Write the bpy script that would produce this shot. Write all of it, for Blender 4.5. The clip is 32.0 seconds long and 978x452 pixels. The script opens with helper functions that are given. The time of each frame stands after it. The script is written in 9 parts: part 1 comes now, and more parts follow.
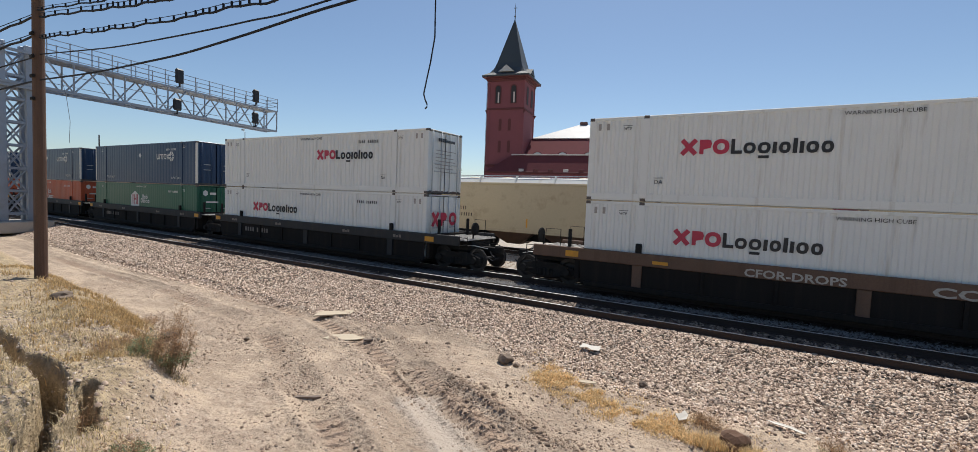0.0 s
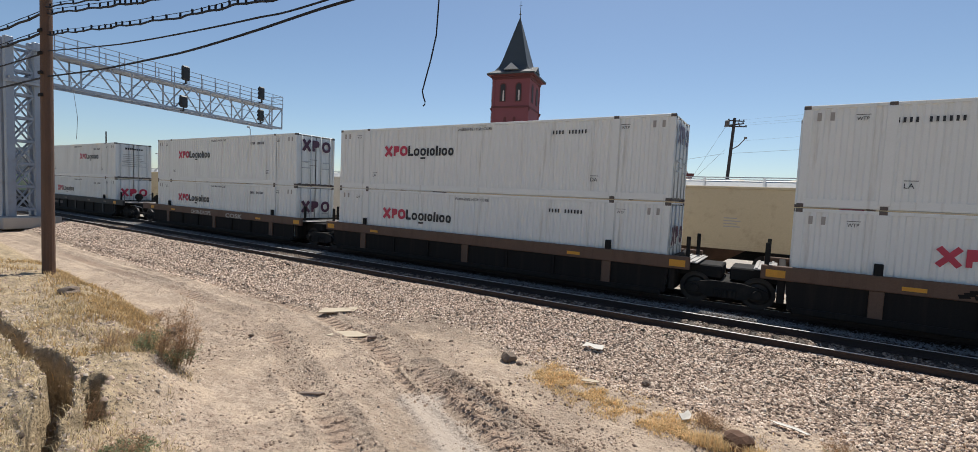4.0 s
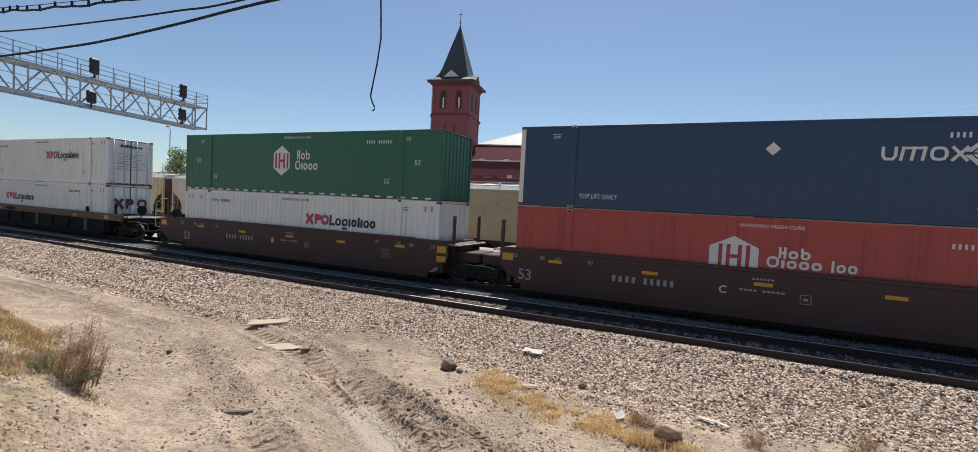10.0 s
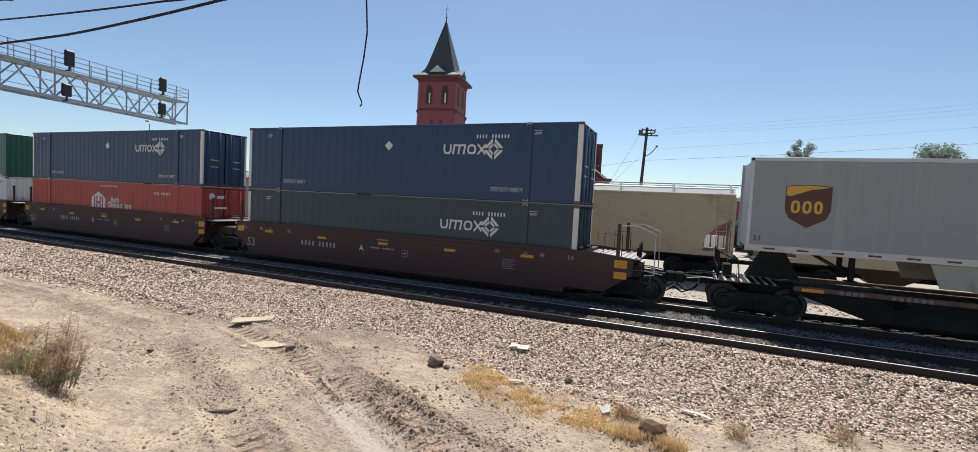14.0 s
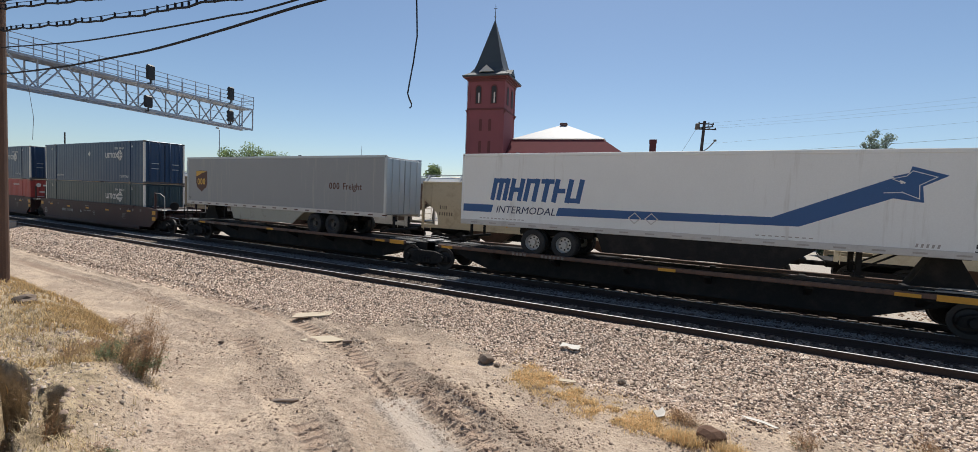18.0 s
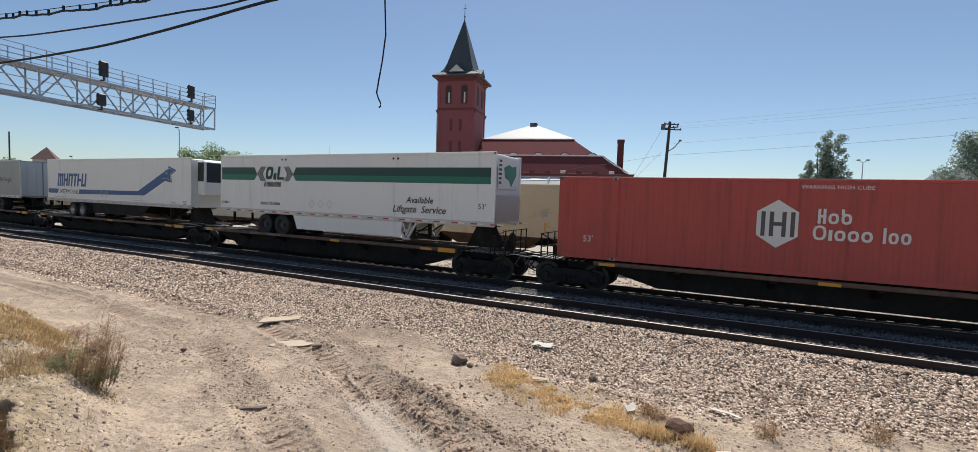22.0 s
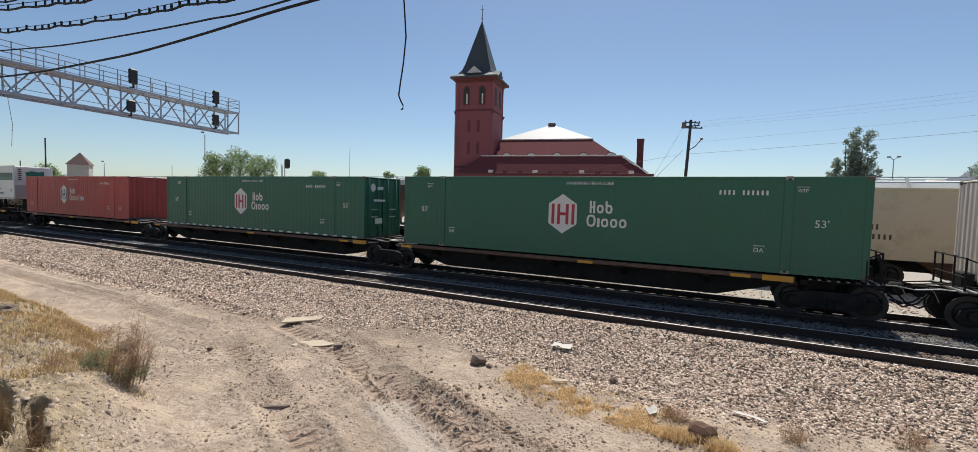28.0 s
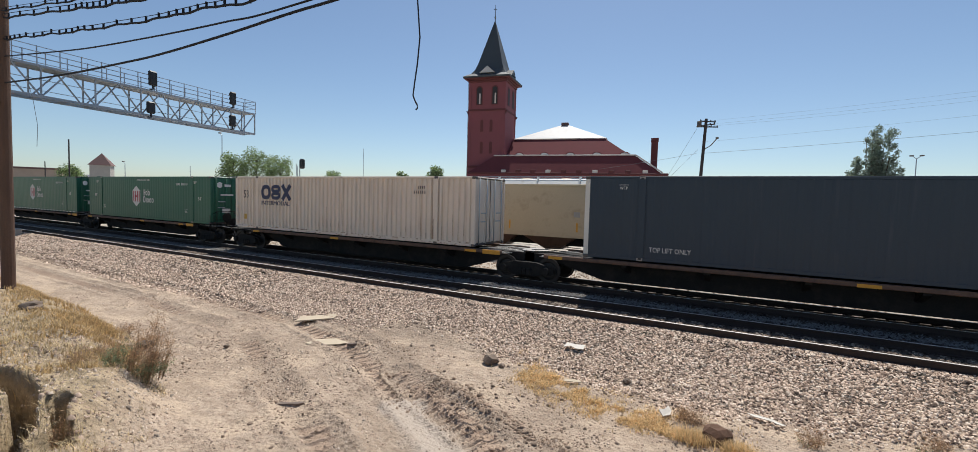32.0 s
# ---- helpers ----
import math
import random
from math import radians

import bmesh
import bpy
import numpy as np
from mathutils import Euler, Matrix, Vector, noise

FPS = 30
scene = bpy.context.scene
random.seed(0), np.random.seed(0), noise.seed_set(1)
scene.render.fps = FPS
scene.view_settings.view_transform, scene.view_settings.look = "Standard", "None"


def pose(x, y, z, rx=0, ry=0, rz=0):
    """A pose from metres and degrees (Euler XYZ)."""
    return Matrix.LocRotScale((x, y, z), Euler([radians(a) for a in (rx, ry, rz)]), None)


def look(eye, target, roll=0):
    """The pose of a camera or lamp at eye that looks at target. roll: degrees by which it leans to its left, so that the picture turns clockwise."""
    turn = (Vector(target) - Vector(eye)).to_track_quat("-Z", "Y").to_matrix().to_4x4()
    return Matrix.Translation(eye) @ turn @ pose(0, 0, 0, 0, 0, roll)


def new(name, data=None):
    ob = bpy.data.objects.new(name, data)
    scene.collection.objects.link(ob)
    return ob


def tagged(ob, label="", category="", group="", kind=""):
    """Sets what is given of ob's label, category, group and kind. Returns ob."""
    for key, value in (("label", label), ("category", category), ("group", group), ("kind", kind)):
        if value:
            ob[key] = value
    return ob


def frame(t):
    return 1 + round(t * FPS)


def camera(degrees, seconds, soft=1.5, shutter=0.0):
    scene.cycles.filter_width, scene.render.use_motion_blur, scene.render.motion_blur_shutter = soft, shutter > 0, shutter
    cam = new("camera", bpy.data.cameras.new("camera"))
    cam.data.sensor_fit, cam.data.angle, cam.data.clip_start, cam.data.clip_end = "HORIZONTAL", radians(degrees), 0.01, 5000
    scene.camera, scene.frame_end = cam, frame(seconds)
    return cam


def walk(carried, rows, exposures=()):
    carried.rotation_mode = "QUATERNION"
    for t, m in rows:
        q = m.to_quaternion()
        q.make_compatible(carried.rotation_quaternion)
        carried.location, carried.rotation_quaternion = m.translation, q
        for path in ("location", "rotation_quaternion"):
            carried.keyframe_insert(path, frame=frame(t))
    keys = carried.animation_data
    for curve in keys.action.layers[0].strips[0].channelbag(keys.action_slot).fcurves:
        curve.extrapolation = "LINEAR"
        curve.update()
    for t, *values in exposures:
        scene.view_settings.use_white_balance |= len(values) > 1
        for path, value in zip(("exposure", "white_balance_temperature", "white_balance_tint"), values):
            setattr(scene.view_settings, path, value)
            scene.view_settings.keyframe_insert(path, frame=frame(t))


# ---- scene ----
cam = camera(92.54, 32.0, soft=0.8)

# The camera is held in the hand at one spot on the bank: seconds, yaw, pitch, roll.
EYE = (0.0, 0.0, 3.138)
PATH = [
    (0, 31.47, -3.44, 2.29),
    (0.5, 31.67, -3.39, 2.06),
    (1, 31.70, -3.69, 2.05),
    (1.5, 31.55, -3.62, 2.16),
    (2, 31.48, -3.60, 2.32),
    (2.5, 31.48, -3.72, 2.09),
    (4.5, 32.02, -3.67, 2.70),
    (5, 31.35, -3.56, 2.64),
    (5.5, 31.63, -3.65, 2.93),
    (6, 32.50, -3.71, 3.16),
    (6.5, 32.90, -3.60, 3.39),
    (7, 32.18, -3.42, 3.50),
    (7.5, 32.03, -3.14, 3.44),
    (8, 31.90, -3.11, 3.33),
    (8.5, 31.67, -3.07, 3.85),
    (9, 30.45, -2.74, 4.06),
    (9.5, 27.12, -2.84, 3.71),
    (10, 24.67, -2.49, 2.97),
    (10.5, 24.46, -2.55, 2.95),
    (11, 24.48, -2.24, 3.28),
    (11.5, 24.18, -2.48, 3.57),
    (12, 23.95, -2.57, 3.65),
    (12.5, 23.59, -2.63, 3.21),
    (13, 23.58, -2.96, 2.94),
    (13.5, 23.38, -2.96, 2.87),
    (14, 23.01, -2.89, 2.94),
    (14.5, 23.46, -2.87, 3.09),
    (16.5, 27.34, -2.90, 2.47),
    (17, 28.93, -3.23, 2.58),
    (17.5, 28.98, -3.26, 2.73),
    (18, 29.08, -3.33, 2.37),
    (18.5, 28.76, -3.70, 1.93),
    (19, 28.08, -3.63, 2.19),
    (19.5, 26.80, -3.40, 2.14),
    (20, 26.45, -3.25, 2.18),
    (20.5, 25.77, -3.33, 1.74),
    (21, 25.33, -3.29, 1.67),
    (21.5, 25.52, -3.21, 1.80),
    (22, 25.61, -3.20, 1.94),
    (22.5, 27.10, -3.24, 1.56),
    (23, 27.77, -3.30, 2.11),
    (23.5, 27.22, -3.33, 1.79),
    (24, 26.69, -3.36, 2.29),
    (24.5, 26.20, -3.25, 1.96),
    (25, 25.80, -3.46, 1.68),
    (25.5, 25.44, -3.35, 1.55),
    (27.5, 26.83, -3.24, 1.47),
    (28, 27.87, -3.17, 1.55),
    (28.5, 28.28, -3.08, 1.48),
    (29, 28.55, -3.31, 1.67),
    (29.5, 29.25, -3.13, 1.82),
    (30, 29.66, -2.77, 1.81),
    (30.5, 29.45, -2.59, 1.80),
    (31, 29.28, -2.82, 1.79),
    (31.5, 29.67, -2.73, 1.52),
    (32, 29.42, -3.24, 1.56),
]
walk(cam, [(t, pose(*EYE, 90 + p, 0, y) @ pose(0, 0, 0, 0, 0, r)) for t, y, p, r in PATH],
     exposures=[(0, 0.0), (12.0, 0.02), (13.0, 0.2), (14.5, 0.2), (16.5, 0.02), (32, 0.0)])

# How far the train has rolled along the track, in metres, by seconds.
ROLL = [
    (0, -0.00), (1, -8.26), (2, -16.57), (2.5, -20.72), (4.5, -37.28), (5, -41.41),
    (6, -49.72), (7, -58.06), (8, -66.39), (9, -74.72), (10, -83.07), (11, -91.34),
    (12, -99.55), (13, -107.74), (14, -115.90), (14.5, -119.95), (16.5, -136.13), (17, -140.16),
    (18, -148.23), (19, -156.37), (20, -164.39), (21, -172.33), (22, -180.26), (23, -188.12),
    (24, -195.97), (25, -203.77), (25.5, -207.66), (27.5, -223.27), (28, -227.19), (29, -235.12),
    (30, -243.04), (31, -251.00), (32, -259.03)
]

# The dangling wire's swing, in degrees, by seconds.
SWAY = [
    (0, 0.8), (0.5, -3.8), (1, -3.0), (1.5, 1.1), (2, 1.1), (2.5, 0.8), (4.5, 5.2), (5, 3.3),
    (5.5, 0.5), (6, 3.0), (6.5, 4.9), (7, 3.8), (7.5, 4.6), (8, 1.4), (8.5, -0.5), (9, 2.7),
    (9.5, 3.5), (10, -1.4), (10.5, 0.3), (11, 2.5), (11.5, -1.4), (12, -2.7), (12.5, 0.3), (13, -3.3),
    (13.5, -5.5), (14, -2.5), (14.5, -2.5), (16.5, -1.6), (17, -2.7), (17.5, -0.5), (18, -1.6), (18.5, -2.7),
    (19, -1.1), (19.5, -1.1), (20, -2.5), (20.5, -1.6), (21, -1.6), (21.5, -2.5), (22, -1.6), (22.5, -1.6),
    (23, -2.5), (23.5, -1.9), (24, -2.7), (24.5, -1.9), (25, 2.2), (25.5, 1.9), (27.5, -2.5), (28, -3.5),
    (28.5, -2.5), (29, -2.2), (29.5, -3.3), (30, -3.0), (30.5, -3.0), (31, -0.8), (31.5, -0.8), (32, -4.1)
]

# ---- plan: rail tops at z = 0, tracks along x, metres ----
Y_NEAR, Y_TRAIN, Y_YARD = 13.85, 17.62, 25.8
GAUGE = 1.505
GROUND_Z = -0.8
C_LEN, C_WID, C_HIGH = 16.15, 2.59, 2.896

# ---- world and sun ----
world = bpy.data.worlds.new("world")
scene.world = world
world.use_nodes = True
wn = world.node_tree.nodes
sky = wn.new("ShaderNodeTexSky")
sky.sky_type = "NISHITA"
sky.sun_disc = False
SUN_EL, SUN_AZ = 60.9, -15.5
sky.sun_elevation = radians(SUN_EL)
sky.sun_rotation = radians(SUN_AZ)
sky.altitude = 1100
sky.air_density, sky.dust_density, sky.ozone_density = 1.0, 1.3, 2.5
haze = wn.new("ShaderNodeMix")
haze.data_type, haze.blend_type = "RGBA", "MULTIPLY"
haze.inputs[0].default_value, haze.inputs[7].default_value = 1.0, (0.975, 1.005, 0.99, 1)
world.node_tree.links.new(sky.outputs[0], haze.inputs[6])
world.node_tree.links.new(haze.outputs[2], wn["Background"].inputs[0])
wn["Background"].inputs[1].default_value = 0.109
sun = new("sun", bpy.data.lights.new("sun", "SUN"))
sun.data.energy, sun.data.angle, sun.data.color = 4.9, radians(0.53), (1.0, 0.965, 0.90)
toward = Vector((math.sin(radians(SUN_AZ)) * math.cos(radians(SUN_EL)), math.cos(radians(SUN_AZ)) * math.cos(radians(SUN_EL)), math.sin(radians(SUN_EL))))
sun.matrix_world = look(toward * 60, (0, 0, 0))


# ---- materials ----
def ramp(nt, fac, stops):
    n = nt.nodes.new("ShaderNodeValToRGB")
    while len(n.color_ramp.elements) < len(stops):
        n.color_ramp.elements.new(0.5)
    for e, (p, c) in zip(n.color_ramp.elements, stops):
        e.position, e.color = p, (*c, 1) if len(c) == 3 else c
    nt.links.new(fac, n.inputs[0])
    return n.outputs[0]


def mixed(nt, fac, one, two, mode="MIX"):
    n = nt.nodes.new("ShaderNodeMix")
    n.data_type, n.blend_type = "RGBA", mode
    for slot, v in ((0, fac), (6, one), (7, two)):
        if isinstance(v, (int, float)):
            n.inputs[slot].default_value = v
        elif isinstance(v, tuple):
            n.inputs[slot].default_value = (*v, 1)
        else:
            nt.links.new(v, n.inputs[slot])
    return n.outputs[2]


def noised(nt, scale, detail=4, stretch=None, rough=0.55):
    tc = nt.nodes.new("ShaderNodeTexCoord")
    n = nt.nodes.new("ShaderNodeTexNoise")
    n.inputs["Scale"].default_value, n.inputs["Detail"].default_value, n.inputs["Roughness"].default_value = scale, detail, rough
    src = tc.outputs["Object"]
    if stretch:
        m = nt.nodes.new("ShaderNodeMapping")
        m.inputs["Scale"].default_value = stretch
        nt.links.new(src, m.inputs[0])
        src = m.outputs[0]
    nt.links.new(src, n.inputs["Vector"])
    return n.outputs["Fac"]


def shade(c, k):
    return tuple(min(1.0, v * k) for v in c)


def mat(name, col, rough=0.6, metal=0.0, big=0.7, fine=30.0, vary=0.18, dirt=None, dirt_amount=0.0, streak=False, bump=0.05, rand=0.0, island=0.0, spec=0.5, tints=None, thin=0.0):
    """A surface with blotches and grain at two scales, optional dirt or rust that runs down in streaks."""
    m = bpy.data.materials.new(name)
    m.use_nodes = True
    nt = m.node_tree
    bs = nt.nodes["Principled BSDF"]
    large, small = noised(nt, big, 5), noised(nt, fine, 3)
    c = mixed(nt, large, shade(col, 1 - vary), shade(col, 1 + vary))
    c = mixed(nt, 0.6, c, ramp(nt, small, [(0.3, (1 - vary,) * 3), (0.7, (1 + vary * 0.5,) * 3)]), "MULTIPLY")
    if dirt:
        d = noised(nt, 1.6, 6, (2.2, 2.2, 0.14) if streak else None, 0.65)
        c = mixed(nt, ramp(nt, d, [(0.62 - 0.4 * dirt_amount, (0, 0, 0)), (0.84 - 0.2 * dirt_amount, (0.85, 0.85, 0.85))]), c, dirt)
    if rand or island:
        src = nt.nodes.new("ShaderNodeObjectInfo").outputs["Random"] if rand else nt.nodes.new("ShaderNodeNewGeometry").outputs["Random Per Island"]
        k = rand or island
        c = mixed(nt, 1.0, c, ramp(nt, src, [(0.0, (1 - k,) * 3), (1.0, (1 + k * 0.6,) * 3)]), "MULTIPLY")
    if tints:
        c = mixed(nt, 1.0, c, ramp(nt, nt.nodes.new("ShaderNodeNewGeometry").outputs["Random Per Island"], tints), "MULTIPLY")
    if thin:
        tr = nt.nodes.new("ShaderNodeBsdfTranslucent")
        nt.links.new(c, tr.inputs[0])
        mx = nt.nodes.new("ShaderNodeMixShader")
        mx.inputs[0].default_value = thin
        nt.links.new(bs.outputs[0], mx.inputs[1])
        nt.links.new(tr.outputs[0], mx.inputs[2])
        nt.links.new(mx.outputs[0], nt.nodes["Material Output"].inputs[0])
    nt.links.new(c, bs.inputs["Base Color"])
    bs.inputs["Metallic"].default_value = metal
    bs.inputs["Specular IOR Level"].default_value = spec
    r = nt.nodes.new("ShaderNodeMapRange")
    r.inputs[3].default_value, r.inputs[4].default_value = max(0.02, rough - 0.1), min(1, rough + 0.12)
    nt.links.new(large, r.inputs[0])
    nt.links.new(r.outputs[0], bs.inputs["Roughness"])
    if bump:
        b = nt.nodes.new("ShaderNodeBump")
        b.inputs["Strength"].default_value, b.inputs["Distance"].default_value = bump, 0.02
        nt.links.new(small, b.inputs["Height"])
        nt.links.new(b.outputs[0], bs.inputs["Normal"])
    return m


RUST = (0.16, 0.07, 0.035)
GRIME = (0.10, 0.085, 0.065)
WHITE = mat("white_paint", (0.78, 0.785, 0.755), 0.5, dirt=(0.45, 0.41, 0.34), dirt_amount=0.12, streak=True, vary=0.05)
WHITE_TRIM = mat("white_trim", (0.78, 0.74, 0.66), 0.5, dirt=(0.35, 0.28, 0.2), dirt_amount=0.15, streak=True, vary=0.06)
SLATE_BLUE = mat("slate_blue_paint", (0.019, 0.037, 0.060), 0.42, dirt=(0.05, 0.06, 0.08), dirt_amount=0.08, streak=True, vary=0.12)
NAVY = mat("navy_paint", (0.020, 0.052, 0.118), 0.38, dirt=(0.04, 0.05, 0.08), dirt_amount=0.08, streak=True, vary=0.12)
SLATE = mat("slate_paint", (0.032, 0.060, 0.072), 0.42, dirt=(0.05, 0.055, 0.06), dirt_amount=0.08, streak=True, vary=0.12)
GREEN = mat("green_paint", (0.023, 0.128, 0.075), 0.42, dirt=(0.05, 0.11, 0.07), dirt_amount=0.15, streak=True, vary=0.12)
RED = mat("red_paint", (0.45, 0.070, 0.058), 0.5, dirt=(0.2, 0.04, 0.03), dirt_amount=0.25, streak=True, vary=0.16)
ORANGE = mat("orange_paint", (0.50, 0.10, 0.04), 0.5, dirt=(0.25, 0.05, 0.03), dirt_amount=0.2, streak=True, vary=0.16)
CREAM = mat("cream_paint", (0.82, 0.70, 0.575), 0.55, dirt=(0.45, 0.33, 0.22), dirt_amount=0.14, streak=True, vary=0.10)
CASTING = mat("casting_grey", (0.10, 0.09, 0.085), 0.6, dirt=RUST, dirt_amount=0.3, vary=0.25)
SILL_BLACK = mat("sill_black", (0.026, 0.025, 0.026), 0.65, dirt=(0.06, 0.045, 0.035), dirt_amount=0.3, streak=True, vary=0.3)
CAR_BROWN = mat("car_brown", (0.070, 0.030, 0.0255), 0.6, dirt=(0.05, 0.03, 0.025), dirt_amount=0.3, streak=True, vary=0.2)
SILL_BROWN = mat("sill_brown", (0.148, 0.083, 0.053), 0.65, dirt=(0.09, 0.05, 0.03), dirt_amount=0.35, streak=True, vary=0.25)
WELL_DARK = mat("well_dark", (0.021, 0.018, 0.0165), 0.8, spec=0.15, dirt=(0.036, 0.028, 0.022), dirt_amount=0.3, streak=True, vary=0.3)
BLACK_STEEL = mat("black_steel", (0.019, 0.018, 0.0175), 0.8, spec=0.2, dirt=(0.05, 0.041, 0.034), dirt_amount=0.35, vary=0.3)
WHEEL_STEEL = mat("wheel_steel", (0.028, 0.024, 0.022), 0.6, 0.1, dirt=(0.045, 0.034, 0.028), dirt_amount=0.3, vary=0.3)
GALV = mat("galvanised", (0.33, 0.365, 0.42), 0.5, 0.15, vary=0.15, dirt=(0.28, 0.27, 0.25), dirt_amount=0.2)
# pale base puts the sunlit look of decks and rings into the colour
DECK_GRATE = mat("deck_plate", (0.42, 0.40, 0.375), 0.45, 0.3, vary=0.2, dirt=(0.3, 0.25, 0.2), dirt_amount=0.2)
YELLOW = mat("yellow_marker", (0.72, 0.33, 0.03), 0.5, vary=0.12, dirt=(0.35, 0.17, 0.03), dirt_amount=0.2)
MARK_WHITE = mat("white_marking", (0.72, 0.71, 0.68), 0.55, vary=0.08)
MARK_FAINT = mat("worn_marking", (0.24, 0.20, 0.17), 0.7, vary=0.3)
MARK_RUST = mat("rusty_marking", (0.085, 0.058, 0.042), 0.7, vary=0.3)
RUST_PALE = mat("pale_rust", (0.42, 0.29, 0.19), 0.75, vary=0.3)
MARK_DIM = mat("faded_marking", (0.38, 0.35, 0.32), 0.65, vary=0.2)
MARK_BLACK = mat("black_marking", (0.022, 0.022, 0.026), 0.5, vary=0.1)
MARK_RED = mat("crimson_marking", (0.50, 0.035, 0.075), 0.45, vary=0.08)
MARK_DOOR = mat("plum_marking", (0.085, 0.03, 0.06), 0.5, vary=0.12)
MARK_HUBRED = mat("dark_red_marking", (0.42, 0.04, 0.05), 0.5, vary=0.1)
MARK_BLUE = mat("blue_marking", (0.024, 0.092, 0.25), 0.42, vary=0.08)
MARK_NAVY = mat("dark_blue_marking", (0.02, 0.03, 0.085), 0.5, vary=0.12)
MARK_DEEP = mat("deep_green_marking", (0.008, 0.060, 0.047), 0.42, vary=0.1)
MARK_GREEN = mat("green_band", (0.012, 0.160, 0.105), 0.42, vary=0.1)
MARK_BROWN = mat("brown_marking", (0.09, 0.032, 0.018), 0.5, vary=0.1)
MARK_GOLD = mat("gold_marking", (0.62, 0.36, 0.06), 0.5, vary=0.1)
GRAFFITI = mat("graffiti_white", (0.48, 0.45, 0.40), 0.7, vary=0.3, fine=12)
SPINE_BROWN = mat("spine_brown", (0.15, 0.082, 0.054), 0.65, dirt=(0.05, 0.035, 0.03), dirt_amount=0.4, streak=True, vary=0.3)
RIM_DARK = mat("painted_rim", (0.06, 0.06, 0.06), 0.5, 0.2, vary=0.2)
RIM = mat("rim_steel", (0.45, 0.45, 0.44), 0.4, 0.5, vary=0.12)
RUBBER = mat("rubber", (0.022, 0.022, 0.022), 0.8, vary=0.25, dirt=GRIME, dirt_amount=0.15)
TRAILER_WHITE = mat("trailer_white", (0.78, 0.785, 0.76), 0.42, dirt=(0.5, 0.47, 0.41), dirt_amount=0.1, streak=True, vary=0.05)
TRAILER_GREY = mat("trailer_grey", (0.28, 0.29, 0.295), 0.42, dirt=(0.42, 0.4, 0.36), dirt_amount=0.15, streak=True, vary=0.06)
ALLOY_PALE = mat("pale_alloy", (0.55, 0.53, 0.5), 0.5, 0.2, vary=0.1, dirt=(0.35, 0.3, 0.26), dirt_amount=0.2)
ALLOY = mat("dull_alloy", (0.5, 0.52, 0.53), 0.42, 0.55, vary=0.1)
SKIRT_TAN = mat("skirt_plastic", (0.34, 0.34, 0.29), 0.5, vary=0.1, dirt=GRIME, dirt_amount=0.15)
HOPPER_TAN = mat("hopper_tan", (0.56, 0.45, 0.29), 0.6, big=0.25, dirt=(0.36, 0.25, 0.15), dirt_amount=0.22, vary=0.14)
# paler than the sides: sunlight on the roof is put into the colour
HOPPER_ROOF = mat("sunlit_hopper_roof", (0.74, 0.72, 0.67), 0.6, vary=0.1, dirt=(0.5, 0.43, 0.33), dirt_amount=0.2)
HOPPER_GREY = mat("hopper_grey", (0.56, 0.51, 0.43), 0.6, big=0.25, dirt=(0.38, 0.31, 0.24), dirt_amount=0.22, vary=0.14)
HOPPER_CREAM = mat("hopper_cream", (0.57, 0.48, 0.33), 0.6, big=0.25, dirt=(0.42, 0.31, 0.19), dirt_amount=0.22, vary=0.14)
RAIL_SIDE = mat("rail_rust", (0.042, 0.025, 0.019), 0.75, vary=0.3, fine=50, bump=0.2)
RAIL_TOP = mat("rail_polish", (0.78, 0.76, 0.73), 0.5, 0.6, vary=0.1, bump=0.0)
RAIL_WORN = mat("rail_worn", (0.66, 0.63, 0.60), 0.5, 0.5, vary=0.15, bump=0.0)
TIE = mat("weathered_timber", (0.085, 0.066, 0.05), 0.85, vary=0.35, fine=25, bump=0.4, rand=0.4)
STONE_TINTS = [(0.0, (0.085, 0.06, 0.047)), (0.22, (0.26, 0.19, 0.15)), (0.45, (0.52, 0.405, 0.325)), (0.68, (0.73, 0.59, 0.49)), (0.88, (0.85, 0.73, 0.625)), (1.0, (0.91, 0.83, 0.745))]
STONE = mat("ballast_stone", (0.87, 0.81, 0.745), 0.9, vary=0.12, fine=40, bump=0.25, tints=STONE_TINTS)
# dusty tones, lowered further for the shade beside the train
STONE_DUSTY = mat("dusty_ballast", (0.43, 0.40, 0.365), 0.9, big=1.5, vary=0.2, fine=40, bump=0.25, tints=STONE_TINTS)
STONE_FINES = mat("dusty_fines", (0.23, 0.22, 0.208), 0.95, big=1.2, vary=0.3, fine=30, bump=0.3, island=0.25)
STONE_PALE = mat("pale_chippings", (0.60, 0.555, 0.50), 0.9, vary=0.15, fine=40, bump=0.25, tints=STONE_TINTS[2:])
# darker copy of the ballast; the train's shade is put into its colour
STONE_SHADED = mat("shaded_ballast", (0.10, 0.086, 0.075), 0.85, big=1.5, vary=0.3, fine=40, bump=0.25, tints=STONE_TINTS)
BRICK = mat("red_brick", (0.235, 0.070, 0.079), 0.8, big=0.25, vary=0.18, fine=9, bump=0.15)
BRICK_TRIM = mat("brick_trim", (0.13, 0.037, 0.037), 0.8, vary=0.2)
ROOF_RED = mat("maroon_roof", (0.155, 0.047, 0.050), 0.9, spec=0.15, vary=0.2, fine=12, bump=0.2)
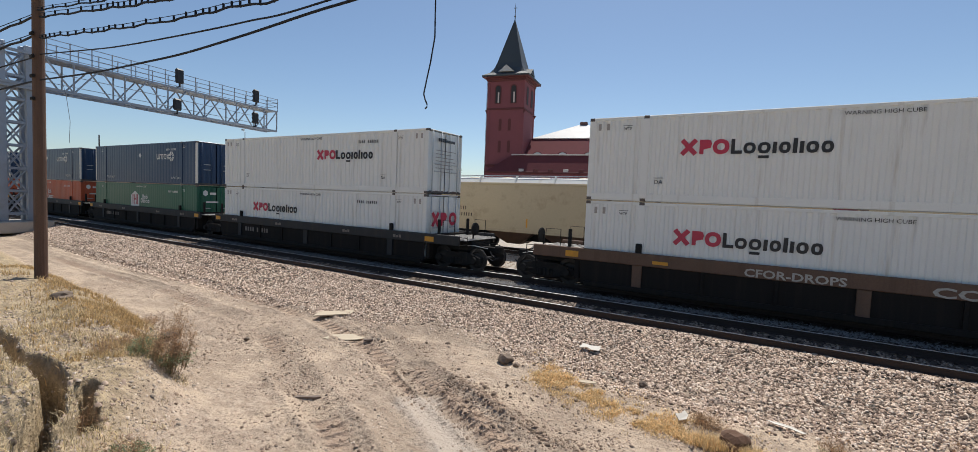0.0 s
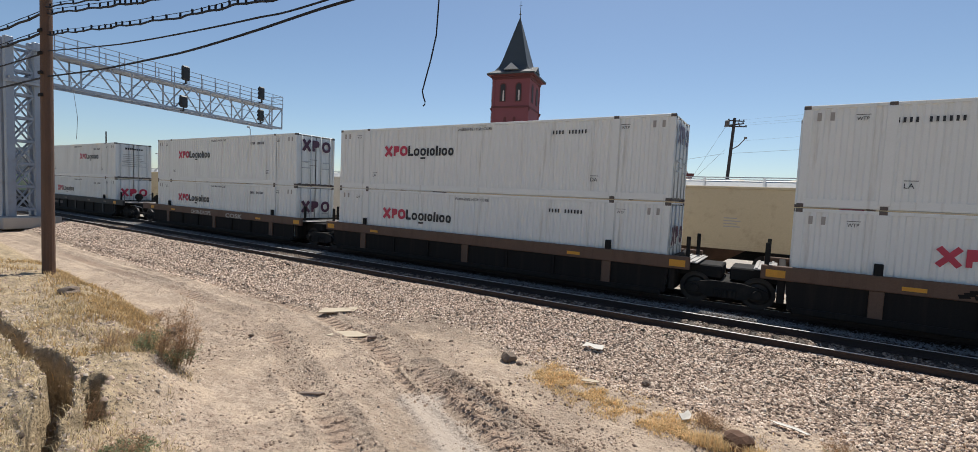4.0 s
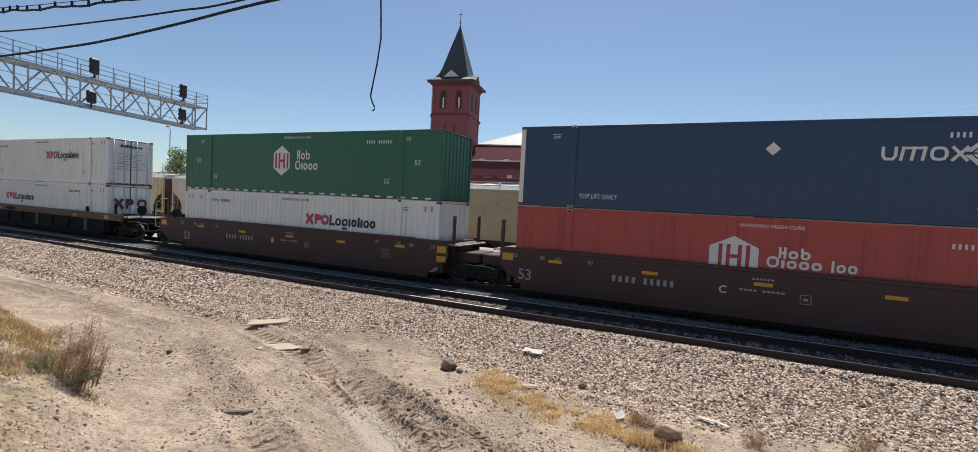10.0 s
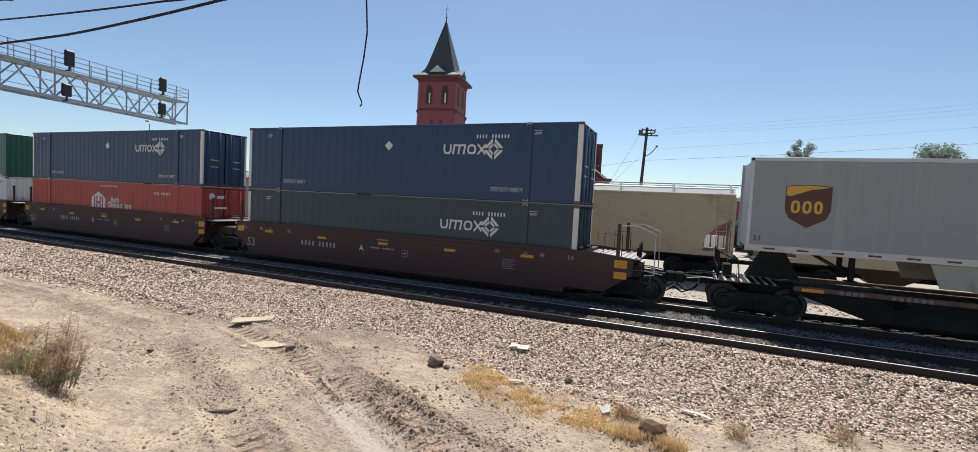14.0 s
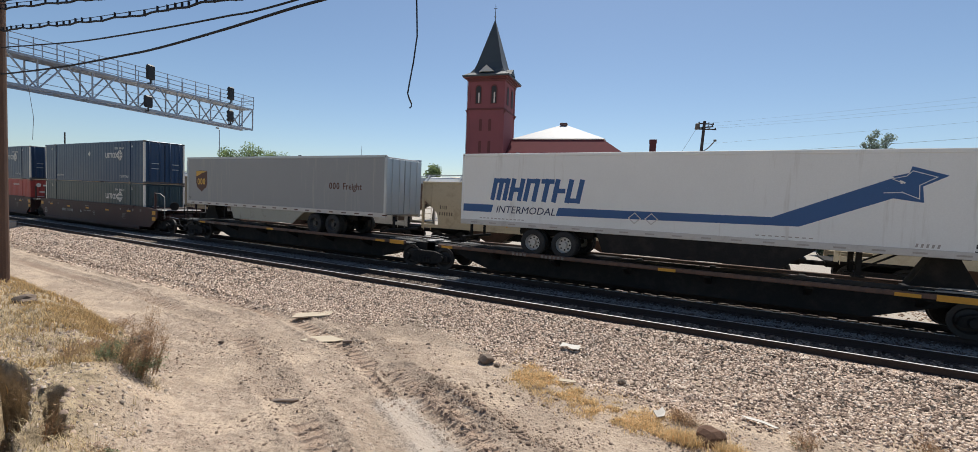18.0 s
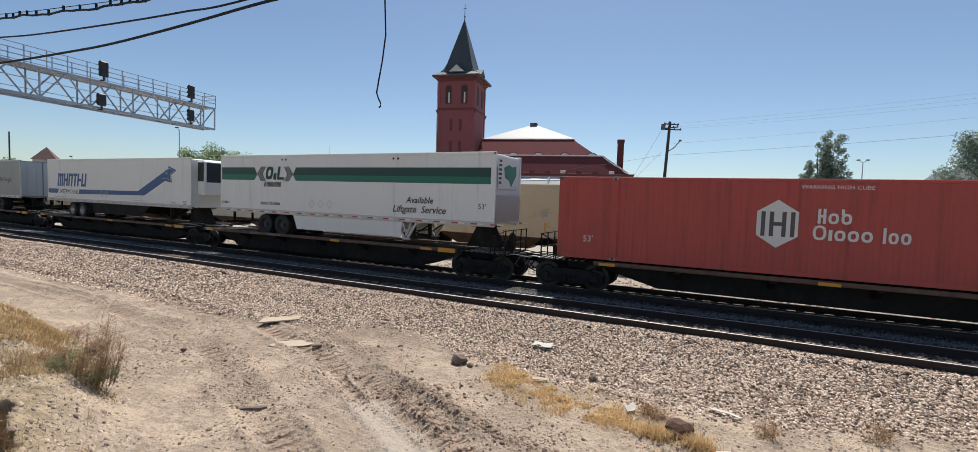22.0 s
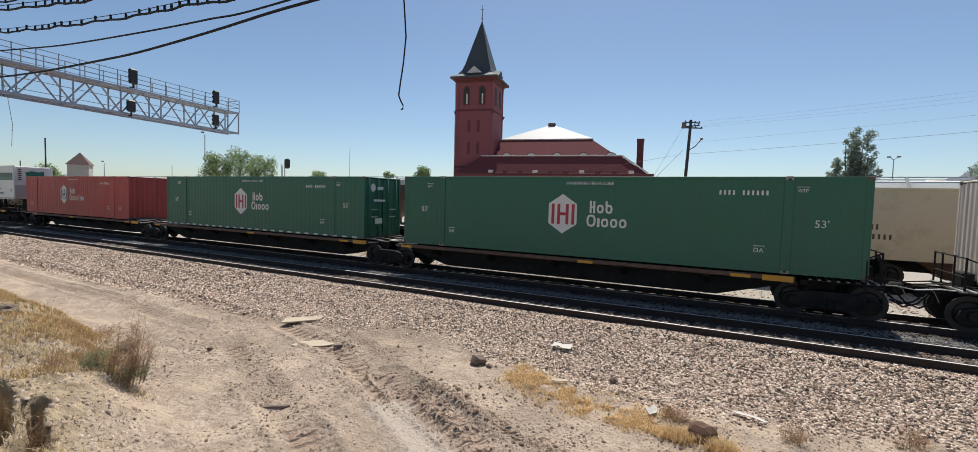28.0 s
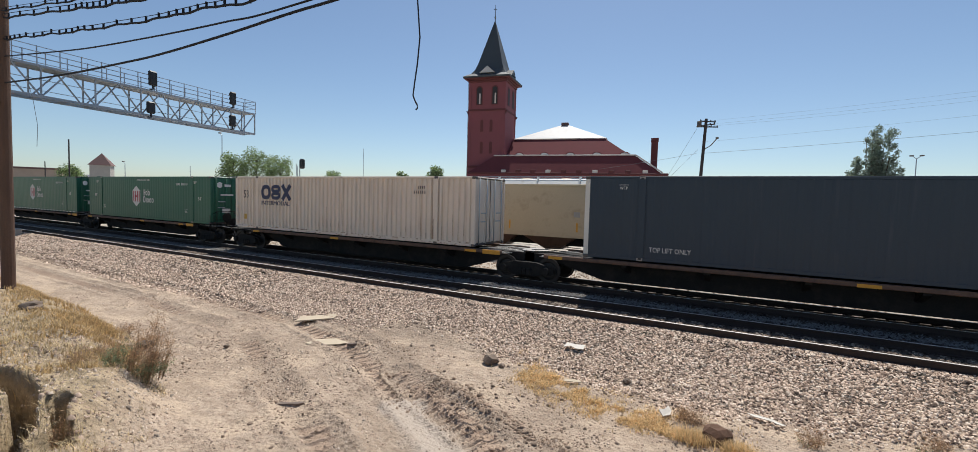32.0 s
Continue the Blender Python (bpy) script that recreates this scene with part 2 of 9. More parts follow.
ROOF_WHITE = mat("white_roof", (0.52, 0.51, 0.49), 0.6, vary=0.1, dirt=(0.5, 0.46, 0.4), dirt_amount=0.15)
SPIRE = mat("spire_slate", (0.05, 0.06, 0.068), 0.6, vary=0.22, fine=14, bump=0.2)
CORNICE = mat("cornice_stone", (0.62, 0.55, 0.50), 0.7, vary=0.12)
DARK_VOID = mat("dark_opening", (0.03, 0.028, 0.03), 0.7, vary=0.1)
GLASS = mat("window_glass", (0.05, 0.06, 0.07), 0.12, vary=0.1, bump=0.0)
POLE_DARK = mat("dark_pole", (0.05, 0.042, 0.042), 0.85, vary=0.25, bump=0.3)
POLE_WOOD = mat("creosoted_pole", (0.135, 0.078, 0.053), 0.85, big=2, vary=0.3, fine=40, bump=0.5, dirt=(0.07, 0.04, 0.03), dirt_amount=0.3, streak=True)
CABLE = mat("cable_black", (0.006, 0.008, 0.015), 0.8, vary=0.15, bump=0)
CABLE_GREY = mat("cable_grey", (0.20, 0.21, 0.22), 0.6, vary=0.1, bump=0)
SIGNAL_BLACK = mat("signal_black", (0.014, 0.015, 0.018), 0.55, vary=0.1)
CONCRETE = mat("concrete", (0.42, 0.39, 0.35), 0.85, vary=0.18, fine=25, bump=0.2)
STRAW_PALE = mat("pale_straw", (0.62, 0.49, 0.29), 0.85, vary=0.2, island=0.6, bump=0, thin=0.3)
STRAW_GOLD = mat("golden_straw", (0.82, 0.60, 0.32), 0.8, vary=0.2, island=0.4, bump=0, thin=0.45)
STRAW = mat("dry_grass", (0.57, 0.405, 0.205), 0.8, vary=0.2, island=0.45, bump=0, thin=0.5)
WEED = mat("dry_weed", (0.54, 0.375, 0.24), 0.85, vary=0.25, island=0.5, bump=0, thin=0.65)
WEED_GREEN = mat("green_weed", (0.31, 0.35, 0.20), 0.8, vary=0.25, island=0.4, bump=0, thin=0.4)
LEAF = mat("tree_leaf", (0.26, 0.34, 0.15), 0.6, vary=0.25, island=0.55, bump=0, thin=0.5)
# darker copy of the leaf green; shade is put into the colour
LEAF_SHADED = mat("shaded_leaf", (0.075, 0.12, 0.075), 0.6, vary=0.25, island=0.5, bump=0, thin=0.35)
LEAF_GREY = mat("grey_leaf", (0.28, 0.345, 0.27), 0.6, vary=0.25, island=0.5, bump=0, thin=0.5)
BARK = mat("bark", (0.10, 0.075, 0.055), 0.9, vary=0.3, bump=0.4)
PAPER = mat("paper", (0.66, 0.61, 0.53), 0.8, vary=0.08)
CARD_PALE = mat("pale_card", (0.52, 0.43, 0.31), 0.85, vary=0.12)
ROCK = mat("field_rock", (0.20, 0.148, 0.11), 0.9, big=3, vary=0.3, fine=30, bump=0.4, rand=0.4)
ROCK_RED = mat("red_rock", (0.12, 0.062, 0.036), 0.9, big=3, vary=0.3, fine=30, bump=0.5)
CLOD = mat("dirt_clod", (0.42, 0.31, 0.235), 0.95, vary=0.25, island=0.4, bump=0.2)
CLOD_DARK = mat("damp_clod", (0.27, 0.19, 0.135), 0.95, vary=0.3, island=0.5, bump=0.2)
PEBBLE = mat("pebbles", (0.50, 0.405, 0.32), 0.9, vary=0.2, island=0.6, bump=0.1)
OLD_WOOD = mat("old_timber", (0.19, 0.145, 0.115), 0.85, vary=0.3, fine=30, bump=0.4)
# distance haze is put into this blue-grey base colour
MOUNTAIN = mat("haze_tinted_mountain", (0.20, 0.21, 0.25), 0.95, big=0.01, vary=0.15, fine=0.05, bump=0)
FAR_WALL = mat("far_wall", (0.42, 0.33, 0.26), 0.85, vary=0.15)
FAR_ROOF = mat("far_roof", (0.17, 0.10, 0.09), 0.85, vary=0.15)


def ground_material():
    """Bare dirt road, straw-coloured bank, and crushed stone towards the tracks, told apart by place."""
    m = bpy.data.materials.new("bare_ground")
    m.use_nodes = True
    nt = m.node_tree
    bs = nt.nodes["Principled BSDF"]
    big, mid, fine, grit = noised(nt, 0.35, 6), noised(nt, 2.2, 6), noised(nt, 14, 5), noised(nt, 70, 3)
    def mask(key):
        n = nt.nodes.new("ShaderNodeAttribute")
        n.attribute_name = key
        return n.outputs["Fac"]

    dirt = mixed(nt, ramp(nt, big, [(0.35, (0, 0, 0)), (0.65, (1, 1, 1))]), (0.415, 0.322, 0.240), (0.535, 0.42, 0.318))
    dirt = mixed(nt, ramp(nt, mid, [(0.45, (0, 0, 0)), (0.66, (0.6, 0.6, 0.6))]), dirt, (0.305, 0.235, 0.175))
    dirt = mixed(nt, ramp(nt, noised(nt, 6.5, 5, (0.7, 1.3, 1)), [(0.46, (0, 0, 0)), (0.66, (0.6, 0.6, 0.6))]), dirt, (0.30, 0.215, 0.155))
    dirt = mixed(nt, ramp(nt, noised(nt, 0.9, 4, (1.0, 1.6, 1)), [(0.50, (0, 0, 0)), (0.62, (0.75, 0.75, 0.75))]), dirt, (0.575, 0.445, 0.325))
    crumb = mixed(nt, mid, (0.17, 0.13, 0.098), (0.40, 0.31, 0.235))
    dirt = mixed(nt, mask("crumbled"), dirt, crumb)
    dirt = mixed(nt, ramp(nt, fine, [(0.55, (0, 0, 0)), (0.70, (0.8, 0.8, 0.8))]), dirt, (0.21, 0.155, 0.115))
    dirt = mixed(nt, mask("straw"), dirt, mixed(nt, ramp(nt, noised(nt, 5, 6), [(0.4, (0, 0, 0)), (0.62, (1, 1, 1))]), (0.30, 0.23, 0.145), (0.50, 0.385, 0.245)))
    dirt = mixed(nt, ramp(nt, mask("tread_print"), [(0.1, (0, 0, 0)), (0.9, (0.4, 0.4, 0.4))]), dirt, mixed(nt, mid, (0.33, 0.215, 0.15), (0.50, 0.345, 0.255)))
    dirt = mixed(nt, mask("grey_gravel"), dirt, mixed(nt, fine, (0.42, 0.345, 0.28), (0.53, 0.445, 0.365)))
    dirt = mixed(nt, ramp(nt, grit, [(0.60, (0, 0, 0)), (0.72, (0.75, 0.75, 0.75))]), dirt, (0.50, 0.43, 0.35))
    dirt = mixed(nt, ramp(nt, noised(nt, 95, 2), [(0.58, (0, 0, 0)), (0.68, (0.8, 0.8, 0.8))]), dirt, (0.10, 0.08, 0.065))
    # dark ramp paints the shade in the gaps between ballast stones
    stone = ramp(nt, noised(nt, 26, 3), [(0.3, (0.03, 0.025, 0.022)), (0.5, (0.09, 0.072, 0.058)), (0.65, (0.22, 0.18, 0.145)), (0.8, (0.42, 0.36, 0.30))])
    tc = nt.nodes.new("ShaderNodeTexCoord")
    xyz = nt.nodes.new("ShaderNodeSeparateXYZ")
    nt.links.new(tc.outputs["Object"], xyz.inputs[0])
    edge = nt.nodes.new("ShaderNodeMath")
    edge.operation = "MULTIPLY_ADD"
    nt.links.new(noised(nt, 0.8, 5), edge.inputs[0])
    edge.inputs[1].default_value = 2.6
    nt.links.new(xyz.outputs["Y"], edge.inputs[2])
    where = nt.nodes.new("ShaderNodeMapRange")
    where.inputs[1].default_value, where.inputs[2].default_value = 12.0, 12.6
    nt.links.new(edge.outputs[0], where.inputs[0])
    yard = nt.nodes.new("ShaderNodeMapRange")
    yard.inputs[1].default_value, yard.inputs[2].default_value = 19.6, 20.6
    nt.links.new(edge.outputs[0], yard.inputs[0])
    pale = mixed(nt, fine, (0.36, 0.315, 0.265), (0.50, 0.45, 0.385))
    nt.links.new(mixed(nt, yard.outputs[0], mixed(nt, where.outputs[0], dirt, stone), pale), bs.inputs["Base Color"])
    bs.inputs["Roughness"].default_value = 0.95
    bs.inputs["Specular IOR Level"].default_value = 0.15
    b = nt.nodes.new("ShaderNodeBump")
    b.inputs["Strength"].default_value, b.inputs["Distance"].default_value = 0.8, 0.07
    nt.links.new(fine, b.inputs["Height"])
    wave = nt.nodes.new("ShaderNodeMath")
    wave.operation = "SINE"
    nt.links.new(mask("tread_run"), wave.inputs[0])
    print_depth = nt.nodes.new("ShaderNodeMath")
    print_depth.operation = "MULTIPLY"
    nt.links.new(wave.outputs[0], print_depth.inputs[0])
    nt.links.new(mask("tread_print"), print_depth.inputs[1])
    b3 = nt.nodes.new("ShaderNodeBump")
    b3.inputs["Strength"].default_value, b3.inputs["Distance"].default_value = 1.0, 0.02
    nt.links.new(print_depth.outputs[0], b3.inputs["Height"])
    nt.links.new(b.outputs[0], b3.inputs["Normal"])
    b2 = nt.nodes.new("ShaderNodeBump")
    b2.inputs["Strength"].default_value, b2.inputs["Distance"].default_value = 0.6, 0.015
    nt.links.new(grit, b2.inputs["Height"])
    nt.links.new(b3.outputs[0], b2.inputs["Normal"])
    nt.links.new(b2.outputs[0], bs.inputs["Normal"])
    return m


GROUND = ground_material()


# ---- mesh helpers ----
class Shape:
    """Corners and faces gathered piece by piece, made into one mesh."""

    def __init__(self):
        self.v, self.f, self.cuts = [], [], []

    def add(self, verts, faces):
        n = len(self.v)
        self.cuts.append((n, len(self.f)))
        self.v += [tuple(p) for p in verts]
        self.f += [tuple(i + n for i in f) for f in faces]
        return self

    def box(self, x0, x1, y0, y1, z0, z1):
        return self.add([(x, y, z) for z in (z0, z1) for y in (y0, y1) for x in (x0, x1)],
                        [(0, 2, 3, 1), (4, 5, 7, 6), (0, 1, 5, 4), (2, 6, 7, 3), (0, 4, 6, 2), (1, 3, 7, 5)])

    def cbox(self, x0, x1, y0, y1, z0, z1, b=0.02):
        """A box with chamfered edges."""
        lo, hi, v, f = (x0, y0, z0), (x1, y1, z1), [], []
        at = {}
        for sx in (0, 1):
            for sy in (0, 1):
                for sz in (0, 1):
                    s = (sx, sy, sz)
                    for ax in range(3):
                        p = [(hi[k] if s[k] else lo[k]) if k == ax else (hi[k] - b if s[k] else lo[k] + b) for k in range(3)]
                        at[s, ax] = len(v)
                        v.append(p)
        for ax in range(3):
            o = [k for k in range(3) if k != ax]
            for side in (0, 1):
                q = []
                for a, c in ((0, 0), (1, 0), (1, 1), (0, 1)):
                    s = [0, 0, 0]
                    s[ax], s[o[0]], s[o[1]] = side, a, c
                    q.append(at[tuple(s), ax])
                f.append(tuple(q if (side == 1) == (ax != 1) else q[::-1]))
        for ax in range(3):
            o = [k for k in range(3) if k != ax]
            for a in (0, 1):
                for c in (0, 1):
                    q = []
                    for e in (0, 1):
                        s = [0, 0, 0]
                        s[ax], s[o[0]], s[o[1]] = e, a, c
                        q.append((at[tuple(s), o[0]], at[tuple(s), o[1]]))
                    f.append((q[0][0], q[1][0], q[1][1], q[0][1]))
        for sx in (0, 1):
            for sy in (0, 1):
                for sz in (0, 1):
                    f.append(tuple(at[(sx, sy, sz), k] for k in range(3)))
        return self.add(v, f)

    def prism(self, pts, a, b, axis="y"):
        """A flat outline in the other two axes, drawn out from a to b along one axis."""
        put = {"y": lambda p, d: (p[0], d, p[1]), "x": lambda p, d: (d, p[0], p[1]), "z": lambda p, d: (p[0], p[1], d)}[axis]
        n = len(pts)
        return self.add([put(p, a) for p in pts] + [put(p, b) for p in pts],
                        [tuple(range(n)), tuple(range(2 * n - 1, n - 1, -1))] + [(i, i + n, (i + 1) % n + n, (i + 1) % n) for i in range(n)])

    def tube(self, pts, r, n=6, r_end=None):
        """A round bar along points, tapering where r_end is given."""
        pts = [Vector(p) for p in pts]
        rings = []
        for i, p in enumerate(pts):
            d = (pts[min(i + 1, len(pts) - 1)] - pts[max(i - 1, 0)]).normalized()
            s = d.cross(Vector((0, 0, 1)) if abs(d.z) < 0.9 else Vector((1, 0, 0))).normalized()
            u = s.cross(d)
            rr = r if r_end is None else r + (r_end - r) * i / (len(pts) - 1)
            rings.append([p + rr * (math.cos(2 * math.pi * k / n) * s + math.sin(2 * math.pi * k / n) * u) for k in range(n)])
        v = [q for ring in rings for q in ring]
        f = [(i * n + k, i * n + (k + 1) % n, (i + 1) * n + (k + 1) % n, (i + 1) * n + k) for i in range(len(pts) - 1) for k in range(n)]
        f += [tuple(range(n - 1, -1, -1)), tuple(range(len(v) - n, len(v)))]
        return self.add(v, f)

    def lathe(self, profile, centre, axis="y", n=20, caps=True):
        """A turned piece: rows of (along, radius) about an axis."""
        v, f = [], []
        for a, r in profile:
            for k in range(n):
                c, s = r * math.cos(2 * math.pi * k / n), r * math.sin(2 * math.pi * k / n)
                q = {"y": (c, a, s), "x": (a, c, s), "z": (c, s, a)}[axis]
                v.append([q[i] + centre[i] for i in range(3)])
        m = len(profile)
        f += [(i * n + k, i * n + (k + 1) % n, (i + 1) * n + (k + 1) % n, (i + 1) * n + k) for i in range(m - 1) for k in range(n)]
        if caps:
            f += [tuple(range(n - 1, -1, -1)), tuple(range((m - 1) * n, m * n))]
        return self.add(v, f)

    def data(self, name, material, smooth=False):
        me = bpy.data.meshes.new(name)
        me.from_pydata(self.v, [], self.f)
        bm = bmesh.new()
        bm.from_mesh(me)
        bmesh.ops.recalc_face_normals(bm, faces=bm.faces)
        bm.to_mesh(me)
        bm.free()
        me.materials.append(material)
        if smooth:
            me.polygons.foreach_set("use_smooth", [True] * len(me.polygons))
        return me


def part(name, shape, material, parent, label="", at=None, smooth=False):
    ob = new(name, shape if isinstance(shape, bpy.types.Mesh) else shape.data(name, material, smooth))
    ob.parent = parent
    if at is not None:
        ob.matrix_basis = at
    return tagged(ob, label=label)


def each(name, shape, material, parent, label=""):
    """One part for every piece that was added to the shape."""
    ends = shape.cuts[1:] + [(len(shape.v), len(shape.f))]
    for (v0, f0), (v1, f1) in zip(shape.cuts, ends):
        one = Shape()
        one.v, one.f = shape.v[v0:v1], [tuple(i - v0 for i in f) for f in shape.f[f0:f1]]
        part(name, one, material, parent, label)


def thing(name, label, category, group="", kind="", at=None):
    ob = new(name)
    if at is not None:
        ob.matrix_basis = at
    return tagged(ob, label, category, group, kind)


def solid(name, shape, material, label, category="", group="", kind="", at=None, smooth=False):
    ob = new(name, shape.data(name, material, smooth))
    if at is not None:
        ob.matrix_basis = at
    return tagged(ob, label, category, group, kind)


LETTERS = {}


def lettering(words, size, material, slant=0.0, bold=0.0, wide=1.0):
    """Words as a thin mesh that faces -y, left end at the origin, standing on z = 0."""
    key = (words, size, material.name, slant, bold, wide)
    if key not in LETTERS:
        cu = bpy.data.curves.new("lettering", "FONT")
        cu.body, cu.size, cu.shear, cu.offset, cu.extrude, cu.resolution_u = words, size * 1.38, slant, bold, 0.0015, 2
        ob = bpy.data.objects.new("lettering", cu)
        me = bpy.data.meshes.new_from_object(ob)
        bpy.data.objects.remove(ob)
        me.transform(Matrix(((wide, 0, 0, 0), (0, 0, -1, 0), (0, 1, 0, 0), (0, 0, 0, 1))))
        me.materials.clear()
        me.materials.append(material)
        LETTERS[key] = me
    return LETTERS[key]


MOVERS = []
NEAR = -C_WID / 2 - 0.004


def bars(sh, x, z, widths, high, gap=0.04, slant=0.0, y=NEAR, thick=0.003):
    """A row of plain upright blocks that stand for writing."""
    for w, k in widths:
        if k:
            h = high * k
            sh.prism([(x, z), (x + w, z), (x + w + slant * h, z + h), (x + slant * h, z + h)], y - thick, y)
        x += w + gap
    return x


def ribbon(sh, pts, pen, y=NEAR, thick=0.003, closed=False):
    """A flat band of one width along a bent line, drawn as one piece."""
    n, left, right = len(pts), [], []
    for i, (x, z) in enumerate(pts):
        a = pts[(i - 1) % n] if closed or i else pts[0]
        b = pts[(i + 1) % n] if closed or i < n - 1 else pts[-1]
        ends = []
        for (px0, pz0), (qx, qz) in ((a, (x, z)), ((x, z), b)):
            d = math.hypot(qx - px0, qz - pz0)
            if d > 1e-9:
                ends.append(((qx - px0) / d, (qz - pz0) / d))
        tx, tz = sum(e[0] for e in ends), sum(e[1] for e in ends)
        d = math.hypot(tx, tz) or 1.0
        tx, tz = tx / d, tz / d
        k = pen / 2 / max(0.45, abs(tx * ends[0][0] + tz * ends[0][1]))
        left.append((x - tz * k, z + tx * k))
        right.append((x + tz * k, z - tx * k))
    v = [(a, y - thick, b) for a, b in left + right] + [(a, y, b) for a, b in left + right]
    f = []
    for i in range(n if closed else n - 1):
        j = (i + 1) % n
        f += [(i, j, n + j, n + i), (2 * n + i, 3 * n + i, 3 * n + j, 2 * n + j), (i, 2 * n + i, 2 * n + j, j), (n + i, n + j, 3 * n + j, 3 * n + i)]
    return sh.add(v, f)


def ring(sh, x, z, w, h, pen, y=NEAR, slant=0.0, n=14, square=0.0):
    """A closed loop that fills a box w by h from (x, z); square pulls it out towards the corners."""
    pts = []
    for i in range(n):
        c, q = math.cos(2 * math.pi * i / n), math.sin(2 * math.pi * i / n)
        m = max(abs(c), abs(q))
        c, q = c * (1 - square + square / m), q * (1 - square + square / m)
        zz = h / 2 + (h - pen) / 2 * q
        pts.append((x + w / 2 + (w - pen) / 2 * c + slant * zz, z + zz))
    return ribbon(sh, pts, pen, y, closed=True)


def marks(sh, x, z, row, high, pen, gap=0.04, slant=0.0, y=NEAR, square=0.3):
    """A row of loops and bars that stands for a name: width, height share, 'o' for a loop, 'i' for a bar, 'h' for a loop on a bar."""
    for w, k, form in row:
        h = high * k
        if form == "o":
            ring(sh, x, z, w, h, pen, y, slant, square=square)
        elif form == "h":
            ring(sh, x, z, w, high * 0.72, pen, y, slant, square=square)
            ribbon(sh, [(x + pen / 2 + slant * high * 0.6, z + high * 0.6), (x + pen / 2 + slant * h, z + h)], pen, y - 0.0035)
        else:
            ribbon(sh, [(x + w / 2, z), (x + w / 2 + slant * h, z + h)], w, y)
        x += w + gap
    return x


# ---- the train: containers ----
CACHE = {}


def cached(key, make):
    if key not in CACHE:
        CACHE[key] = make()
    return CACHE[key]


def corrugated(x0, x1, z0, z1, pitch, depth):
    """A pressed steel wall, outermost at y = 0, ribs towards +y."""
    sh, line, x = Shape(), [], x0
    n = max(1, round((x1 - x0) / pitch))
    p = (x1 - x0) / n
    for i in range(n):
        a = x0 + i * p
        line += [(a, 0), (a + 0.36 * p, 0), (a + 0.5 * p, depth), (a + 0.86 * p, depth)]
    line.append((x1, 0))
    v = [(x, y, z) for x, y in line for z in (z0, z1)]
    return sh.add(v, [(2 * i, 2 * i + 2, 2 * i + 3, 2 * i + 1) for i in range(len(line) - 1)])


def hexagon(cx, cz, r, y=NEAR, thick=0.003, squash=0.86):
    return [(cx + r * squash * math.sin(k * math.pi / 3), cz + r * math.cos(k * math.pi / 3)) for k in range(6)]


def flat(name, pts, material, parent, y=NEAR, thick=0.003, label=""):
    return part(name, Shape().prism(pts, y - thick, y), material, parent, label)


def letters_of(whole, material):
    """The separate letters of a word, one mesh each."""
    root = list(range(len(whole.vertices)))

    def top(i):
        while root[i] != i:
            root[i] = root[root[i]]
            i = root[i]
        return i

    for e in whole.edges:
        a, b = e.vertices
        root[top(a)] = top(b)
    for p in whole.polygons:
        root[top(p.vertices[0])] = top(p.vertices[1])
    faces = {}
    for p in whole.polygons:
        faces.setdefault(top(p.vertices[0]), []).append(tuple(p.vertices))
    spans = []
    for fs in faces.values():
        xs = [whole.vertices[i].co.x for f in fs for i in f]
        spans.append((min(xs), max(xs), fs))
    glyphs = []
    for lo, hi, fs in sorted(spans, key=lambda q: q[:2]):
        if glyphs and (lo + hi) / 2 < glyphs[-1][1]:
            glyphs[-1][1] = max(glyphs[-1][1], hi)
            glyphs[-1][2].extend(fs)
        else:
            glyphs.append([lo, hi, list(fs)])
    out = []
    for lo, hi, fs in glyphs:
        used = sorted({i for f in fs for i in f})
        order = {i: k for k, i in enumerate(used)}
        out.append(Shape().add([whole.vertices[i].co for i in used], [tuple(order[i] for i in f) for f in fs]).data("letter", material))
    return out


def words(text, x, z, size, material, parent, name="lettering", y=NEAR, slant=0.0, bold=0.0, wide=1.0, label=""):
    """Small stencils stay one part; of larger writing each letter is a part."""
    whole, at = lettering(text, size, material, slant, bold, wide), Matrix.Translation((x, y, z))
    if size < 0.14:
        tagged(part(name, whole, material, parent, label, at), label, kind="stuff")
        return
    for me in cached(("letters", whole.name), lambda: letters_of(whole, material)):
        part(name, me, material, parent, label, at)


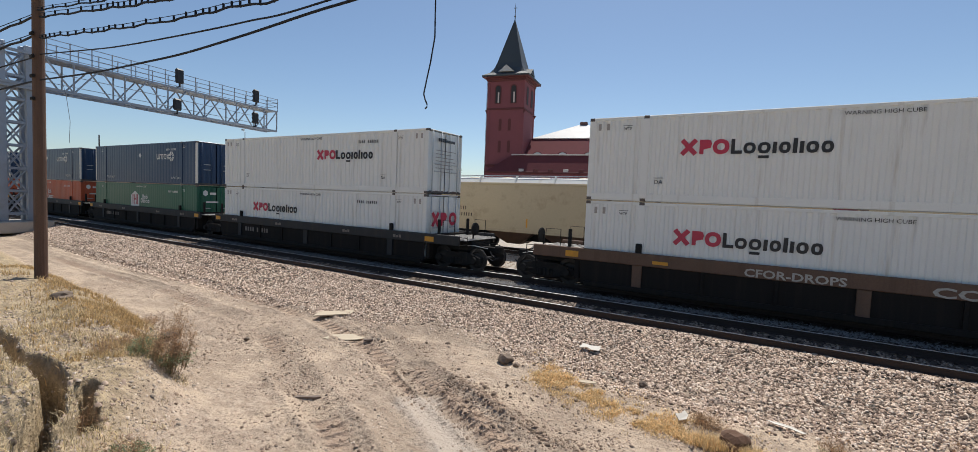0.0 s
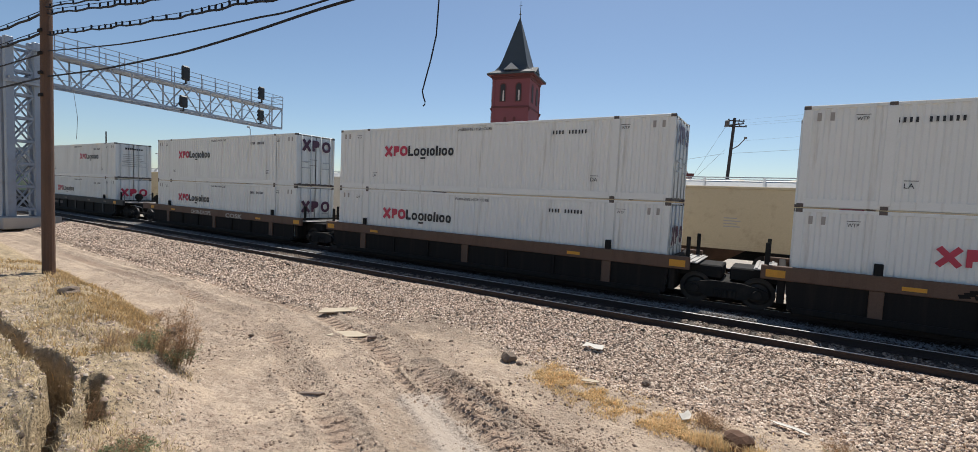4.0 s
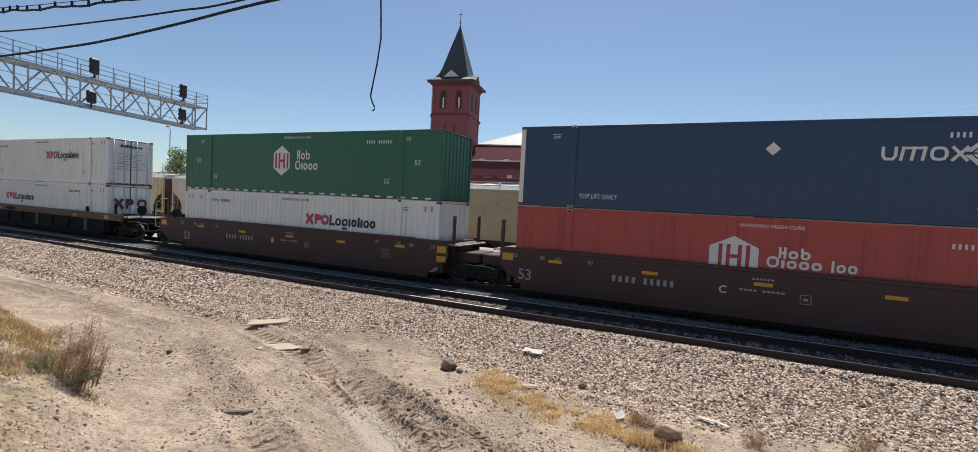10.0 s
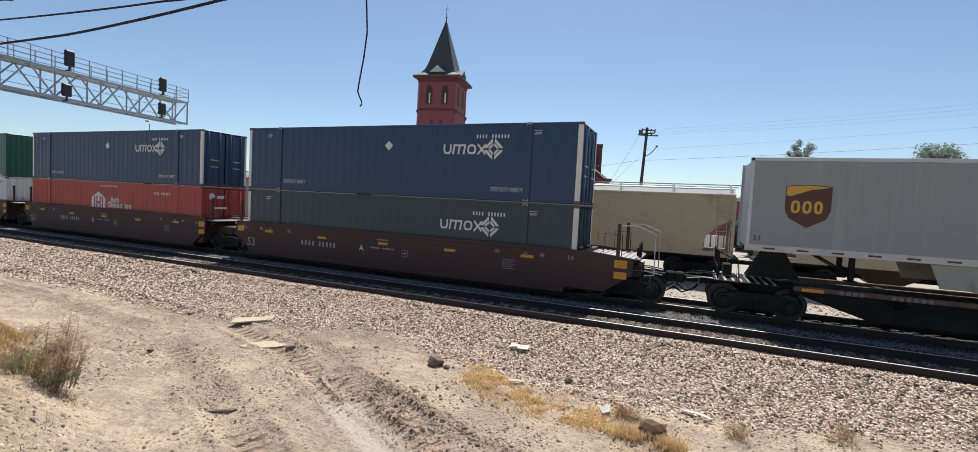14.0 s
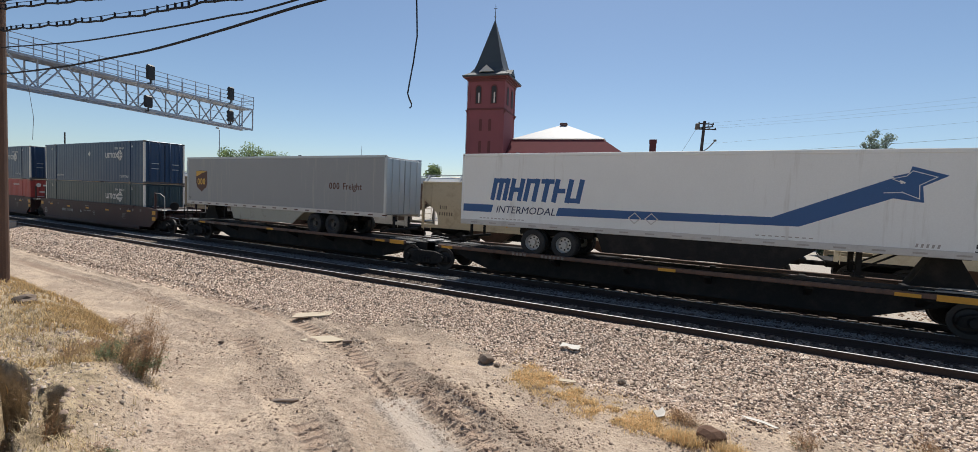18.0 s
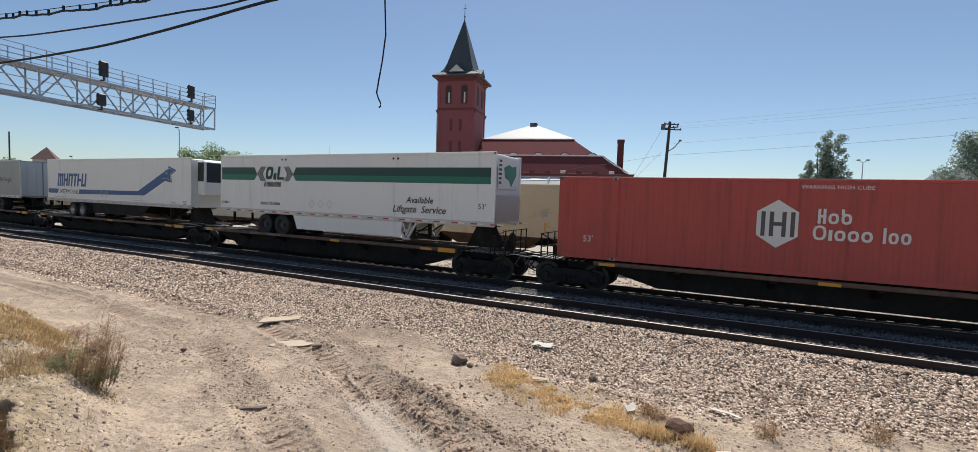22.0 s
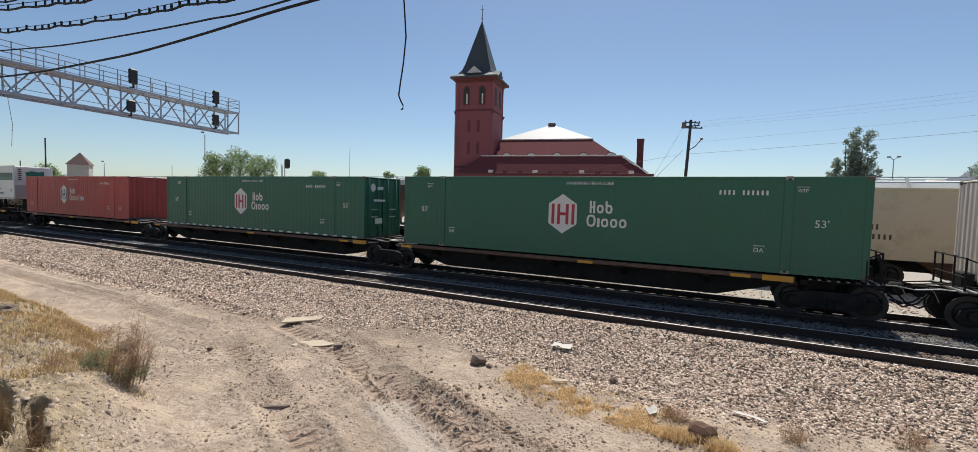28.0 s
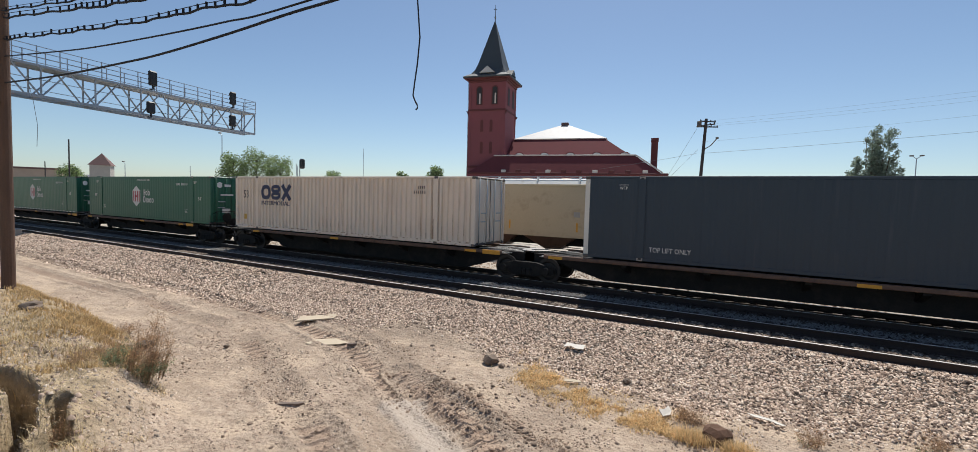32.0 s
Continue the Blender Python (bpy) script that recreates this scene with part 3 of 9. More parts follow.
def container(u, z, paint, post, label, pitch=0.28, depth=0.034, doors="right", rail_high=0.15, end_paint=None, group="containers on the train"):
    """A 53-foot box: pressed sides, posts, rails, corner castings, roof and a pair of doors. u is where its left end rides on the train."""
    root = thing("shipping_container", label, "container", group)
    half, w, h = C_LEN / 2, C_WID / 2, C_HIGH
    end_paint = end_paint or paint
    key = (paint.name, post.name, pitch, depth, rail_high, end_paint.name)
    side = cached(("side",) + key, lambda: corrugated(-half + 0.1, half - 0.1, rail_high, h - 0.1, pitch, depth).data("side_panel", paint))
    part("side_panel", side, paint, root, at=pose(0, -w + 0.006, 0))
    part("side_panel", side, paint, root, at=pose(0, w - 0.006, 0, 0, 0, 180))
    part("roof", cached(("roof",) + key, lambda: Shape().cbox(-half + 0.02, half - 0.02, -w + 0.02, w - 0.02, h - 0.06, h - 0.012, 0.015).data("roof", paint)), paint, root)
    part("floor_frame", cached(("floor",) + key, lambda: Shape().box(-half + 0.05, half - 0.05, -w + 0.06, w - 0.06, 0.03, 0.14).data("floor_frame", CASTING)), CASTING, root)
    rail = cached(("toprail",) + key, lambda: Shape().cbox(-half, half, -0.035, 0.035, -0.05, 0.05, 0.012).data("top_rail", paint))
    low = cached(("lowrail",) + key, lambda: Shape().cbox(-half, half, -0.04, 0.04, 0, rail_high, 0.012).data("bottom_rail", paint))
    corner = cached(("corner",) + key, lambda: Shape().cbox(-0.09, 0.09, -0.05, 0.05, 0.1, h - 0.1, 0.015).data("corner_post", post))
    mid = cached(("mid",) + key, lambda: Shape().cbox(-0.13, 0.13, -0.02, 0.03, 0.1, h - 0.1, 0.012).data("lift_post", paint))
    cast = cached("casting", lambda: Shape().cbox(-0.09, 0.09, -0.082, 0.082, 0, 0.118, 0.015).data("corner_casting", CASTING))
    for s in (-1, 1):
        part("top_rail", rail, paint, root, at=pose(0, s * (w - 0.037), h - 0.055))
        part("bottom_rail", low, paint, root, at=pose(0, s * (w - 0.042), 0.01))
        for e in (-1, 1):
            part("corner_post", corner, post, root, at=pose(e * (half - 0.09), s * (w - 0.048), 0))
            part("lift_post", mid, paint, root, at=pose(e * (half - 1.98), s * (w - 0.006) - (0.008 if s < 0 else -0.008), 0, 0, 0, 0 if s < 0 else 180))
            for zz in (0.0, h - 0.118):
                part("corner_casting", cast, CASTING, root, at=pose(e * (half - 0.088), s * (w - 0.078), zz))
            part("lift_casting", cast, CASTING, root, at=pose(e * (half - 1.98), s * (w - 0.07), h - 0.112))
            part("lift_casting", cast, CASTING, root, at=pose(e * (half - 1.98), s * (w - 0.07), -0.004))
            if s < 0 and paint not in (WHITE, CREAM):
                for zz in (h - 0.17, 0.0):
                    plate = part("lift_plate", cached("lift_plate", lambda: Shape().cbox(-0.1, 0.1, -0.006, 0.0, 0.02, 0.14, 0.002).data("lift_plate", MARK_DIM)), MARK_DIM, root, at=pose(e * (half - 1.98), -w - 0.012, zz))
                    # hole is a flat black patch; its shade is in the colour
                    part("lift_hole", cached("lift_hole", lambda: Shape().cbox(-0.05, 0.05, -0.004, 0.0, 0.05, 0.11, 0.0015).data("lift_hole", MARK_BLACK)), MARK_BLACK, plate, at=pose(0, -0.007, 0))
    e = 1 if doors == "right" else -1
    door = cached(("door",) + key, lambda: corrugated(-w / 2 + 0.03, w / 2 - 0.03, 0.12, h - 0.1, 0.42, 0.03).data("door", end_paint))
    wall = cached(("front",) + key, lambda: corrugated(-w + 0.08, w - 0.08, 0.1, h - 0.08, 0.3, 0.04).data("front_wall", end_paint))
    part("front_wall", wall, end_paint, root, at=pose(-e * (half - 0.02), 0, 0, 0, 0, -90 * e))
    steel = ALLOY if paint is WHITE or paint is CREAM else end_paint
    bar = cached(("lock_rod", steel.name), lambda: Shape().tube([(0, 0, 0.08), (0, 0, h - 0.06)], 0.022, 8).data("lock_rod", steel, True))
    cam_keep = cached("handle", lambda: Shape().cbox(-0.02, 0.02, -0.22, 0.22, 1.0, 1.05, 0.008).data("handle", ALLOY))
    for s in (-1, 1):
        d = part("door", door, end_paint, root, at=pose(e * (half - 0.03), s * w / 2, 0, 0, 0, 90 * e))
        for k in (-0.32, 0.3):
            part("lock_rod", bar, steel, d, at=pose(k, -0.04, 0))
        part("handle", cam_keep, ALLOY, d, at=pose(0, -0.06, 0, 0, 0, 90))
        part("handle", cam_keep, ALLOY, d, at=pose(0.02, -0.06, 0.35, 0, 0, 90))
    MOVERS.append((root, u + half, Y_TRAIN, z))
    return root


def standard_marks(c, ink, z_top=2.43, cube="", left_code="", right_code="", number_at=None, slots=True, wtp=True):
    """Small stencils that most of the boxes carry."""
    if wtp:
        for x in (-6.85, 6.3):
            words("WTP", x, z_top, 0.105, ink, c, wide=0.85)
            flat("marking_bar", [(x - 0.02, z_top + 0.15), (x + 0.3, z_top + 0.15), (x + 0.3, z_top + 0.165), (x - 0.02, z_top + 0.165)], ink, c)
    if cube:
        words(cube, -0.75, 2.6, 0.115, ink, c, wide=1.05)
    for text, x in ((left_code, -5.75), (right_code, 5.25)):
        if text:
            words(text, x, 0.6, 0.142, ink, c)
            flat("marking_bar", [(x, 0.79), (x + 0.3, 0.79), (x + 0.3, 0.808), (x, 0.808)], ink, c)
    if number_at is not None:
        sh = Shape()
        x = bars(sh, number_at, 2.33, [(0.055, 1)] * 4, 0.14, 0.07)
        bars(sh, x + 0.14, 2.33, [(0.055, 1)] * 6, 0.14, 0.07)
        each("number_bar", sh, ink, c)
    if slots:
        for e in (-1, 1):
            for k in (0, 0.3):
                flat("vent_slot", [(e * 7.55 - 0.2 + k, 2.45), (e * 7.55 - 0.1 + k, 2.45), (e * 7.55 - 0.1 + k, 2.68), (e * 7.55 - 0.2 + k, 2.68)], MARK_DIM, c)


def crossed(sh, x, z, w, h, pen, y=NEAR):
    ribbon(sh, [(x + pen / 2, z), (x + w - pen / 2, z + h)], pen, y)
    ribbon(sh, [(x + w - pen / 2, z), (x + pen / 2, z + h)], pen, y - 0.0035)


def xpo_logo(c, x, z):
    """Crimson and black loops and bars in the place of the owner's name."""
    sh = Shape()
    crossed(sh, x, z, 0.56, 0.46, 0.145)
    sh.prism([(x + 0.60, z), (x + 0.72, z), (x + 0.72, z + 0.15), (x + 0.92, z + 0.2), (x + 0.95, z + 0.32), (x + 0.92, z + 0.43), (x + 0.84, z + 0.46), (x + 0.60, z + 0.46)], NEAR - 0.003, NEAR)
    ring(sh, x + 0.98, z - 0.005, 0.47, 0.47, 0.125, n=18, square=0.15)
    each("crimson_block", sh, MARK_RED, c)
    sh = Shape()
    ribbon(sh, [(x + 1.55, z + 0.46), (x + 1.55, z + 0.05), (x + 1.80, z + 0.05)], 0.105)
    marks(sh, x + 1.83, z, [(0.33, 0.74, "o"), (0.33, 0.74, "o"), (0.105, 0.74, "i"), (0.29, 0.74, "o"), (0.11, 0.95, "i"), (0.105, 0.74, "i"), (0.30, 0.74, "o"), (0.29, 0.74, "o")], 0.46, 0.09, 0.055, 0.03)
    ribbon(sh, [(x + 2.24, z - 0.10), (x + 2.52, z - 0.10)], 0.085)
    each("black_block", sh, MARK_BLACK, c)


def xpo(u, z, logo_x, doors="right", note="", code="DA", cube="WARNING HIGH CUBE", number=3.7, stacked="upper"):
    c = container(u, z, WHITE, WHITE, "white corrugated container with crimson blocks, " + ("stacked on another" if stacked == "upper" else "sunk in a well car") + note,
                  0.28, 0.036, doors, 0.24)
    standard_marks(c, MARK_BLACK, cube=cube, left_code=code, right_code="DA", number_at=number)
    xpo_logo(c, logo_x, 1.57 if stacked == "upper" else 1.58)
    e = 1 if doors == "right" else -1
    x = e * (C_LEN / 2 + 0.04)
    big = stacked == "lower" or u in (-5.9, 13.85)
    if big:
        # large marks across both doors, as flat shapes that face the end
        sh = Shape()
        crossed(sh, -0.98, 0, 0.62, 0.62, 0.17, 0)
        sh.prism([(-0.29, 0), (-0.13, 0), (-0.13, 0.2), (0.14, 0.27), (0.19, 0.42), (0.14, 0.57), (0.04, 0.62), (-0.29, 0.62)], -0.003, 0)
        ring(sh, 0.36, -0.005, 0.6, 0.63, 0.15, 0, square=0.2)
        for k, v in enumerate(sh.v):
            sh.v[k] = (x - e * v[1], e * v[0], v[2] + (1.45 if stacked == "lower" else 1.98))
        each("door_block", sh, MARK_RED if u == -29.45 else MARK_DOOR, c)
    if not big or stacked == "upper":
        sh = Shape()
        for i in range(7):
            if stacked == "upper" and big and i > 3:
                continue
            lo, hi = -0.8, 0.72 - 0.16 * (i % 3)
            if big:
                lo, hi = -0.95 + 0.5 * (i % 2), -0.55 + 0.6 * (i % 2)
            sh.box(x - 0.004, x + 0.004, lo, hi, 1.0 + 0.16 * i, 1.03 + 0.16 * i)
        each("door_line", sh, MARK_DIM, c)
        if not big:
            sh = Shape()
            for i in range(8):
                sh.box(x - 0.004, x + 0.004, -0.62 + 0.16 * i, -0.50 + 0.16 * i, 2.38, 2.38 + (0.16 if i < 4 else 0.12))
            each("door_block", sh, MARK_BLACK, c)
    return c


def hub_logo(c, cx, cz, house=False, text_x=0.9, ink=MARK_HUBRED, paint_red=False):
    """A white hexagon or gabled shape with red bars, and white bars for the name."""
    if house:
        pts = [(cx - 0.68, cz - 0.6), (cx + 0.68, cz - 0.6), (cx + 0.68, cz + 0.28), (cx, cz + 0.62), (cx - 0.68, cz + 0.28)]
    else:
        pts = hexagon(cx, cz, 0.72)
    flat("emblem", pts, MARK_WHITE, c, label="white emblem")
    sh = Shape()
    for x in (-0.42, -0.2, 0.12, 0.34):
        sh.prism([(cx + x, cz - 0.38), (cx + x + 0.11, cz - 0.38), (cx + x + 0.11, cz + 0.36), (cx + x, cz + 0.36)], NEAR - 0.007, NEAR - 0.0035)
    sh.prism([(cx - 0.09, cz - 0.06), (cx + 0.12, cz - 0.06), (cx + 0.12, cz + 0.05), (cx - 0.09, cz + 0.05)], NEAR - 0.007, NEAR - 0.0035)
    each("emblem_bar", sh, ink, c, "dark red bar")
    sh = Shape()
    o, b = "o", "i"
    # the gabled ones carry their name lower and closer
    first, second, tall, shift = (cz + 0.04, cz - 0.25, 0.34, 0.3) if house else (cz + 0.06, cz - 0.42, 0.43, 0.1)
    marks(sh, cx + text_x + shift, first, [(0.07, 1, b), (0.07, 1, b), (0.25, 0.72, o), (0.25, 1.0, "h")], tall, 0.07, 0.055)
    ribbon(sh, [(cx + text_x + shift + 0.05, first + tall / 2), (cx + text_x + shift + 0.2, first + tall / 2)], 0.07, NEAR - 0.0035)
    marks(sh, cx + text_x, second, [(0.33, 1, o), (0.09, 0.72, b), (0.26, 0.72, o), (0.26, 0.72, o), (0.26, 0.72, o)], tall, 0.07, 0.05)
    if paint_red:
        marks(sh, cx + text_x + 1.62, second, [(0.07, 1, b), (0.22, 0.72, o), (0.22, 0.72, o)], tall, 0.065, 0.05)
    each("name_bar", sh, MARK_WHITE, c)


def hub(u, z, paint, tone, doors="right", house=False, dashes=False, cx=-0.85, cz=1.54, big53=True, where="on the spine car"):
    c = container(u, z, paint, paint, tone + " corrugated container with a white emblem, " + where, 0.3, 0.006 if paint is GREEN else 0.016, doors, 0.15)
    standard_marks(c, MARK_WHITE, cube="WARNING HIGH CUBE", left_code="DA" if paint is GREEN else "", right_code="DA", number_at=4.25, slots=False, wtp=paint is GREEN)
    hub_logo(c, cx, cz, house, ink=CASTING if paint is RED and not house else MARK_HUBRED, paint_red=paint is RED)
    if big53:
        for x in (-7.15, 6.75):
            words("53'", x, 1.42 if paint is GREEN else 0.62, 0.225, MARK_WHITE, c)
    if dashes:
        sh = Shape()
        for i in range(25):
            x = -7.9 + i * 0.635
            sh.box(x, x + 0.3, NEAR - 0.003, NEAR + 0.002, 0.03, 0.1)
        each("reflective_dash", sh, MARK_WHITE, c)
    e = 1 if doors == "right" else -1
    sh = Shape()
    x = e * (C_LEN / 2 + 0.035)
    sh.prism([(y * 1.0 - 0.75, zz) for y, zz in [(a, b) for a, b in hexagon(0, 2.4, 0.2)]], x - 0.004, x + 0.004, "x")
    sh.box(x - 0.004, x + 0.004, -0.45, -0.05, 2.3, 2.45)
    sh.box(x - 0.004, x + 0.004, -0.7, 0.1, 1.75, 1.85)
    sh.box(x - 0.004, x + 0.004, -0.6, -0.1, 0.7, 0.95)
    each("door_mark", sh, MARK_WHITE, c)
    return c


def diamond(sh, cx, cz, r, inner=0.0):
    if not inner:
        sh.prism([(cx - r, cz), (cx, cz - r), (cx + r, cz), (cx, cz + r)], NEAR - 0.003, NEAR)
        return
    for k in range(4):
        a0, a1 = k * math.pi / 2 + 0.12, (k + 1) * math.pi / 2 - 0.12
        sh.prism([(cx + inner * math.cos(a0), cz + inner * math.sin(a0)), (cx + r * math.cos(a0), cz + r * math.sin(a0)),
                  (cx + r * math.cos(a1), cz + r * math.sin(a1)), (cx + inner * math.cos(a1), cz + inner * math.sin(a1))], NEAR - 0.003, NEAR)


def umax(u, z, paint, tone, doors="right", single=True, where="stacked on another box"):
    c = container(u, z, paint, WHITE_TRIM, tone + " container with white end posts, " + where, 0.42, 0.012, doors, 0.12)
    standard_marks(c, MARK_WHITE, number_at=4.0, slots=False)
    sh = Shape()
    ribbon(sh, [(2.62, 2.10), (2.62, 1.85), (2.68, 1.76), (2.84, 1.76), (2.90, 1.85), (2.90, 2.10)], 0.075)
    for xx in (3.04, 3.27, 3.5):
        ribbon(sh, [(xx - 0.03, 1.72), (xx + 0.03, 2.10)], 0.075)
    ribbon(sh, [(3.02, 2.06), (3.5, 2.06)], 0.07, NEAR - 0.0035)
    ring(sh, 3.62, 1.72, 0.38, 0.38, 0.075, square=0.4)
    crossed(sh, 4.03, 1.72, 0.4, 0.38, 0.075)
    diamond(sh, 4.72, 1.92, 0.40, 0.27)
    diamond(sh, 4.72, 1.92, 0.23, 0.13)
    if single:
        diamond(sh, 0.0, 2.05, 0.2)
    each("pale_block", sh, MARK_WHITE, c)
    words("TOP LIFT ONLY", 4.65, 0.34, 0.17, MARK_WHITE, c, wide=0.8)
    words("TOP LIFT ONLY", -5.8, 0.34, 0.17, MARK_WHITE, c, wide=0.8)
    return c


LOW_Z, HIGH_Z, SPINE_Z = 0.295, 3.225, 1.175
umax(-88.1, HIGH_Z, NAVY, "navy blue")
hub(-88.1, LOW_Z, ORANGE, "orange", big53=False, where="sunk in a well car")
umax(-68.4, HIGH_Z, NAVY, "navy blue")
hub(-68.4, LOW_Z, ORANGE, "orange", big53=False, where="sunk in a well car")
umax(-48.95, HIGH_Z, NAVY, "navy blue")
hub(-48.95, LOW_Z, GREEN, "green", house=True, big53=False, cz=1.7, where="sunk in a well car")
xpo(-29.45, HIGH_Z, 0.6)
xpo(-29.45, LOW_Z, -5.05, stacked="lower")
xpo(-5.9, HIGH_Z, -5.0, cube="WARNING HIGH CUBE")
xpo(-5.9, LOW_Z, -5.05, stacked="lower")
xpo(13.85, HIGH_Z, -5.0, code="LA")
xpo(13.85, LOW_Z, -5.0, stacked="lower")
xpo(33.48, HIGH_Z, 0.7, code="LA", number=-6.0)
xpo(33.48, LOW_Z, -5.0, stacked="lower")
hub(57.2, HIGH_Z, GREEN, "green", "left", dashes=True, cz=1.56, where="stacked on a white one")
xpo(57.2, LOW_Z, 0.8, "left", number=-5.8, stacked="lower")
umax(76.72, HIGH_Z, NAVY, "navy blue")
hub(76.72, LOW_Z, RED, "red", house=True, big53=False, cz=1.68, where="sunk in a well car")
umax(96.2, HIGH_Z, NAVY, "navy blue")
umax(96.2, LOW_Z, SLATE, "slate grey", single=False, where="sunk in a well car")
hub(175.2, SPINE_Z, RED, "red", "left", cx=-1.3)
hub(195.9, SPINE_Z, GREEN, "green", dashes=True)
hub(214.35, SPINE_Z, GREEN, "green")
csx = container(233.0, SPINE_Z, CREAM, CREAM, "cream corrugated container with dark blue blocks, streaked with rust", 0.28, 0.075, "right", 0.16)
sh = Shape()
ring(sh, -5.72, 1.64, 0.8, 0.79, 0.2, square=0.4)
ring(sh, -4.86, 2.0, 0.74, 0.43, 0.17, square=0.5)
ring(sh, -4.86, 1.64, 0.74, 0.43, 0.17, NEAR - 0.0035, square=0.5)
crossed(sh, -4.06, 1.64, 0.86, 0.79, 0.22)
each("dark_blue_block", sh, MARK_NAVY, csx)
for k in (0.0, 0.018):
    words("INTERMODAL", -5.72 + k, 1.34, 0.235, MARK_NAVY, csx, y=NEAR - 0.1 * k, wide=1.16)
r = random.Random(88)
# strips stand for rust and for shading painted at the rib edges
sh = Shape()
for i in range(56):
    x = -7.85 + i * 0.28
    if r.random() < 0.75:
        z0 = r.uniform(0.18, 0.5)
        z1 = z0 + r.uniform(0.2, 1.1) ** 1.4
        w = r.uniform(0.004, 0.011)
        sh.prism([(x - w, z0), (x + w, z0), (x + w * 0.5, z1), (x - w * 0.4, z1)], NEAR - 0.002, NEAR)
for i in range(150):
    # chips along the bottom rail and under the top rail
    x, z0 = r.uniform(-7.9, 7.9), r.choice((0.015, 0.06, 0.13, 0.15))
    w, z1 = r.uniform(0.01, 0.09), z0 + r.uniform(0.012, 0.05)
    sh.prism([(x - w, z0), (x + w * 0.7, z0 + 0.004), (x + w, z1 - 0.006), (x - w * 0.5, z1)], NEAR - 0.0085 - 0.003, NEAR - 0.006)
for x in (-6.235, 5.945):
    sh.prism([(x - 0.012, 0.18), (x + 0.012, 0.18), (x + 0.010, 2.72), (x - 0.008, 2.72)], NEAR - 0.012, NEAR - 0.006)
sh.prism([(5.97, 0.2), (6.03, 0.2), (6.02, 1.05), (5.99, 1.05)], NEAR - 0.03, NEAR - 0.02)
tagged(part("rust_rib_shade", sh, RUST_PALE, csx, "rust streaks, rib shading put into the same strips"), "rust streaks, rib shading put into the same strips", kind="stuff")
words("53", -7.3, 1.7, 0.44, MARK_BLACK, csx, wide=0.78)
flat("plate", [(-7.25, 0.5), (-7.01, 0.5), (-7.01, 0.78), (-7.25, 0.78)], MARK_GOLD, csx, label="small yellow plate")
sh = Shape()
bars(sh, 5.16, 2.34, [(0.04, 1)] * 4, 0.13, 0.06)
bars(sh, 4.92, 2.13, [(0.04, 1)] * 6, 0.13, 0.075)
each("number_bar", sh, MARK_BLACK, csx)
last = umax(253.75, SPINE_Z, SLATE_BLUE, "slate blue", single=False, where="on the spine car")


# ---- the train: running gear ----
def truck_parts(root, x):
    """A two-axle truck: cast side frames with springs, bolster, and four wheels on axles."""
    def frame_mesh():
        sh = Shape()
        for s in (-1, 1):
            y0, y1 = s * 0.98 - 0.09, s * 0.98 + 0.09
            sh.prism([(-1.22, 0.36), (-1.16, 0.56), (-0.95, 0.64), (-0.45, 0.74), (0.45, 0.74), (0.95, 0.64), (1.16, 0.56), (1.22, 0.36), (1.1, 0.3), (0.72, 0.3), (0.5, 0.22), (-0.5, 0.22), (-0.72, 0.3), (-1.1, 0.3)], y0, y1)
            sh.cbox(-0.32, 0.32, y0 - 0.05 * (s < 0), y1 + 0.05 * (s > 0), 0.24, 0.5, 0.03)
            for k in (-0.16, 0.0, 0.16):
                sh.lathe([(0.26, 0.075), (0.5, 0.075)], (k, s * 1.1, 0), "z", 8)
        sh.cbox(-0.2, 0.2, -1.05, 1.05, 0.46, 0.74, 0.04)
        return sh.data("truck", BLACK_STEEL)

    def wheel_mesh():
        return Shape().lathe([(-0.08, 0.12), (-0.08, 0.30), (-0.065, 0.36), (-0.065, 0.44), (0.055, 0.455), (0.055, 0.49), (0.085, 0.49), (0.085, 0.36), (0.02, 0.3), (0.06, 0.12)], (0, 0, 0), "y", 24).data("wheel", WHEEL_STEEL, False)

    t = part("truck", cached("truck", frame_mesh), BLACK_STEEL, root, at=pose(x, 0, 0))
    w, ax = cached("wheel", wheel_mesh), cached("axle", lambda: Shape().tube([(0, -1.1, 0), (0, 1.1, 0)], 0.085, 10).data("axle", BLACK_STEEL, True))
    cap = cached("bearing", lambda: Shape().lathe([(-0.1, 0.1), (-0.1, 0.13), (0.04, 0.14)], (0, 0, 0), "y", 12).data("bearing_cap", BLACK_STEEL))
    for k in (-0.9, 0.9):
        part("axle", ax, BLACK_STEEL, t, at=pose(k, 0, 0.455))
        for s in (-1, 1):
            part("wheel", w, WHEEL_STEEL, t, at=pose(k, s * 0.76, 0.457, 0, 0, 180 if s < 0 else 0))
            part("bearing_cap", cap, BLACK_STEEL, t, at=pose(k, s * 1.1, 0.455, 0, 0, 0 if s < 0 else 180))


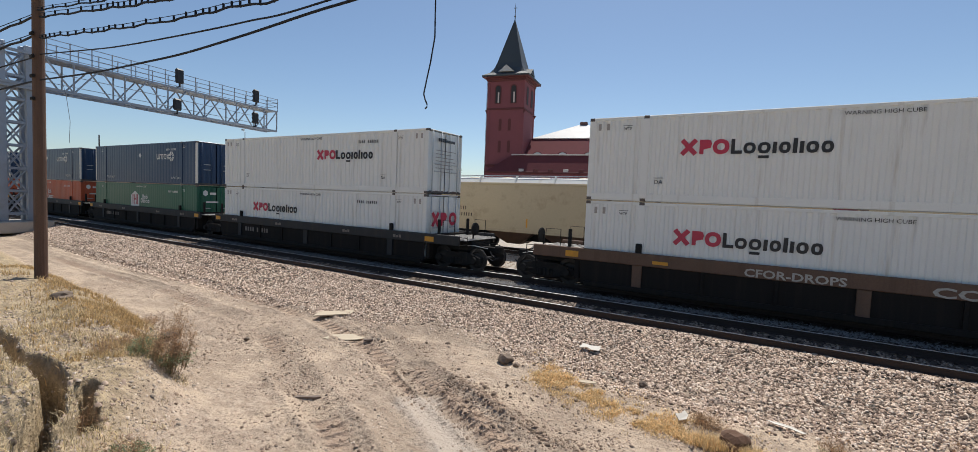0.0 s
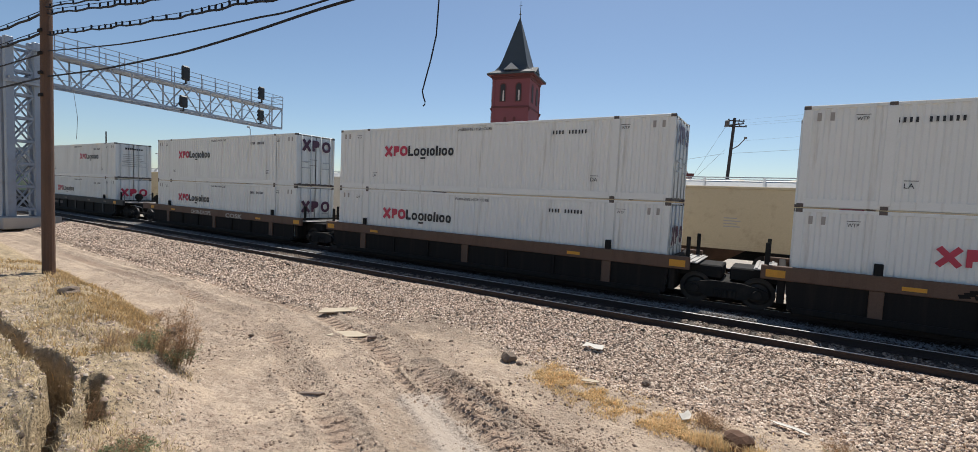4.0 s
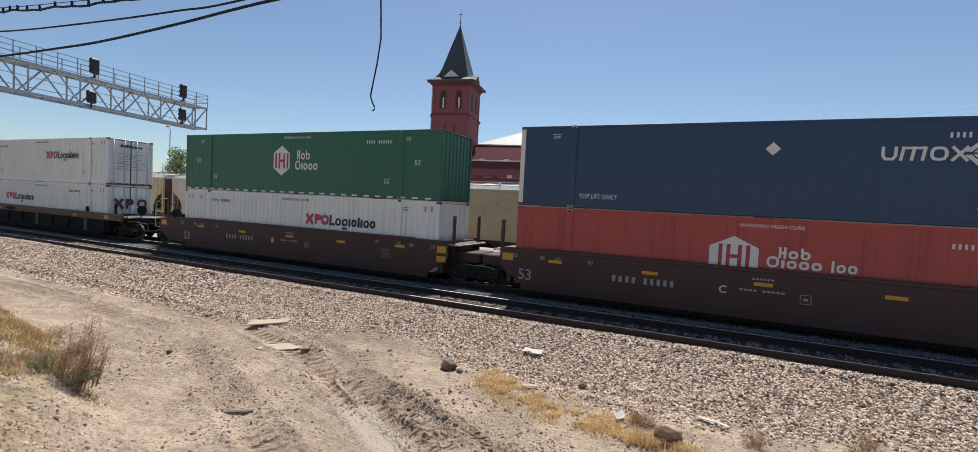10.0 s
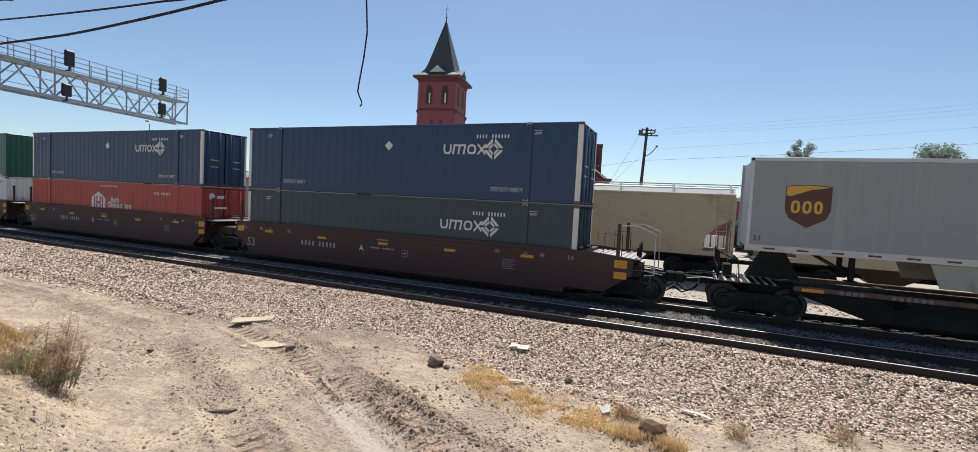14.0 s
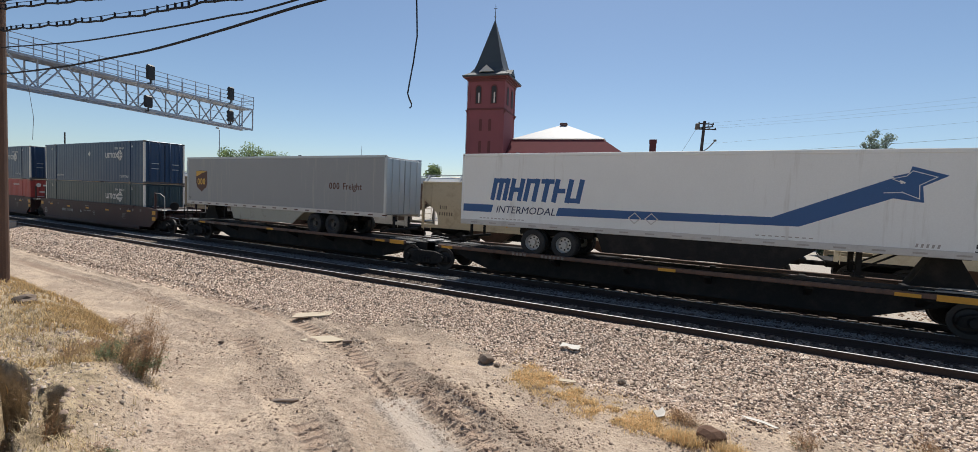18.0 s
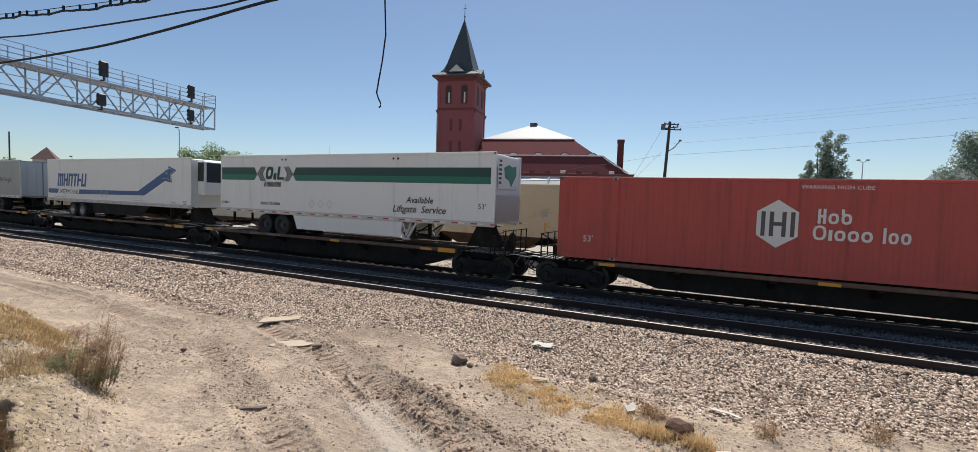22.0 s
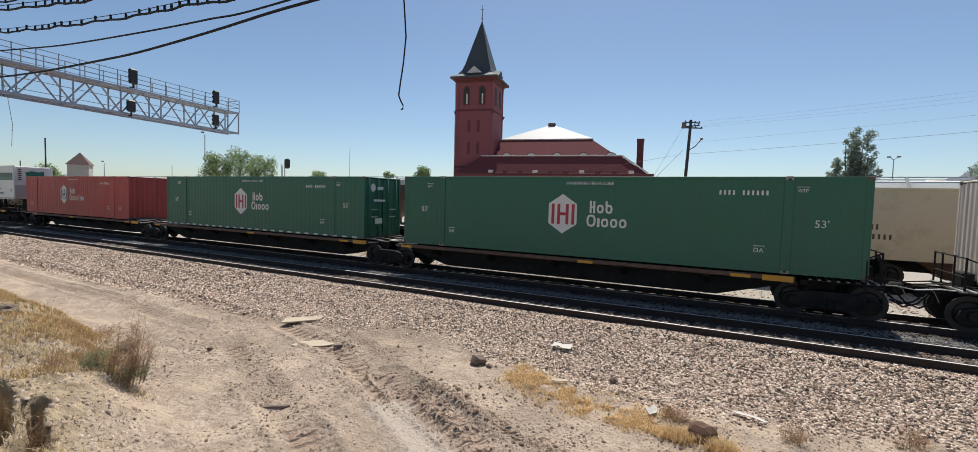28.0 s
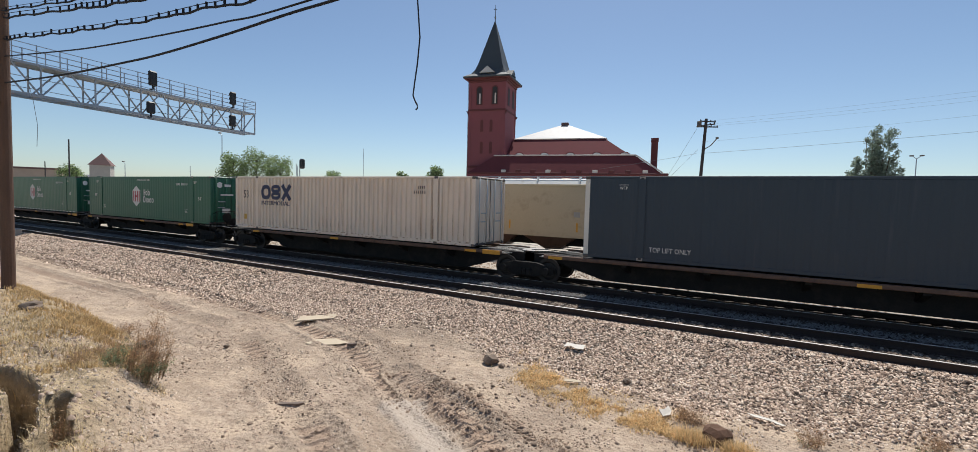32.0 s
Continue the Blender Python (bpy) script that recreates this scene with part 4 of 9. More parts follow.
def coupler_parts(root, x, e, tall=1.05):
    """Draft gear, knuckle, hoses and a hand brake platform at a free end. e: which way the end looks."""
    sh = Shape().cbox(min(x, x + e * 1.35), max(x, x + e * 1.35), -0.11, 0.11, 0.78, 0.98, 0.03)
    sh.cbox(x + e * 1.35 - 0.16, x + e * 1.35 + 0.16, -0.17, 0.15, 0.7, 1.06, 0.05)
    part("coupler", sh, BLACK_STEEL, root)
    part("air_hose", Shape().tube([(x + e * 0.7, -0.35, 0.85), (x + e * 0.95, -0.4, 0.55), (x + e * 1.25, -0.38, 0.42), (x + e * 1.55, -0.36, 0.6)], 0.028, 6), CABLE, root)
    for k, (yy, zz) in enumerate(((-0.75, 1.0), (-0.5, 1.12), (0.3, 1.08))):
        part("end_rod", Shape().tube([(x - e * 0.5, yy, zz), (x + e * 0.6, yy - 0.1, zz + 0.06), (x + e * 1.1, yy + 0.2, zz - 0.05)], 0.02, 5), BLACK_STEEL if k else ALLOY_PALE, root)
    part("hose_loop", Shape().tube([(x + e * 0.5, 0.35, 0.9), (x + e * 0.85, 0.3, 0.5), (x + e * 1.15, 0.28, 0.4), (x + e * 1.45, 0.3, 0.62)], 0.026, 6), CABLE, root)
    part("uncoupling_lever", Shape().tube([(x + e * 0.75, -1.3, 0.75), (x + e * 0.75, -0.9, 0.98), (x + e * 0.75, -0.2, 0.98)], 0.014, 5), BLACK_STEEL, root)


def stakes(root, xs, z0, z1, y, material=BLACK_STEEL):
    me = cached(("stake", z0, z1, material.name), lambda: Shape().cbox(-0.06, 0.06, -0.05, 0.05, z0, z1, 0.012).data("guide_post", material))
    for x in xs:
        for s in (-1, 1):
            part("guide_post", me, material, root, at=pose(x, s * y, 0))


def end_deck(root, x0, x1, z, w, rails=True, plate=BLACK_STEEL):
    part("end_walkway", Shape().cbox(x0, x1, -w, w, z - 0.07, z - 0.03, 0.01), plate, root, "dark deck under grating" if plate is BLACK_STEEL else "pale steel deck, sunlit look put into its colour")
    # pale bars draw the grating and its lit edges together
    grate = Shape()
    n = max(3, int((x1 - x0) / 0.2))
    for i in range(n):
        xa = x0 + (x1 - x0) * (i + 0.2) / n
        grate.box(xa, xa + 0.07, -w, w, z - 0.03, z)
    each("grating_bar", grate, DECK_GRATE, root)
    if rails:
        xm = (x0 + x1) / 2
        for s in (-1, 1):
            part("handrail", Shape().tube([(xm - 0.3, s * w, z - 0.1), (xm - 0.3, s * w, z + 0.75), (xm + 0.3, s * w, z + 0.75), (xm + 0.3, s * w, z - 0.1)], 0.016, 6), BLACK_STEEL, root)


def well_car(u, style, left_end, right_end, letter=""):
    """One unit of an articulated well car round the box that starts at u. left_end, right_end: 'free', 'shared' or 'next' (the neighbour carries the truck)."""
    brown = style == "brown"
    root = thing("well_car", "grimy black well car unit with faint stencils" if u < -20 else "brown-silled well car unit with dark ribbed sides and graffiti" if brown else "dark red-brown well car unit with white stencils and yellow markers", "rail car", "well cars of the train")
    half = C_LEN / 2
    top = 1.46 if brown else 1.64
    black = brown and u < -20
    paint = SILL_BLACK if black else SILL_BROWN if brown else CAR_BROWN
    reach = half + (0.75 if brown else 0.55)
    far = [half + (1.95 if kind == "free" else 0.55) for kind in (left_end, right_end)]
    for s in (-1, 1):
        y = s * 1.42
        if brown:
            part("top_sill", Shape().cbox(-half - (1.95 if left_end == "free" else 0.75), half + (1.95 if right_end == "free" else 0.75), y - 0.07, y + 0.07, 1.04, top, 0.02), paint, root)
            part("side_sheet", Shape().prism([(-half - 0.1, 1.04), (-half - 0.02, 0.2), (half + 0.02, 0.2), (half + 0.1, 1.04)], y - 0.012, y + 0.012), WELL_DARK, root)
            for i in range(7):
                x = -half + 1.98 + i * (C_LEN - 3.96) / 6
                wdt = 0.16 if i in (0, 3, 6) else 0.05
                part("side_rib", Shape().cbox(x - wdt, x + wdt, y + s * 0.012, y + s * 0.07, 0.3, 1.04, 0.012), paint if i in (0, 3, 6) else WELL_DARK, root)
            part("bottom_chord", Shape().cbox(-half + 0.1, half - 0.1, y - 0.09, y + 0.09, 0.12, 0.3, 0.02), WELL_DARK, root)
        else:
            part("side_sheet", Shape().prism([(-far[0], top - 0.14), (-far[0], 0.95), (-far[0] + 0.9, 0.3), (far[1] - 0.9, 0.3), (far[1], 0.95), (far[1], top - 0.14), (half + 0.5, top), (-half - 0.5, top)], y - 0.03, y + 0.03), paint, root)
            part("top_sill", Shape().cbox(-reach + 1.6, reach - 1.6, y - 0.06, y + 0.08, top - 0.1, top + 0.03, 0.015), paint, root)
            part("bottom_chord", Shape().cbox(-reach + 0.9, reach - 0.9, y - 0.06, y + 0.06, 0.1, 0.3, 0.02), paint, root)
    part("well_floor", Shape().box(-half, half, -1.36, 1.36, 0.2, 0.29), WELL_DARK, root)
    for e, kind in ((-1, left_end), (1, right_end)):
        xt = e * (half + 1.72)
        xo = e * (half + (2.15 if kind == "free" else 1.62))
        a, b = sorted((e * (half + 0.12), xo))
        part("end_sill", Shape().cbox(a, b, -0.75, 0.75, 0.78, 1.2, 0.04), BLACK_STEEL if brown else paint, root)
        part("bulkhead", Shape().cbox(min(e * half + e * 0.1, e * half + e * 0.3), max(e * half + e * 0.1, e * half + e * 0.3), -1.38, 1.38, 0.32, top - 0.04, 0.03), WELL_DARK if brown else paint, root)
        end_deck(root, *sorted((e * (half + 0.34), xo if kind == "free" else e * (half + 0.95))), top - 0.12 if not brown else top - 0.14, 1.25, rails=kind == "free", plate=DECK_GRATE)
        stakes(root, [e * (half + (1.43 if kind == "free" and not brown else 0.62))], 1.2, 2.64 if not brown else 2.1, 1.3 if kind == "free" and not brown else 1.12, BLACK_STEEL if brown else CAR_BROWN)
        if kind == "free" and not brown:
            for s in (-1, 1):
                # pale alloy puts the rail's sunlit tone into its colour
                part("grab_rail", Shape().tube([(e * (half + 1.45), s * 1.3, 2.58), (e * (half + 2.0), s * 1.3, 2.6), (e * (half + 2.6), s * 1.3, 2.36), (e * (half + 2.62), s * 1.3, 1.0), (e * (half + 2.3), s * 1.2, 0.95)], 0.022, 6), ALLOY_PALE, root, "pale bent grab rail")
        if kind != "next":
            truck_parts(root, e * (half + (1.6 if kind == "free" else 1.7)))
        if kind == "free":
            coupler_parts(root, e * (half + 1.75), e)
            part("brake_gear", Shape().lathe([(-0.05, 0.02), (-0.05, 0.27), (0.0, 0.29), (0.03, 0.27), (0.03, 0.05)], (e * (half + 2.1), -0.45, 1.75), "x", 16).tube([(e * (half + 2.0), -0.45, 1.1), (e * (half + 2.0), -0.45, 1.8)], 0.04, 6), BLACK_STEEL, root)
            sh = Shape()
            for i in range(4):
                sh.tube([(e * (half + 1.9), -1.35, 0.5 + 0.3 * i), (e * (half + 2.3), -1.35, 0.5 + 0.3 * i)], 0.013, 5)
            for k in (1.9, 2.3):
                sh.tube([(e * (half + k), -1.35, 0.4), (e * (half + k), -1.35, 1.45)], 0.013, 5)
            part("side_ladder", sh, BLACK_STEEL, root)
    y = -1.5 if brown else -1.456
    plate = cached("marker_plate", lambda: Shape().cbox(0, 0.5, -0.008, 0, 0, 0.11, 0.003).data("marker_plate", YELLOW))
    if brown:
        for x in (-half - 0.62, half + 0.12):
            part("yellow_end", Shape().cbox(x, x + 0.5, y - 0.006, y + 0.004, 1.12, 1.34, 0.003), YELLOW, root, "worn yellow end panel")
        for x in () if black else (-5.6, 4.6):
            part("marker_plate", plate, YELLOW, root, at=pose(x, y + 0.006, 1.14))
        if black:
            sh = Shape()
            for x in (-6.9, -2.6, 2.9, 6.3):
                bars(sh, x, 1.16, [(0.16, 1), (0.1, 0.7), (0.13, 1)], 0.13, 0.05, y=-1.491)
            bars(sh, -5.6, 0.62, [(0.14, 1)] * 4 + [(0.1, 0)] + [(0.13, 1)] * 5, 0.24, 0.1, y=-1.433)
            each("stencil_bar", sh, MARK_FAINT, root)
        lock = cached("box_lock", lambda: Shape().cbox(-0.1, 0.1, -0.05, 0.05, 0, 0.34, 0.02).data("corner_lock", BLACK_STEEL))
        for x in (-half + 1.98, half - 1.98):
            part("corner_lock", lock, BLACK_STEEL, root, at=pose(x, -1.4, top - 0.02))
    else:
        for x in (-3.5, 2.9, -0.25):
            part("marker_plate", plate, YELLOW, root, at=pose(x, y, 1.14))
        for x in (-half + 1.35, half - 2.0):
            part("marker_plate", plate, YELLOW, root, at=pose(x, y, 1.2))
        for e in (-1, 1):
            x = e * (far[(e + 1) // 2] - (0.4 if far[(e + 1) // 2] > half + 1 else 0.3)) - 0.2
            part("yellow_end", Shape().cbox(x, x + 0.42, y - 0.008, y + 0.002, 1.15, 1.42, 0.003), YELLOW, root)
            if e > 0:
                part("yellow_end", Shape().cbox(x, x + 0.42, y - 0.008, y + 0.002, 0.78, 1.02, 0.003), YELLOW, root)
        words("53", -half + 0.2, 0.5, 0.4, MARK_DIM, root, y=y, bold=0.006)
        words(letter, -1.2, 0.82, 0.24, MARK_WHITE, root, y=y, bold=0.006)
        for s, x in ((-1, -half), (1, half - 0.4)):
            for text, d in (("53", 0.1), ("48", 1.15), ("45", 1.75), ("40", 2.9)):
                words(text, s * (half - d) - 0.15, 1.28, 0.15, MARK_DIM, root, y=y)
        sh = Shape()
        bars(sh, -4.45, 0.8, [(0.11, 1)] * 4 + [(0.06, 0)] + [(0.1, 1)] * 5, 0.21, 0.105, y=y)
        each("number_bar", sh, MARK_DIM, root)
        sh = Shape()
        bars(sh, -0.62, 0.96, [(0.09, 1)] * 4 + [(0.1, 0)] + [(0.09, 1)] * 5, 0.06, 0.03, y=y)
        bars(sh, -0.3, 1.32, [(0.07, 1)] * 6, 0.05, 0.03, y=y)
        each("stencil_bar", sh, MARK_DIM, root)
        sh = Shape()
        for i in range(5):
            bars(sh, half - 2.7, 0.72 + 0.08 * i, [(0.5 - 0.1 * (i % 2), 1)], 0.03, y=y)
        each("stencil_bar", sh, MARK_FAINT, root)
        sh = Shape()
        for a, b, c2, d in ((0.95, 1.23, 0.74, 0.755), (0.95, 1.23, 1.0, 1.015), (0.95, 0.965, 0.755, 1.0), (1.215, 1.23, 0.755, 1.0), (1.03, 1.15, 0.84, 0.91)):
            sh.box(a, b, y - 0.003, y, c2, d)
        each("stencil_line", sh, MARK_DIM, root)
    MOVERS.append((root, u + half, Y_TRAIN, 0.0))
    return root


for u, left, right in ((-88.1, "next", "next"), (-68.4, "shared", "next"), (-48.95, "shared", "next"), (-29.45, "shared", "free"),
                       (-5.9, "free", "next"), (13.85, "shared", "next"), (33.48, "shared", "free")):
    car = well_car(u, "brown", left, right)
    if u == -5.9:
        words("CFOR-DROPS", -2.9, 1.08, 0.24, GRAFFITI, car, "graffiti", y=-1.499, bold=0.008, wide=1.25, label="chalky white graffiti")
        words("COSK", 1.35, 1.06, 0.26, GRAFFITI, car, "graffiti", y=-1.499, bold=0.01, wide=1.9, label="chalky white graffiti")
    if u == 33.48:
        sh = Shape()
        for i in range(14):
            x, zz = -4.5 + 0.1 * i, 1.1 + 0.12 * ((i * 7) % 3) / 2
            sh.prism([(x, zz), (x + 0.22, zz + 0.03), (x + 0.16, zz + 0.12), (x - 0.03, zz + 0.1)], -1.502 - 0.0005 * i, -1.499)
        tagged(part("graffiti", sh, WELL_DARK, car, "dark scribbled graffiti"), "dark scribbled graffiti", kind="stuff")
for u, left, right, letter in ((57.2, "free", "next", "B"), (76.72, "shared", "next", "C"), (96.2, "shared", "free", "A")):
    well_car(u, "red", left, right, letter)


def spine_car(u, left_truck, right_truck, left_free, right_free, own_right, wheels_ride=False, x_wheels=(0, 0), low=0.27):
    """One unit of a spine car: a deep centre sill that tapers at the ends, arms, side sills, decks and trucks. Truck places are on the train."""
    c = u + C_LEN / 2
    a, b = left_truck - c, right_truck - c
    root = thing("spine_car", "black spine car unit with rust-brown side sills and yellow markers", "rail car", "spine cars of the train")
    part("centre_sill", Shape().prism([(a - 0.2, 1.06), (a - 0.2, 0.72), (a + 1.35, 0.72), (a + 3.0, low), (b - 3.0, low), (b - 1.35, 0.72), (b + 0.2, 0.72), (b + 0.2, 1.06)], -0.62, 0.62), BLACK_STEEL, root)
    for x in (-6.6, -4.0, -1.3, 1.3, 4.0, 6.6):
        part("cross_arm", Shape().prism([(-1.3, 1.05), (-1.3, 0.92), (-0.6, 0.62), (0.6, 0.62), (1.3, 0.92), (1.3, 1.05)], x - 0.09, x + 0.09, "x"), BLACK_STEEL, root)
    for s in (-1, 1):
        y = s * 1.32
        part("side_sill", Shape().cbox(a + 0.9, b - 0.9, y - 0.06, y + 0.06, 0.99, 1.13, 0.02), SPINE_BROWN, root)
        if wheels_ride:
            part("wheel_ramp", Shape().cbox(x_wheels[0], x_wheels[1], min(s * 0.66, s * 1.26), max(s * 0.66, s * 1.26), 0.98, 1.04, 0.01), WELL_DARK, root)
    plate = cached("sill_marker", lambda: Shape().cbox(0, 0.55, -0.008, 0, 0, 0.1, 0.003).data("marker_plate", YELLOW))
    for x in (a + 1.1, -0.2, b - 2.6):
        part("marker_plate", plate, YELLOW, root, at=pose(x, -1.381, 0.99))
    part("yellow_end", Shape().cbox(b - 1.75, b - 0.95, -1.388, -1.379, 0.96, 1.13, 0.003), YELLOW, root)
    sh = Shape()
    bars(sh, -5.6, 1.0, [(0.1, 1)] * 4 + [(0.5, 0)] + [(0.1, 1)] * 6, 0.105, 0.06, y=-1.381)
    if wheels_ride:
        each("stencil_bar", sh, MARK_FAINT, root)
    for x, e, free in ((a, -1, left_free), (b, 1, right_free)):
        if free:
            end_deck(root, *sorted((x - e * 0.6, x + e * 1.2)), 1.09, 1.2)
        else:
            part("connector", Shape().lathe([(0.78, 0.5), (1.0, 0.5), (1.1, 0.42), (1.1, 0.3), (1.04, 0.28)], (x, 0, 0), "z", 18).cbox(min(x, x - e * 1.2), max(x, x - e * 1.2), -0.4, 0.4, 0.75, 1.05, 0.05), BLACK_STEEL, root)
            # pale slats draw the steps and their lit edges
            grate = Shape()
            for q in range(5):
                for side in (-1.28, 0.78):
                    grate.box(*sorted((x - e * 0.7, x - e * 1.5)), side + q * 0.11, side + q * 0.11 + 0.035, 1.02, 1.05)
            each("step_slat", grate, DECK_GRATE, root)
            if e > 0:
                part("centre_plate", Shape().lathe([(1.105, 0.2), (1.135, 0.2), (1.135, 0.56), (1.105, 0.56), (1.105, 0.2)], (x, 0, 0), "z", 20, False), DECK_GRATE, root, "bright steel ring over the joint")
            rods = Shape()
            for yy, zz, l in ((-1.05, 1.22, 1.7), (-0.85, 1.16, 2.2), (-0.55, 1.24, 1.5), (0.55, 1.2, 2.0), (0.95, 1.24, 1.6)):
                rods.tube([(x - e * 0.15, yy, zz - 0.05), (x - e * (0.15 + 0.4 * l), yy, zz), (x - e * l, yy, zz - 0.03)], 0.015, 5)
            each("brake_rod", rods, DECK_GRATE if e > 0 else BLACK_STEEL, root)
    truck_parts(root, a)
    if own_right:
        truck_parts(root, b)
    if left_free:
        coupler_parts(root, a - 0.9, -1)
    if right_free:
        coupler_parts(root, b + 0.9, 1)
        part("brake_gear", Shape().lathe([(-0.04, 0.02), (-0.04, 0.27), (0.0, 0.29), (0.03, 0.27), (0.03, 0.05)], (b + 1.15, -0.5, 1.6), "x", 16).tube([(b + 1.1, -0.5, 1.0), (b + 1.1, -0.5, 1.65)], 0.04, 6), BLACK_STEEL, root)
        sh = Shape()
        for i in range(4):
            sh.tube([(b + 0.75, -1.3, 0.45 + 0.28 * i), (b + 1.15, -1.3, 0.45 + 0.28 * i)], 0.02, 5)
        for k in (0.75, 1.15):
            sh.tube([(b + k, -1.3, 0.4), (b + k, -1.3, 1.75)], 0.02, 5)
        part("side_ladder", sh, BLACK_STEEL, root)
    for x, e, free in ((a, -1, left_free), (b, 1, right_free)):
        if free:
            xe = x + e * 1.12
            rail = Shape()
            for yy in (-1.1, -0.35, 0.5, 1.1):
                rail.tube([(xe, yy, 1.02), (xe, yy, 1.98)], 0.026, 6)
            for zz in (1.45, 1.95):
                rail.tube([(xe, -1.12, zz), (xe, 1.12, zz)], 0.02, 6)
            rail.tube([(xe, -1.1, 1.95), (xe - e * 0.55, -1.18, 1.7), (xe - e * 0.6, -1.18, 1.05)], 0.02, 6)
            each("crossover_rail", rail, BLACK_STEEL, root)
            part("control_box", Shape().cbox(xe - e * 0.32 - 0.13, xe - e * 0.32 + 0.13, -0.3, 0.35, 1.1, 1.5, 0.03), BLACK_STEEL, root)
    MOVERS.append((root, c, Y_TRAIN, 0.0))
    return root


spine_car(117.55, 118.0, 135.85, True, False, False, True, (2.0, 8.0), 0.2)
spine_car(137.8, 135.85, 154.35, False, False, False, True, (-7.6, -2.0), 0.2)
spine_car(156.5, 154.35, 171.95, False, True, True, True, (-7.6, -2.0), 0.2)
spine_car(175.2, 175.65, 193.6, True, False, False)
spine_car(195.9, 193.6, 213.2, False, False, False)
spine_car(214.35, 213.2, 229.7, False, True, True)
spine_car(233.0, 233.65, 251.35, True, False, False, low=0.2)
spine_car(253.75, 251.35, 271.3, False, True, True)


# ---- the train: road trailers ----
def wheel_pair(root, x, s, steel=RIM):
    tyre = cached("tyre", lambda: Shape().lathe([(-0.28, 0.3), (-0.28, 0.44), (-0.25, 0.5), (-0.05, 0.5), (-0.02, 0.45), (0.02, 0.45), (0.05, 0.5), (0.25, 0.5), (0.28, 0.44), (0.28, 0.3)], (0, 0, 0), "y", 28, False).data("tyre", RUBBER))
    rim = cached(("rim", steel.name), lambda: Shape().lathe([(-0.27, 0.30), (-0.24, 0.29), (-0.13, 0.25), (-0.13, 0.12), (-0.24, 0.1), (-0.24, 0.03), (-0.25, 0.004)], (0, 0, 0), "y", 20, False).data("rim", steel))
    # hand holes are solid dark discs, their colour stands for shade inside
    hole = cached("rim_hole", lambda: Shape().lathe([(-0.005, 0.035), (0.005, 0.035)], (0, 0, 0), "y", 8).data("hand_hole", RUBBER))
    w = part("wheel", tyre, RUBBER, root, at=pose(x, s * 0.98, 1.545 - 2.08, 0, 0, 0 if s < 0 else 180))
    part("rim", rim, steel, w)
    for k in range(8):
        part("hand_hole", hole, RUBBER, w, at=pose(0.19 * math.cos(k * math.pi / 4), -0.135, 0.19 * math.sin(k * math.pi / 4)))


